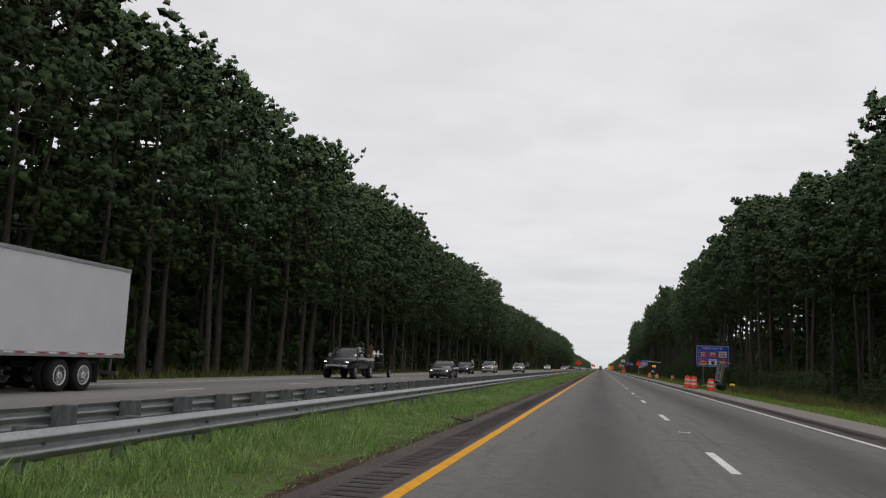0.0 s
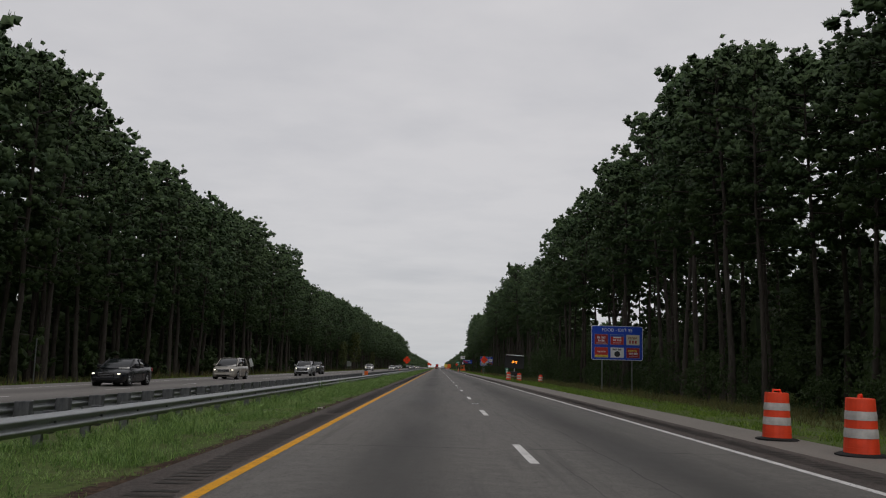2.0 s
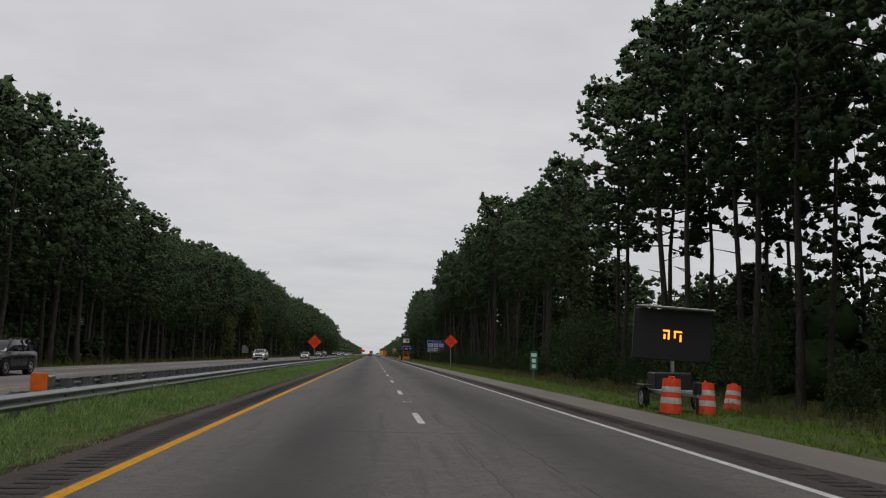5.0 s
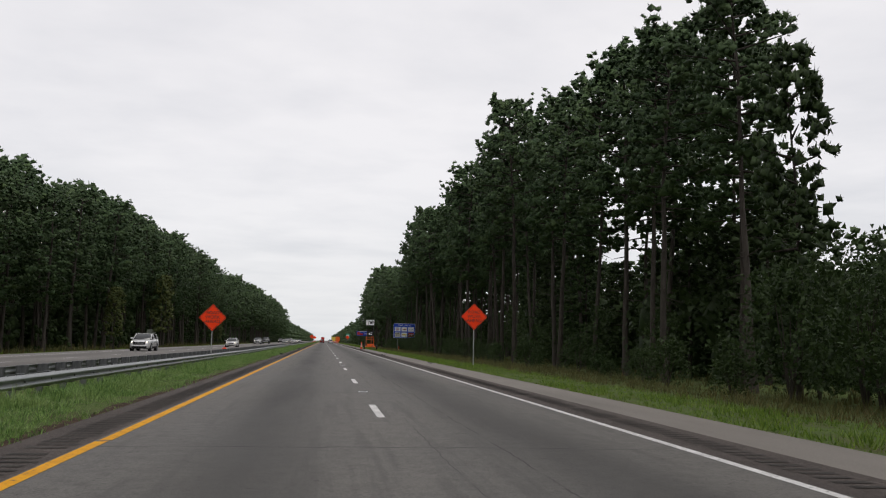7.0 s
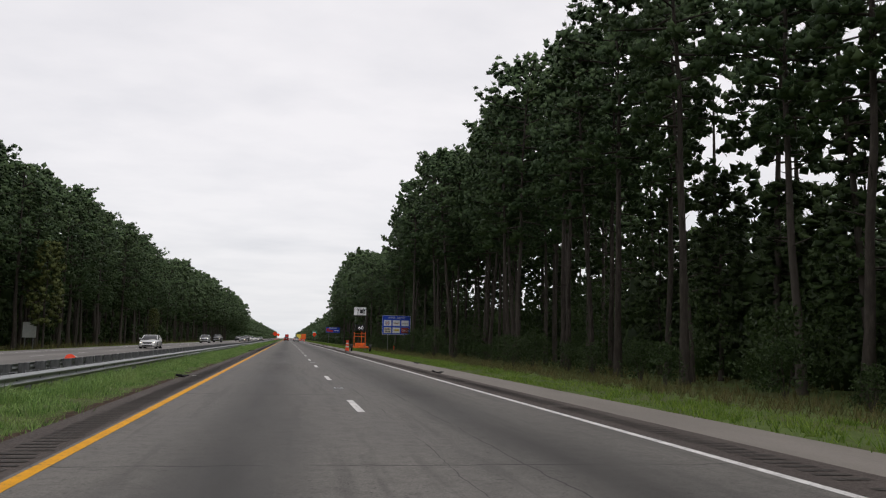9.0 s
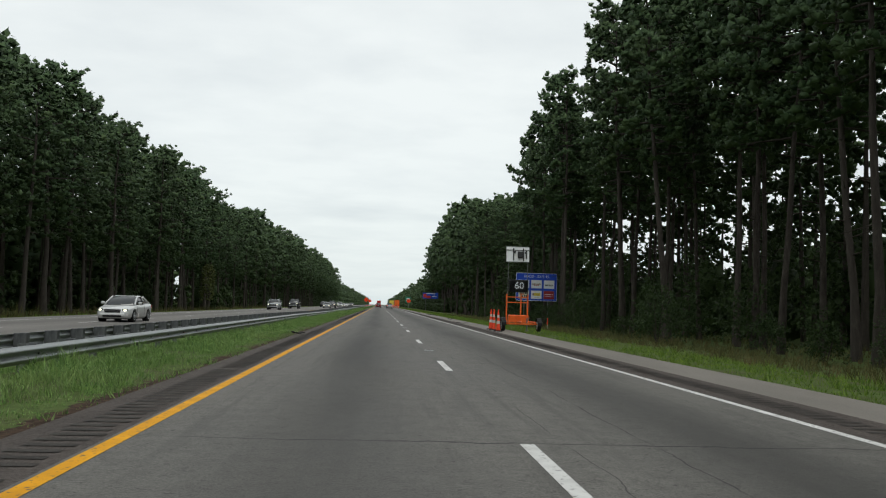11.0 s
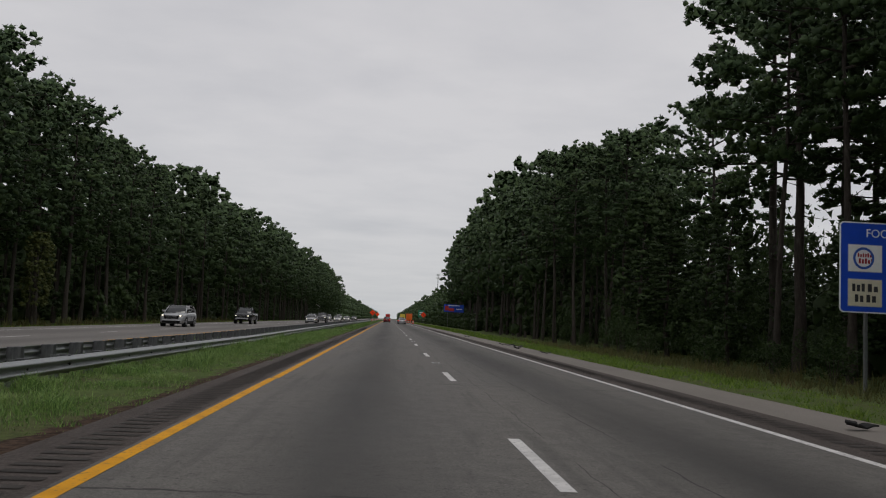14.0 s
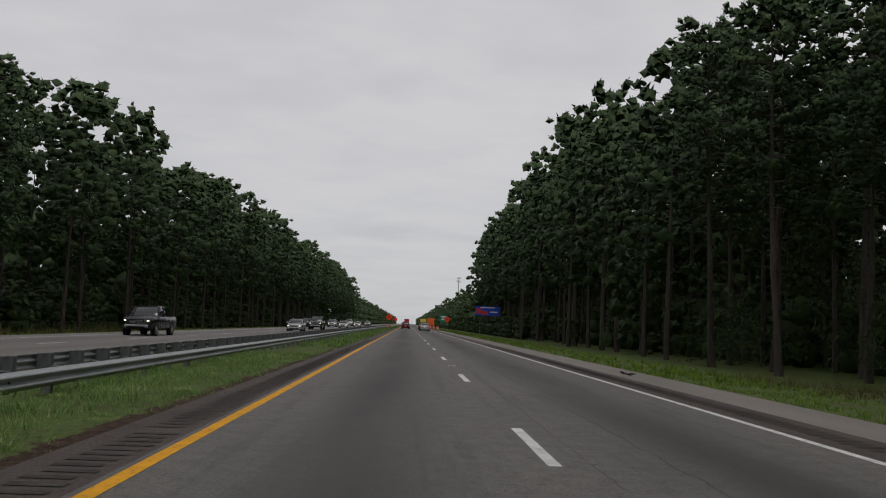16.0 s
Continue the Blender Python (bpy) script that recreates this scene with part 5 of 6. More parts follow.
box_truck(-0.1, 860.0, "paint_red", "red box lorry far ahead on the carriageway")
box_truck(9.3, 742.0, "machine_orange", "orange works lorry parked far ahead on the verge")
box_truck(7.2, 790.0, "logo_yellow", "yellow works lorry parked far ahead on the shoulder")


def semi_trailer(x, y_rear):
    """Long white box trailer; its tail end points to +y."""
    t = thing("semi_trailer", x, y_rear, OZ, "long white box semi-trailer on the oncoming lanes", "semi-trailer", "road traffic")
    L, W = 16.1, 2.6
    bm = bmesh.new()
    box(bm, (0, -L / 2, 2.62), (W, L, 2.9), 0.03)
    body = part("cargo_box", bm, "trailer_white", t)
    bm = bmesh.new()
    for sx in (-1, 1):
        box(bm, (sx * (W / 2 + 0.006), -L / 2, 4.03), (0.03, L, 0.12), 0.008)
    box(bm, (0, 0.01, 4.03), (W, 0.03, 0.12), 0.008)
    part("top_rail", bm, "aluminium_rail", t)
    bm = bmesh.new()
    for sx in (-1, 1):
        box(bm, (sx * (W / 2 + 0.006), -L / 2, 1.14), (0.05, L, 0.16), 0.01)
    part("bottom_rail", bm, "aluminium_rail", t)
    for k in range(16):
        for sx in (-1, 1):
            bm = bmesh.new()
            box(bm, (sx * (W / 2 + 0.033), -0.5 - k * 1.0, 1.17), (0.006, 0.3, 0.05))
            part("reflector_strip", bm, "logo_bright_red" if k % 1 == 0 else "sign_white", t)
            bm = bmesh.new()
            box(bm, (sx * (W / 2 + 0.033), -1.0 - k * 1.0, 1.17), (0.006, 0.4, 0.05))
            part("reflector_strip", bm, "sign_white", t)
    for yy in (-2.2, -3.45):
        for sx in (-1, 1):
            add_wheel(t, sx * 1.12, yy, 0.5, 0.3, "wheel_white")
            add_wheel(t, sx * 0.78, yy, 0.5, 0.3, "wheel_white")
        bm = bmesh.new()
        cyl(bm, (-1.1, yy, 0.5), (1.1, yy, 0.5), 0.07)
        part("axle", bm, "underbody", t)
    bm = bmesh.new()
    for sx in (-0.45, 0.45):
        box(bm, (sx, -2.9, 0.88), (0.1, 3.6, 0.34))
        box(bm, (sx, -L / 2, 0.98), (0.1, L * 0.98, 0.14))
    part("bogie_frame", bm, "underbody", t)
    for sx in (-1, 1):
        bm = bmesh.new()
        box(bm, (sx * 1.05, -1.55, 0.55), (0.55, 0.02, 0.6), 0.004)
        part("mud_flap", bm, "black_rubber", t)
        bm = bmesh.new()
        box(bm, (sx * 0.85, -0.08, 0.82), (0.08, 0.08, 0.56))
        part("bumper_upright", bm, "steel_post", t)
        bm = bmesh.new()
        cyl(bm, (sx * 0.7, -L + 2.6, 0.0), (sx * 0.7, -L + 2.6, 1.1), 0.06)
        box(bm, (sx * 0.7, -L + 2.6, 0.03), (0.25, 0.25, 0.05))
        part("landing_leg", bm, "steel_post", t)
        bm = bmesh.new()
        box(bm, (sx * 1.0, 0.03, 1.12), (0.16, 0.03, 0.1), 0.01)
        part("tail_light", bm, "logo_bright_red", t)
    bm = bmesh.new()
    box(bm, (0, -0.06, 0.54), (2.3, 0.1, 0.12), 0.01)
    part("rear_bumper", bm, "steel_post", t)
    bm = bmesh.new()
    for sx in (-0.62, 0.62):
        box(bm, (sx, 0.02, 2.6), (1.2, 0.03, 2.7), 0.01)
    part("rear_doors", bm, "trailer_white", t)


semi_trailer(-17.35, 27.2)


def equipment_trailer(x, y):
    """Low tow trailer with a post-hole machine strapped on."""
    t = thing("equipment_trailer", x, y, OZ, "low black tow trailer carrying rusty digging machinery", "trailer", "road traffic")
    bm = bmesh.new()
    box(bm, (0, 0, 0.55), (1.7, 3.4, 0.12), 0.02)
    box(bm, (0, -2.3, 0.5), (0.12, 1.4, 0.1))
    part("deck", bm, "underbody", t)
    for sx in (-1, 1):
        add_wheel(t, sx * 1.0, 0.9, 0.36, 0.2, "wheel_white")
        bm = bmesh.new()
        box(bm, (sx * 1.0, 0.9, 0.8), (0.26, 0.95, 0.06), 0.02)
        part("mudguard", bm, "underbody", t)
    bm = bmesh.new()
    box(bm, (-0.2, -1.0, 1.15), (0.7, 0.6, 1.0), 0.06)
    part("engine_housing", bm, "wood_weathered", t, "tan engine housing")
    bm = bmesh.new()
    cyl(bm, (0.2, -1.5, 0.6), (0.2, -1.7, 2.35), 0.09)
    for k in range(6):
        cyl(bm, (0.2, -1.53 - 0.03 * k, 0.95 + 0.25 * k), (0.2, -1.535 - 0.03 * k, 0.98 + 0.25 * k), 0.17)
    part("auger", bm, "logo_brown", t, "rusty upright auger")
    bm = bmesh.new()
    cyl(bm, (-0.5, 0.7, 1.75), (0.5, 0.7, 1.75), 0.05)
    for sx in (-0.18, 0.12):
        cyl(bm, (sx - 0.02, 0.7, 1.75), (sx + 0.02, 0.7, 1.75), 0.26, n=18)
    part("spool", bm, "sign_white", t, "white cable spool")
    bm = bmesh.new()
    for sx in (-0.35, 0.35):
        cyl(bm, (sx, 0.4, 0.6), (sx, 0.7, 1.75), 0.05)
        cyl(bm, (sx, 1.3, 0.6), (sx, 0.7, 1.75), 0.05)
    box(bm, (0, 0.5, 0.9), (0.9, 1.4, 0.5), 0.08)
    part("winch_frame", bm, "underbody", t)


equipment_trailer(OUT - 0.3, 64.6)


# ======== road signs ========
def rounded_panel(bm, w, h, r, y0, y1, cz, cx=0.0, n=5):
    pts = []
    for k, (sx, sz) in enumerate(((1, 1), (-1, 1), (-1, -1), (1, -1))):
        for j in range(n + 1):
            a = math.pi / 2 * (k + j / n)
            pts.append((cx + sx * (w / 2 - r) + r * math.cos(a), cz + sz * (h / 2 - r) + r * math.sin(a)))
    front = [bm.verts.new((x, y0, z)) for x, z in pts]
    back = [bm.verts.new((x, y1, z)) for x, z in pts]
    bm.faces.new(front)
    bm.faces.new(back[::-1])
    m = len(pts)
    for k in range(m):
        bm.faces.new((front[k], front[(k + 1) % m], back[(k + 1) % m], back[k]))


def sign_post(parent, x, z_top, dy=0.06):
    bm = bmesh.new()
    box(bm, (x, dy, z_top / 2 - 0.2), (0.1, 0.012, z_top + 0.4))
    box(bm, (x - 0.05, dy, z_top / 2 - 0.2), (0.01, 0.1, z_top + 0.4))
    box(bm, (x + 0.05, dy, z_top / 2 - 0.2), (0.01, 0.1, z_top + 0.4))
    return part("post", bm, "steel_post", parent)


def bars(bm, cx, cz, rows, y):
    """Plain bars in place of lettering: rows of (dz, width, height)."""
    for dz, w, h in rows:
        box(bm, (cx, y, cz + dz), (w, 0.006, h))


def food_sign(x, y, z_bot, z_top, width, turn, boards, base):
    g = ground_z(x)
    t = thing("services_sign", x, y, g, "blue motorway services sign with six food boards on two steel posts", "road sign", "services signs", turn)
    H, zc = z_top - z_bot, (z_top + z_bot) / 2 - g
    for sx in (-0.29, 0.29):
        sign_post(t, sx * width, z_top - g - 0.1, 0.09)
    bm = bmesh.new()
    rounded_panel(bm, width, H, 0.16, 0.0, 0.03, zc)
    panel = part("panel", bm, "sign_white", t, "white-edged panel")
    bm = bmesh.new()
    rounded_panel(bm, width - 0.09, H - 0.09, 0.13, -0.004, 0.0, zc)
    part("blue_field", bm, "sign_blue", panel)
    bm = bmesh.new()
    for k in range(4):
        box(bm, (0, 0.05, zc + H * (-0.36 + 0.24 * k)), (width * 0.96, 0.04, 0.06))
    part("stiffener", bm, "sign_back", panel)
    letters("lettering", "FOOD - EXIT 95", 0.42, "sign_white", panel, (0, -0.008, zc + H * 0.375), wide=1.0)
    bw, bh = width * 0.255, H * 0.29
    for k, draw in enumerate(boards):
        bx, bz = (k % 3 - 1) * width * 0.307, zc + H * (0.1 if k < 3 else -0.28)
        bm = bmesh.new()
        box(bm, (bx, -0.012, bz), (bw, 0.014, bh), 0.003)
        b = part("food_board", bm, draw[0], t)
        bm = bmesh.new()
        box(bm, (bx, -0.007, bz), (bw + 0.045, 0.008, bh + 0.045), 0.002)
        part("board_edge", bm, "board_edge", b)
        for colour, shapes in draw[1]:
            bm = bmesh.new()
            for s2 in shapes:
                if s2[0] == "bar":
                    box(bm, (bx + s2[1] * bw, -0.022, bz + s2[2] * bh), (s2[3] * bw, 0.006, s2[4] * bh), 0.002)
                elif s2[0] == "disc":
                    r2 = cyl(bm, (bx + s2[1] * bw, -0.019, bz + s2[2] * bh), (bx + s2[1] * bw, -0.026, bz + s2[2] * bh), s2[3] * bh, n=20)
                elif s2[0] == "ring":
                    n = 24
                    ri, ro = s2[3] * bh * 0.78, s2[3] * bh
                    vi = [bm.verts.new((bx + s2[1] * bw + ri * math.cos(6.283 * j / n), -0.027, bz + s2[2] * bh + ri * math.sin(6.283 * j / n))) for j in range(n)]
                    vo = [bm.verts.new((bx + s2[1] * bw + ro * math.cos(6.283 * j / n), -0.027, bz + s2[2] * bh + ro * math.sin(6.283 * j / n))) for j in range(n)]
                    for j in range(n):
                        bm.faces.new((vi[j], vi[(j + 1) % n], vo[(j + 1) % n], vo[j]))
            tagged(part("emblem", bm, colour, b), kind="stuff")


def word(zc, h, spans):
    """A line of unreadable print as a row of short upright bars."""
    out = []
    for cx, w in spans:
        n = max(1, int(w / (0.5 * h) + 0.5))
        for k in range(n):
            tall = h * (1.0, 0.82, 0.95, 0.7)[(k * 3 + int(w * 100)) % 4]
            out.append(("bar", cx - w / 2 + (k + 0.5) * w / n, zc - (h - tall) / 2, w / n * 0.68, tall))
    return out


food_sign(17.38, 143.3, 2.36, 5.58, 4.96, 4.0, [
    ("logo_red", [("sign_white", word(0.2, 0.26, [(-0.2, 0.24), (0.1, 0.2), (0.27, 0.08)]) + word(-0.12, 0.22, [(-0.15, 0.2), (0.12, 0.26)]) + word(-0.38, 0.08, [(0, 0.8)]))]),
    ("logo_bright_red", [("logo_blue", [("bar", 0, 0.4, 1.0, 0.2)]), ("sign_white", [("bar", 0, 0.22, 0.6, 0.14)] + word(-0.05, 0.2, [(-0.2, 0.26), (0.16, 0.34)]) + word(-0.32, 0.06, [(0, 0.6)]))]),
    ("logo_cream", [("logo_brown", word(0.22, 0.16, [(-0.05, 0.7)]) + word(0.06, 0.04, [(0, 0.5)])), ("logo_red", word(-0.2, 0.32, [(-0.22, 0.16), (0.0, 0.18), (0.22, 0.18)]))]),
    ("logo_bright_red", [("sign_white", word(0.08, 0.16, [(-0.2, 0.2), (0.05, 0.22), (0.27, 0.12)])), ("logo_yellow", [("bar", 0, -0.38, 1.0, 0.24)]), ("logo_dark", word(-0.38, 0.1, [(0, 0.6)]))]),
    ("sign_white", [("logo_dark", word(0.32, 0.2, [(-0.2, 0.34), (0.18, 0.28)])), ("logo_dark", [("disc", 0.0, -0.14, 0.3)]), ("logo_red", [("bar", 0.0, -0.14, 0.12, 0.3)])]),
    ("logo_red", [("logo_yellow", word(0.22, 0.18, [(-0.05, 0.7)])), ("sign_white", word(-0.06, 0.2, [(-0.16, 0.3), (0.2, 0.3)]) + word(-0.32, 0.05, [(0, 0.6)]))]),
], 0)
food_sign(18.75, 388.8, 2.24, 5.5, 4.92, 2.0, [
    ("sign_white", [("logo_blue", [("ring", -0.05, 0.0, 0.42)]), ("logo_red", word(0.12, 0.16, [(-0.02, 0.44)]) + word(-0.1, 0.2, [(0.02, 0.46)]))]),
    ("sign_white", [("logo_brown", word(0.02, 0.18, [(0, 0.88)])), ("logo_red", word(-0.12, 0.16, [(0, 0.5)]))]),
    ("sign_white", [("logo_dark", word(-0.08, 0.22, [(-0.22, 0.3), (0.08, 0.18), (0.3, 0.14)]))]),
    ("logo_cream", [("logo_dark", word(0.2, 0.3, [(-0.2, 0.42), (0.23, 0.36)]) + word(-0.2, 0.3, [(-0.18, 0.3), (0.18, 0.34)]))]),
    ("sign_white", [("logo_yellow", [("bar", 0.08, 0.04, 0.6, 0.36)]), ("logo_brown", word(0.06, 0.3, [(-0.3, 0.18)]) + word(0.0, 0.14, [(0.12, 0.46)]) + word(-0.34, 0.05, [(0.05, 0.4)]))]),
    ("logo_red", [("sign_white", word(0.08, 0.12, [(-0.1, 0.62), (0.34, 0.12)]) + word(-0.18, 0.05, [(0, 0.8)]))]),
], 0)


def work_sign(x, y, zc, side, label):
    g = ground_z(x)
    t = thing("road_work_sign", x, y, g, label, "road sign", "road work signs")
    # slim perforated square tube
    bm = bmesh.new()
    box(bm, (0, 0.05, (zc - g) / 2), (0.058, 0.058, zc - g + 0.8), 0.006)
    post = part("post", bm, "pale_post", t)
    bm = bmesh.new()
    for k in range(int((zc - g - side * 0.7) / 0.15)):
        cyl(bm, (0, 0.0195, 0.2 + 0.15 * k), (0, 0.024, 0.2 + 0.15 * k), 0.009, n=6)
    part("punched_holes", bm, "black_plastic", post)
    bm = bmesh.new()
    rounded_panel(bm, side, side, 0.05, 0.0, 0.012, 0.0)
    bmesh.ops.rotate(bm, verts=bm.verts, cent=(0, 0, 0), matrix=Matrix.Rotation(radians(45), 3, "Y"))
    bmesh.ops.translate(bm, verts=bm.verts, vec=(0, 0, zc - g))
    panel = part("diamond_panel", bm, "work_orange", t)
    bm = bmesh.new()
    s0, s1 = side * 0.47, side * 0.452
    vo = [bm.verts.new((a * s0, -0.004, b * s0)) for a, b in ((1, 1), (-1, 1), (-1, -1), (1, -1))]
    vi = [bm.verts.new((a * s1, -0.004, b * s1)) for a, b in ((1, 1), (-1, 1), (-1, -1), (1, -1))]
    for k in range(4):
        bm.faces.new((vo[k], vo[(k + 1) % 4], vi[(k + 1) % 4], vi[k]))
    bmesh.ops.rotate(bm, verts=bm.verts, cent=(0, 0, 0), matrix=Matrix.Rotation(radians(45), 3, "Y"))
    bmesh.ops.translate(bm, verts=bm.verts, vec=(0, 0, zc - g))
    part("border", bm, "logo_dark", panel)
    letters("lettering", "ROAD\nWORK\nAHEAD", 0.285, "logo_dark", panel, (0, -0.006, zc - g + 0.02))


work_sign(10.27, 246.8, 3.04, 1.2, "orange diamond road work sign on a steel post in the verge")
work_sign(-6.2, 247.8, 2.58, 1.2, "orange diamond road work sign on a steel post between the guardrails")


def plain_sign(name, x, y, z0, z1, w, face, label, posts=2, turn=0.0, tilt=0.0, extra=None):
    g = ground_z(x)
    t = thing(name, x, y, g, label, "road sign", "", turn)
    t.matrix_basis = pose(x, y, g, 0, tilt, turn)
    for sx in ((-0.3, 0.3) if posts == 2 else (0.0,)):
        sign_post(t, sx * w, z1 - g - 0.05, 0.07)
    bm = bmesh.new()
    rounded_panel(bm, w, z1 - z0, 0.06, 0.0, 0.02, (z0 + z1) / 2 - g)
    panel = part("panel", bm, face, t)
    if extra:
        for colour, shapes in extra:
            bm = bmesh.new()
            for cx, cz, sw, sh in shapes:
                box(bm, (cx * w, -0.006, (z0 + z1) / 2 - g + cz * (z1 - z0)), (sw * w, 0.01, sh * (z1 - z0)), 0.002)
            part("legend", bm, colour, panel)
    return t


plain_sign("services_sign", 19.2, 612.0, 3.9, 6.1, 5.8, "sign_blue", "wide blue services sign with a red board on two posts", 2, 0, 0,
           [("logo_bright_red", [(-0.36, 0.0, 0.2, 0.62), (-0.12, -0.2, 0.28, 0.4)]), ("sign_white", [(0.0, 0.36, 0.6, 0.1), (0.26, -0.1, 0.3, 0.12)])])
plain_sign("exit_sign", 18.5, 850.0, 2.6, 6.6, 3.2, "sign_green", "green motorway exit sign with white legend", 2, 0, 0, [("sign_white", [(0, 0.2, 0.7, 0.12), (0, -0.1, 0.6, 0.12)])])
plain_sign("sign_back", -28.3, 345.0, 0.75, 2.5, 1.45, "sign_back", "grey bare metal back of a sign on two posts", 2)
plain_sign("leaning_sign", -28.2, 198.0, 0.7, 2.0, 0.5, "sign_back", "narrow grey sign leaning at the wood's edge", 1, 30, -18)
plain_sign("mile_sign", 11.2, 197.0, 0.55, 1.75, 0.5, "sign_green", "small green mile sign on a post in the weeds", 1, 0, 0, [("sign_white", [(0, 0.3, 0.7, 0.18), (0, 0.0, 0.5, 0.2), (0, -0.3, 0.5, 0.2)])])


def far_work_sign(x, y, zc):
    work_sign(x, y, zc + 0.3, 1.75, "orange diamond road work sign far along the carriageway")


far_work_sign(15.0, 729.0, 3.1)
far_work_sign(-6.2, 712.0, 3.0)
far_work_sign(-6.2, 870.0, 3.0)


def thin_post(name, x, y, h, material, label, cap=None):
    t = thing(name, x, y, ground_z(x), label, "marker post", "roadside posts")
    bm = bmesh.new()
    box(bm, (0, 0, h / 2 - 0.15), (0.07, 0.035, h + 0.3), 0.006)
    part("stake", bm, material, t)
    if cap:
        bm = bmesh.new()
        box(bm, (0, -0.004, h - cap[1] / 2), (0.078, 0.042, cap[1]), 0.004)
        part("band", bm, cap[0], t)


thin_post("pole", -27.0, 111.0, 2.4, "steel_post", "slim grey post at the edge of the wood")
thin_post("pole", -26.6, 104.0, 1.3, "wood_weathered", "short weathered stake at the edge of the wood")
thin_post("pole", -27.3, 121.0, 3.2, "steel_post", "slim grey post at the edge of the wood")
thin_post("pole", -27.2, 96.0, 1.3, "wood_weathered", "short weathered stake at the edge of the wood")
thin_post("marker_post", 15.6, 365.4, 0.98, "drum_white", "white marker post with an orange top in the verge", ("drum_orange", 0.62))


# ======== drums and cones ========
def drum_meshes():
    out = []
    H, r0, r1 = 0.92, 0.29, 0.235
    levels = [(0.0, 0.1, "drum_orange"), (0.1, 0.26, "drum_orange"), (0.26, 0.42, "drum_white"), (0.42, 0.56, "drum_orange"), (0.56, 0.71, "drum_white"), (0.71, 0.92, "drum_orange")]
    for a, b, m in levels:
        ra, rb = r0 + (r1 - r0) * a / H + 0.006 * (m == "drum_white"), r0 + (r1 - r0) * b / H
        bm = bmesh.new()
        lathe(bm, [(ra, a + 0.05), (ra - 0.004, (a + b) / 2 + 0.05), (rb, b + 0.046), (rb - 0.012, b + 0.05)], 22)
        out.append(("band", mesh_of(bm, "band", m, False)))
    bm = bmesh.new()
    lathe(bm, [(0.43, 0.0), (0.43, 0.025), (0.38, 0.045), (0.3, 0.055)], 10)
    out.append(("rubber_base", mesh_of(bm, "rubber_base", "black_rubber")))
    bm = bmesh.new()
    for sx in (-0.1, 0.1):
        cyl(bm, (sx, 0, H + 0.03), (sx * 0.8, 0, H + 0.1), 0.02, n=6)
    cyl(bm, (-0.09, 0, H + 0.1), (0.09, 0, H + 0.1), 0.022, n=6)
    out.append(("handle", mesh_of(bm, "handle", "drum_orange")))
    return out


DRUM = drum_meshes()


def drum(x, y, z, label, tilt=(0, 0), turn=0.0, base=True):
    t = thing("traffic_drum", x, y, z, label, "traffic drum", "traffic drums")
    t.matrix_basis = pose(x, y, z, tilt[0], tilt[1], turn)
    for nm, me in DRUM:
        if nm == "rubber_base" and not base:
            continue
        o = new(nm, me)
        o.parent = t


DLAB = "orange and white banded traffic drum on a rubber base"
drum(7.46, 78.8, -0.01, DLAB, (0, 1), 10)
drum(7.66, 75.6, -0.01, DLAB, (1, -1), 50)
drum(8.72, 72.9, -0.1, DLAB, (0, 0), 80)
drum(8.8, 164.2, -0.1, DLAB, (0, 3), 20)
drum(10.15, 165.2, -0.21, DLAB, (0, 4), 60)
drum(13.3, 170.9, -0.4, "orange and white banded traffic drum leaning in the grass", (-6, 9), 0, False)
drum(-9.0, 281.7, -0.02, "orange traffic drum lying tipped over behind the guardrail", (78, 0), 0, False)
for k in range(9):
    drum(7.4 + 0.1 * (k % 3), 610 + 34 * k, -0.012, "orange and white banded traffic drum far along the shoulder", (0, 0), 13 * k)
for k in range(4):
    drum(-5.0, 640 + 60 * k, -0.19, "orange and white banded traffic drum far along the median", (0, 0), 23 * k)


def cone(x, y, turn):
    t = thing("tall_traffic_cone", x, y, -0.008, "tall orange traffic cone with two white bands on a black base", "traffic cone", "traffic cones", turn)
    z0, z1, ra, rb = 0.05, 1.12, 0.125, 0.04

    def rad(z):
        return ra + (rb - ra) * (z - z0) / (z1 - z0)

    for a, b, m in ((0.05, 0.42, "drum_orange"), (0.42, 0.58, "drum_white"), (0.58, 0.76, "drum_orange"), (0.76, 0.9, "drum_white"), (0.9, 1.04, "drum_orange")):
        bm = bmesh.new()
        e = 0.004 if m == "drum_white" else 0.0
        lathe(bm, [(rad(a) + e, a), (rad(b) + e, b)], 18)
        part("band", bm, m, t, smooth=False)
    bm = bmesh.new()
    lathe(bm, [(0.052, 1.04), (0.05, 1.07), (0.034, 1.08), (0.034, 1.16), (0.042, 1.18), (0.03, 1.2)], 14)
    part("grip", bm, "drum_orange", t)
    bm = bmesh.new()
    n = 8
    pr = [(0.27, 0.0), (0.27, 0.03), (0.2, 0.05), (0.13, 0.06)]
    lathe(bm, pr, n)
    part("rubber_base", bm, "black_rubber", t)


cone(7.0, 338.7, 10)
cone(6.95, 337.0, 35)
cone(6.92, 334.9, 60)


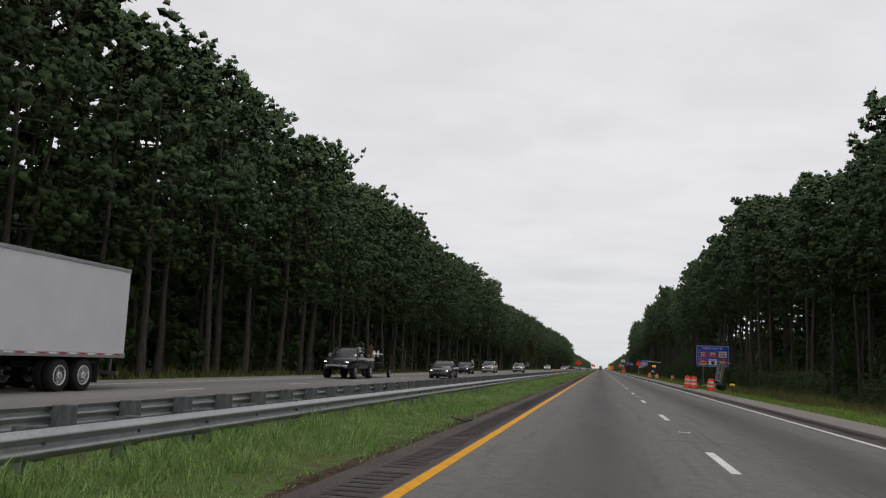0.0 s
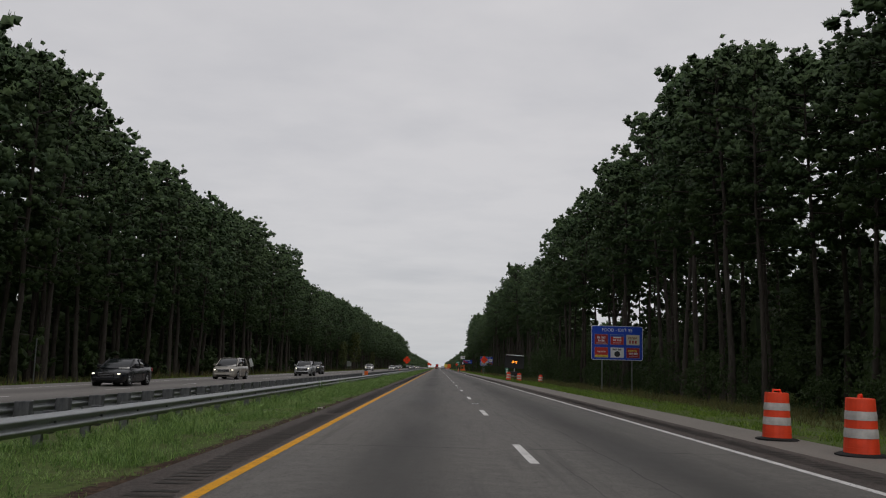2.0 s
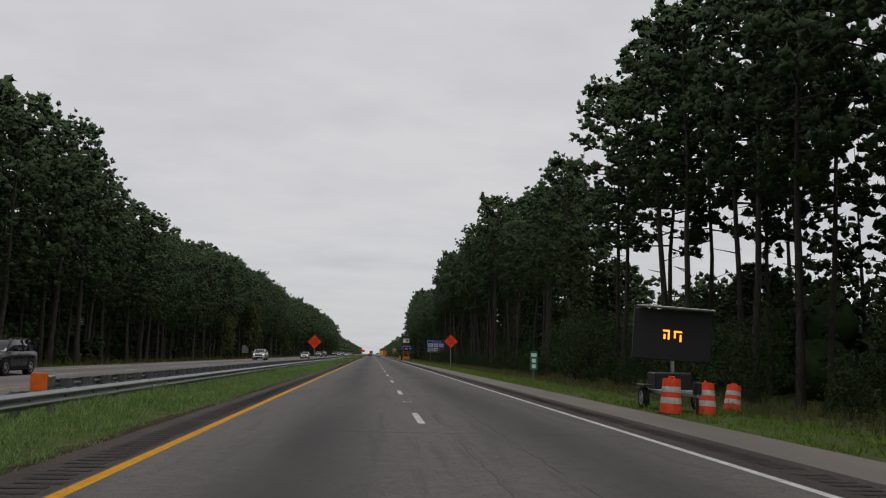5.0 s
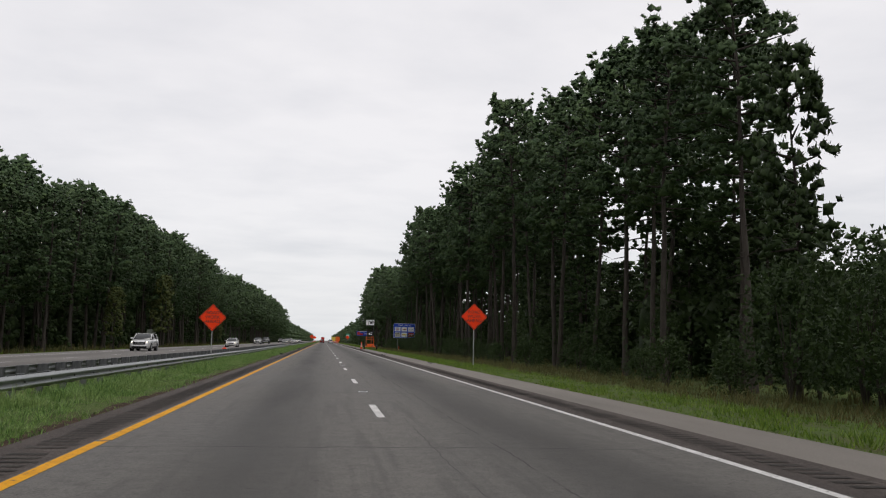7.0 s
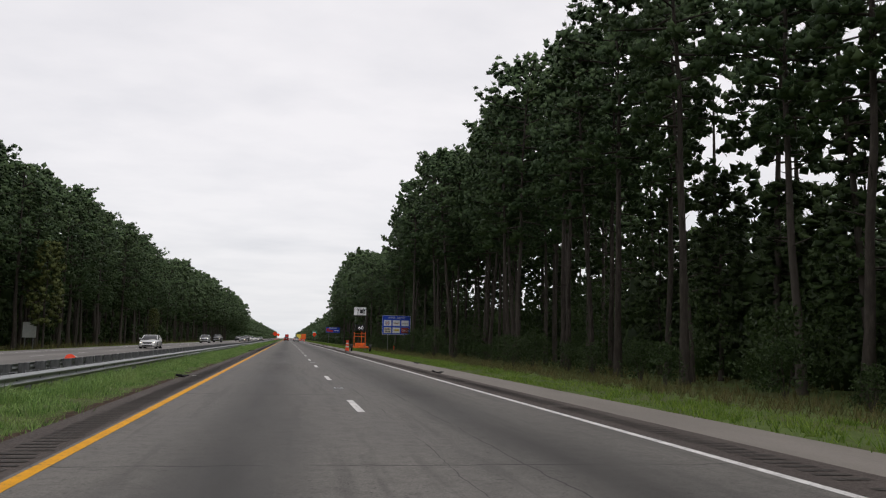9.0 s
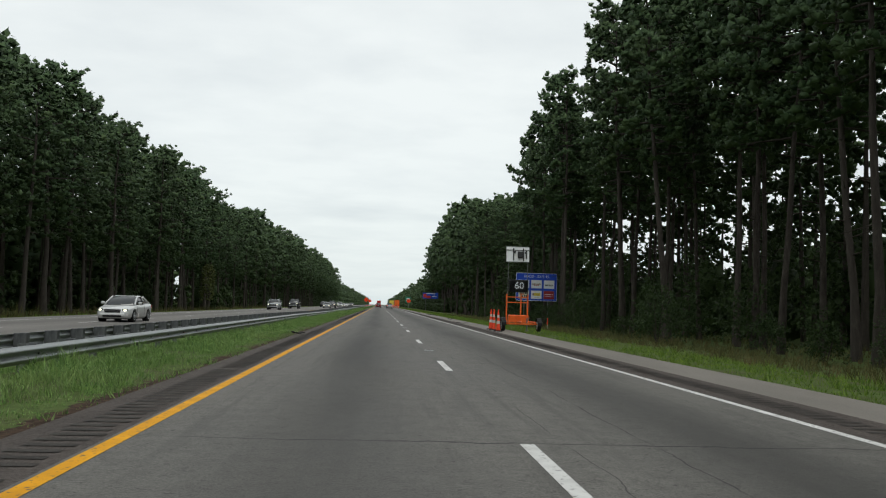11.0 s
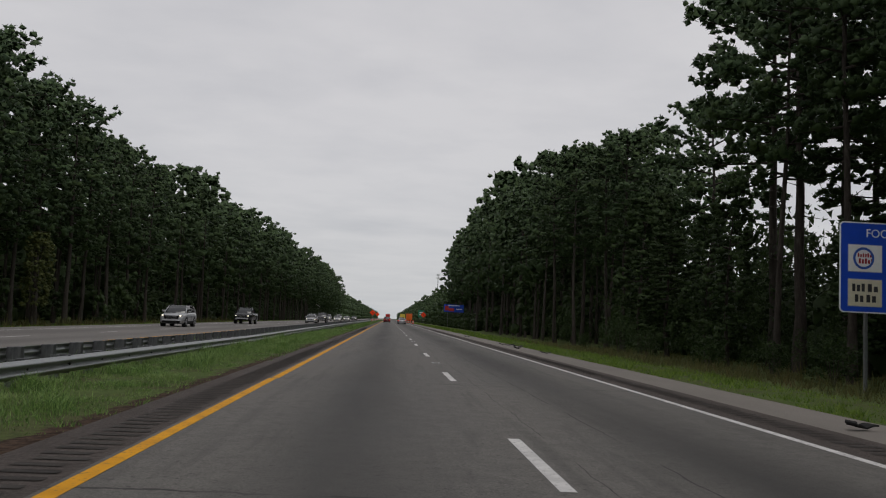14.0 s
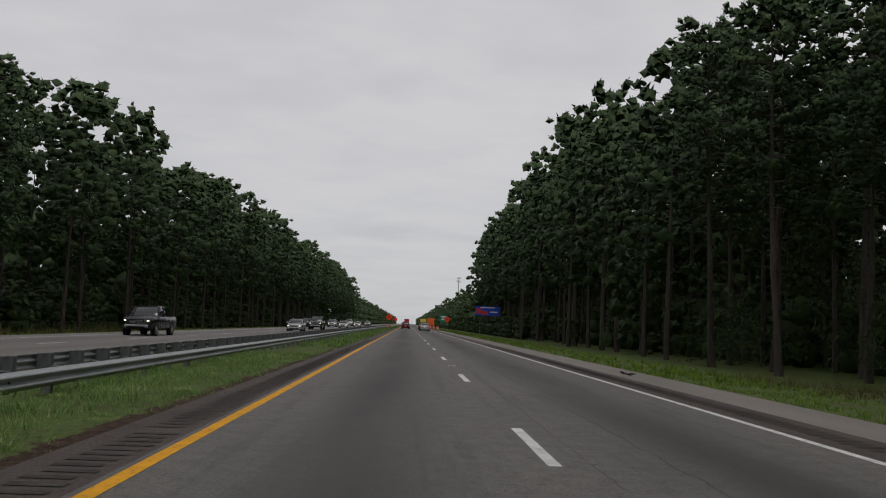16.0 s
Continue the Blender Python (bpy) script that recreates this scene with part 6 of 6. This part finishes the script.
# ======== trailers on the shoulder ========
def speed_trailer(x, y):
    """Orange radar trailer: frame, wheels, tall mast with a solar panel and a lit display."""
    t = thing("speed_display_trailer", x, y, -0.01, "orange speed display trailer with raised solar panel on the shoulder", "speed trailer")
    O = "machine_orange"
    for sx in (-0.62, 0.22, 0.62):
        bm = bmesh.new()
        box(bm, (sx, 0.3, 1.3), (0.075, 0.075, 1.65 if sx != 0.24 else 1.75), 0.008)
        part("frame_post", bm, O, t)
    for zz in (1.64, 1.95):
        bm = bmesh.new()
        box(bm, (0.0, 0.3, zz), (1.3, 0.06, 0.06), 0.006)
        part("frame_bar", bm, O, t)
    bm = bmesh.new()
    box(bm, (0.26, 0.3, 2.14), (0.24, 0.07, 0.06), 0.006)
    part("frame_cap", bm, O, t)
    for c0, size in (((0.05, 0.2, 0.52), (1.7, 0.08, 0.1)), ((0.05, 1.4, 0.52), (1.7, 0.08, 0.1)), ((-0.72, -0.1, 0.52), (0.08, 3.0, 0.09)),
                     ((0.0, -0.1, 0.52), (0.08, 3.0, 0.09)), ((0.76, -0.1, 0.52), (0.08, 3.0, 0.09)), ((0.03, -0.95, 0.42), (1.9, 0.09, 0.09))):
        bm = bmesh.new()
        box(bm, c0, size, 0.01)
        part("chassis_beam", bm, O, t)
    bm = bmesh.new()
    box(bm, (0.15, 0.75, 0.72), (1.15, 0.62, 0.38), 0.04)
    part("battery_box", bm, O, t)
    for sx in (-0.98, 1.06):
        add_wheel(t, sx, -0.95, 0.34, 0.2, "wheel_white")
        bm = bmesh.new()
        n = 9
        ring = []
        for k in range(n):
            a = math.pi * k / (n - 1)
            ring.append((-0.95 - 0.43 * math.cos(a), 0.34 + 0.43 * math.sin(a)))
        vs = [[bm.verts.new((sx + dx, yy, zz)) for yy, zz in ring] for dx in (-0.13, 0.13)]
        for k in range(n - 1):
            bm.faces.new((vs[0][k], vs[0][k + 1], vs[1][k + 1], vs[1][k]))
        bmesh.ops.solidify(bm, geom=bm.faces[:], thickness=0.02)
        part("mudguard", bm, "black_plastic", t)
    for sx, yy in ((-0.8, 1.45), (0.45, -0.6), (0.8, 1.45)):
        bm = bmesh.new()
        cyl(bm, (sx, yy, 0.02), (sx, yy, 0.75), 0.04)
        cyl(bm, (sx, yy, 0.0), (sx, yy, 0.03), 0.1)
        cyl(bm, (sx, yy, 0.7), (sx + 0.16, yy, 0.76), 0.014, n=6)
        part("levelling_jack", bm, "steel_post", t)
    # mast, display and solar panel
    for sx in (-0.56, 0.58):
        bm = bmesh.new()
        box(bm, (sx, 0.36, 2.75), (0.03, 0.03, 2.9))
        part("mast", bm, "steel_post", t)
    bm = bmesh.new()
    box(bm, (0.05, 0.24, 2.6), (1.12, 0.14, 0.72), 0.015)
    disp = part("display", bm, "black_plastic", t)
    letters("digits", "60", 0.55, "led_white", disp, (0.08, 0.165, 2.6), "lit white digits", 0.002, 1.05)
    bm = bmesh.new()
    for k in range(12):
        for j in range(7):
            box(bm, (-0.44 + 0.08 * k, 0.168, 2.33 + 0.09 * j), (0.012, 0.004, 0.012))
    part("lamp_grid", bm, "steel_post", disp)
    # upright fins, added without a known counterpart, to hide the lit digits from the side
    bm = bmesh.new()
    for k in range(32):
        box(bm, (-0.49 + 0.0348 * k, 0.115, 2.6), (0.003, 0.11, 0.66))
    part("louvre", bm, "black_plastic", disp)
    m = Matrix.Translation((-0.03, 0.3, 4.45)) @ Matrix.Diagonal((0.92, 1, 1, 1)) @ Matrix.Rotation(radians(-8), 4, "X")
    bm = bmesh.new()
    box(bm, (0, 0, 0), (1.48, 0.04, 0.88), 0.01)
    bmesh.ops.transform(bm, matrix=m, verts=bm.verts)
    sp = part("solar_panel", bm, "sign_white", t, "white panel backing")
    bm = bmesh.new()
    for sx in (-0.73, 0.73):
        box(bm, (sx, 0, 0), (0.03, 0.06, 0.9))
    for sz in (-0.44, 0.44):
        box(bm, (0, 0, sz), (1.48, 0.06, 0.03))
    bmesh.ops.transform(bm, matrix=m, verts=bm.verts)
    part("panel_frame", bm, "aluminium_rail", sp)
    bm = bmesh.new()
    box(bm, (0, 0.024, 0), (1.42, 0.006, 0.82))
    bmesh.ops.transform(bm, matrix=m, verts=bm.verts)
    part("cells", bm, "solar_cell", sp)
    bm = bmesh.new()
    box(bm, (0, -0.05, 0.24), (1.46, 0.03, 0.03))
    for sx, h in ((-0.28, 0.72), (0.36, 0.74), (0.54, 0.5)):
        box(bm, (sx, -0.06, -0.02), (0.07, 0.05, h))
    box(bm, (-0.22, -0.08, 0.12), (0.16, 0.08, 0.12), 0.02)
    box(bm, (0.5, -0.08, 0.1), (0.14, 0.08, 0.1), 0.02)
    bmesh.ops.transform(bm, matrix=m, verts=bm.verts)
    part("bracket", bm, "black_plastic", sp)
    bm = bmesh.new()
    box(bm, (0.14, -0.1, -0.04), (0.32, 0.14, 0.38), 0.03)
    bmesh.ops.transform(bm, matrix=m, verts=bm.verts)
    part("radar_head", bm, "black_plastic", sp)


speed_trailer(8.37, 337.3)


def message_board(x, y, turn, tilt, lit, label, bw=2.35, bh=1.5, bz=2.2, frame_mat="grey_panel", face="black_plastic"):
    """Trailer-mounted matrix board with a thin solar panel on top."""
    t = thing("message_board_trailer", x, y, ground_z(x) + 0.02, label, "message board", "message boards", turn)
    bm = bmesh.new()
    box(bm, (0, 0.1, 0.55), (1.3, 2.2, 0.12), 0.02)
    box(bm, (0, -1.6, 0.52), (0.1, 1.6, 0.1), 0.01)
    part("chassis", bm, frame_mat, t)
    bm = bmesh.new()
    box(bm, (0, 0.3, 0.85), (1.1, 0.9, 0.5), 0.04)
    part("battery_box", bm, "black_plastic", t)
    for sx in (-0.8, 0.8):
        add_wheel(t, sx, 0.2, 0.33, 0.2, "wheel_white")
        bm = bmesh.new()
        box(bm, (sx, 0.2, 0.72), (0.26, 0.9, 0.05), 0.02)
        part("mudguard", bm, "black_plastic", t)
    bm = bmesh.new()
    cyl(bm, (0, -2.3, 0.0), (0, -2.3, 0.9), 0.04)
    cyl(bm, (0, -2.3, 0.0), (0, -2.3, 0.04), 0.12)
    box(bm, (0, -2.3, 0.72), (0.2, 0.24, 0.36), 0.04)
    part("tongue_jack", bm, "black_plastic", t)
    bm = bmesh.new()
    box(bm, (0, 0, 1.35), (0.1, 0.1, 1.1), 0.01)
    part("mast", bm, "bright_steel", t)
    m = Matrix.Translation((0, 0, bz)) @ Matrix.Rotation(radians(tilt), 4, "Y") @ Matrix.Diagonal((bw / 1.9, 1, bh / 1.2, 1))
    bm = bmesh.new()
    box(bm, (0, 0, 0), (1.9, 0.14, 1.2), 0.02)
    bmesh.ops.transform(bm, matrix=m, verts=bm.verts)
    board = part("board", bm, face, t)
    bm = bmesh.new()
    box(bm, (0, 0.085, 0), (1.8, 0.02, 1.1), 0.01)
    for sx in (-0.45, 0.45):
        box(bm, (sx, 0.1, 0), (0.05, 0.03, 1.08))
    bmesh.ops.transform(bm, matrix=m, verts=bm.verts)
    part("back_cover", bm, "grey_panel", board)
    if lit:
        bm = bmesh.new()
        for cx, cz, w, h in ((-0.16, 0.1, 0.16, 0.045), (-0.1, 0.0, 0.045, 0.22), (-0.2, -0.04, 0.05, 0.12), (0.12, 0.09, 0.2, 0.045), (0.05, 0.01, 0.045, 0.15), (0.19, -0.06, 0.045, 0.16)):
            box(bm, (cx, -0.075, cz), (w, 0.008, h))
        bmesh.ops.transform(bm, matrix=m, verts=bm.verts)
        part("lit_lamps", bm, "led_amber", board)
    bm = bmesh.new()
    box(bm, (0.05, -0.05, 0.66), (1.75, 0.75, 0.04), 0.01, Matrix.Rotation(radians(3), 4, "X"))
    bmesh.ops.transform(bm, matrix=m, verts=bm.verts)
    sp = part("solar_panel", bm, "aluminium_rail", t)
    return t


message_board(9.7, 166.6, -3, 3, True, "black message board trailer with amber lamps beside the shoulder")


def edge_on_board(x, y):
    """Message board folded down on its trailer and turned almost edge-on to the road, its solar panel standing out sideways."""
    t = thing("message_board_trailer", x, y, ground_z(x) + 0.02, "unlit grey message board trailer turned side-on beside the shoulder", "message board", "message boards")
    lean = Matrix.Rotation(radians(8.5), 4, "Y")
    bm = bmesh.new()
    box(bm, (-0.02, 0, 1.5), (0.4, 0.5, 1.5), 0.03)
    bmesh.ops.transform(bm, matrix=lean, verts=bm.verts)
    board = part("board", bm, "weathered_block", t)
    bm = bmesh.new()
    for zz in (0.82, 1.5, 2.18):
        box(bm, (-0.02, -0.262, zz), (0.38, 0.02, 0.035), 0.006)
    for xx in (-0.18, -0.06, 0.14):
        box(bm, (xx, -0.262, 1.5), (0.035, 0.02, 1.36), 0.006)
    bmesh.ops.transform(bm, matrix=lean, verts=bm.verts)
    part("frame_rib", bm, "aluminium_rail", board)
    bm = bmesh.new()
    box(bm, (0.6, -0.1, 2.33), (1.05, 0.7, 0.04), 0.01, Matrix.Rotation(radians(5), 4, "Y"))
    part("solar_panel", bm, "aluminium_rail", t)
    bm = bmesh.new()
    cyl(bm, (0.28, -0.5, 0.6), (0.72, -0.4, 2.3), 0.035, n=8)
    cyl(bm, (0.3, 0.4, 0.6), (0.74, 0.4, 2.3), 0.035, n=8)
    part("strut", bm, "wood_weathered", t)
    bm = bmesh.new()
    box(bm, (0.3, 0, 0.5), (0.7, 1.8, 0.14), 0.02)
    part("chassis", bm, "black_plastic", t)
    bm = bmesh.new()
    cyl(bm, (0.2, -0.1, 0.48), (-1.25, -0.5, 0.32), 0.085, n=8)
    part("tow_bar", bm, "wood_weathered", t)
    bm = bmesh.new()
    cyl(bm, (-1.25, -0.5, -0.02), (-1.25, -0.5, 0.72), 0.04, n=10)
    cyl(bm, (-1.25, -0.5, -0.02), (-1.25, -0.5, 0.03), 0.12, n=12)
    box(bm, (-1.25, -0.52, 0.62), (0.2, 0.2, 0.34), 0.04)
    part("tongue_jack", bm, "black_plastic", t)
    for yy in (-0.75, 0.75):
        bm = bmesh.new()
        lathe(bm, [(0.1, -0.08), (0.28, -0.09), (0.3, -0.05), (0.3, 0.05), (0.28, 0.09), (0.1, 0.08)], 18, "Y", (0.42, yy, 0.3))
        part("wheel", bm, "black_rubber", t, smooth=True)


edge_on_board(9.45, 75.6)


def yellow_box(x, y):
    t = thing("tool_case", x, y, ground_z(x), "yellow plastic case in the verge grass", "case")
    bm = bmesh.new()
    box(bm, (0, 0, 0.6), (0.4, 0.26, 0.2), 0.04)
    part("shell", bm, "logo_yellow", t)
    bm = bmesh.new()
    for sx in (-0.15, 0.15):
        cyl(bm, (sx, 0, -0.1), (sx, 0, 0.52), 0.03, n=6)
    part("leg", bm, "wood_weathered", t)


yellow_box(10.7, 75.2)


# ======== litter on the shoulders ========
def tyre_strip(x, y, turn, length=1.1):
    """A curled strip of shed tyre tread."""
    t = thing("tyre_tread_strip", x, y, -0.002, "black strip of shed tyre tread on the shoulder", "debris", "road litter", turn)
    bm = bmesh.new()
    n = 12
    rows = []
    for k in range(n):
        f = k / (n - 1)
        xx = (f - 0.5) * length
        zz = 0.015 + 0.05 * abs(math.sin(f * 5)) + (0.07 if k < 2 else 0)
        yy = 0.06 * math.sin(f * 4)
        rows.append([bm.verts.new((xx, yy + dy, zz + dz)) for dy, dz in ((-0.1, 0), (0.1, 0.01), (0.1, 0.035), (-0.1, 0.025))])
    for a, b in zip(rows, rows[1:]):
        for j in range(4):
            bm.faces.new((a[j], a[(j + 1) % 4], b[(j + 1) % 4], b[j]))
    bm.faces.new(rows[0])
    bm.faces.new(rows[-1][::-1])
    part("tread", bm, "black_rubber", t)


for xx, yy, tt, ln in ((6.55, 353.2, -8, 1.2), (6.45, 274.7, 25, 0.45), (7.62, 288.4, 10, 0.3), (-2.78, 268.3, 75, 0.45), (-2.82, 322.0, 40, 0.5), (-2.95, 18.7, 10, 0.45), (-3.0, 64.5, 15, 0.7), (-3.0, 145.3, 20, 0.35),
                       (7.2, 371.0, 20, 0.4), (7.5, 398.0, -15, 0.5), (7.1, 404.0, 35, 0.35), (7.4, 246.0, 5, 0.3), (7.0, 432.0, 15, 0.4), (7.35, 410.0, 10, 0.9), (7.75, 408.0, 20, 0.7)):
    tyre_strip(xx, yy, tt, ln)


def paper_scrap(x, y, size, turn):
    """A crumpled pale scrap with bent corners."""
    t = thing("paper_scrap", x, y, 0.0, "crumpled pale scrap of litter at the grass edge", "litter", "road litter", turn)
    bm = bmesh.new()
    rng = random.Random(int(y * 10))
    grid = [[bm.verts.new(((i - 1.5) * size / 3, (j - 1) * size / 3, 0.012 + rng.uniform(0, 0.25) * size)) for j in range(3)] for i in range(4)]
    for i in range(3):
        for j in range(2):
            bm.faces.new((grid[i][j], grid[i + 1][j], grid[i + 1][j + 1], grid[i][j + 1]))
    bmesh.ops.solidify(bm, geom=bm.faces[:], thickness=0.006)
    part("sheet", bm, "drum_white", t)


for xx, yy, sz, tt in ((-3.0, 86.5, 0.16, 20), (-3.03, 87.5, 0.1, 60), (-2.52, 269.4, 0.14, 15), (-3.05, 41.0, 0.1, 5), (7.9, 112.0, 0.12, 40), (-3.0, 341.0, 0.11, 30)):
    paper_scrap(xx, yy, sz, tt)


def cell_tower(x, y, h):
    t = thing("cell_tower", x, y, ground_z(x), "slender grey lattice telephone mast above the far woods", "mast")
    bm = bmesh.new()
    cyl(bm, (0, 0, 0), (0, 0, h), 0.7, 0.35, 10)
    part("pole", bm, "steel_post", t)
    for k in range(2):
        bm = bmesh.new()
        zz = h - 1.5 - 4.5 * k
        cyl(bm, (0, 0, zz - 0.3), (0, 0, zz), 2.2, n=12)
        for j in range(9):
            a = 6.283 * j / 9
            box(bm, (2.2 * math.cos(a), 2.2 * math.sin(a), zz + 0.6), (0.5, 0.5, 2.4))
        part("antenna_ring", bm, "sign_back", t)


cell_tower(66.0, 1560.0, 66.0)
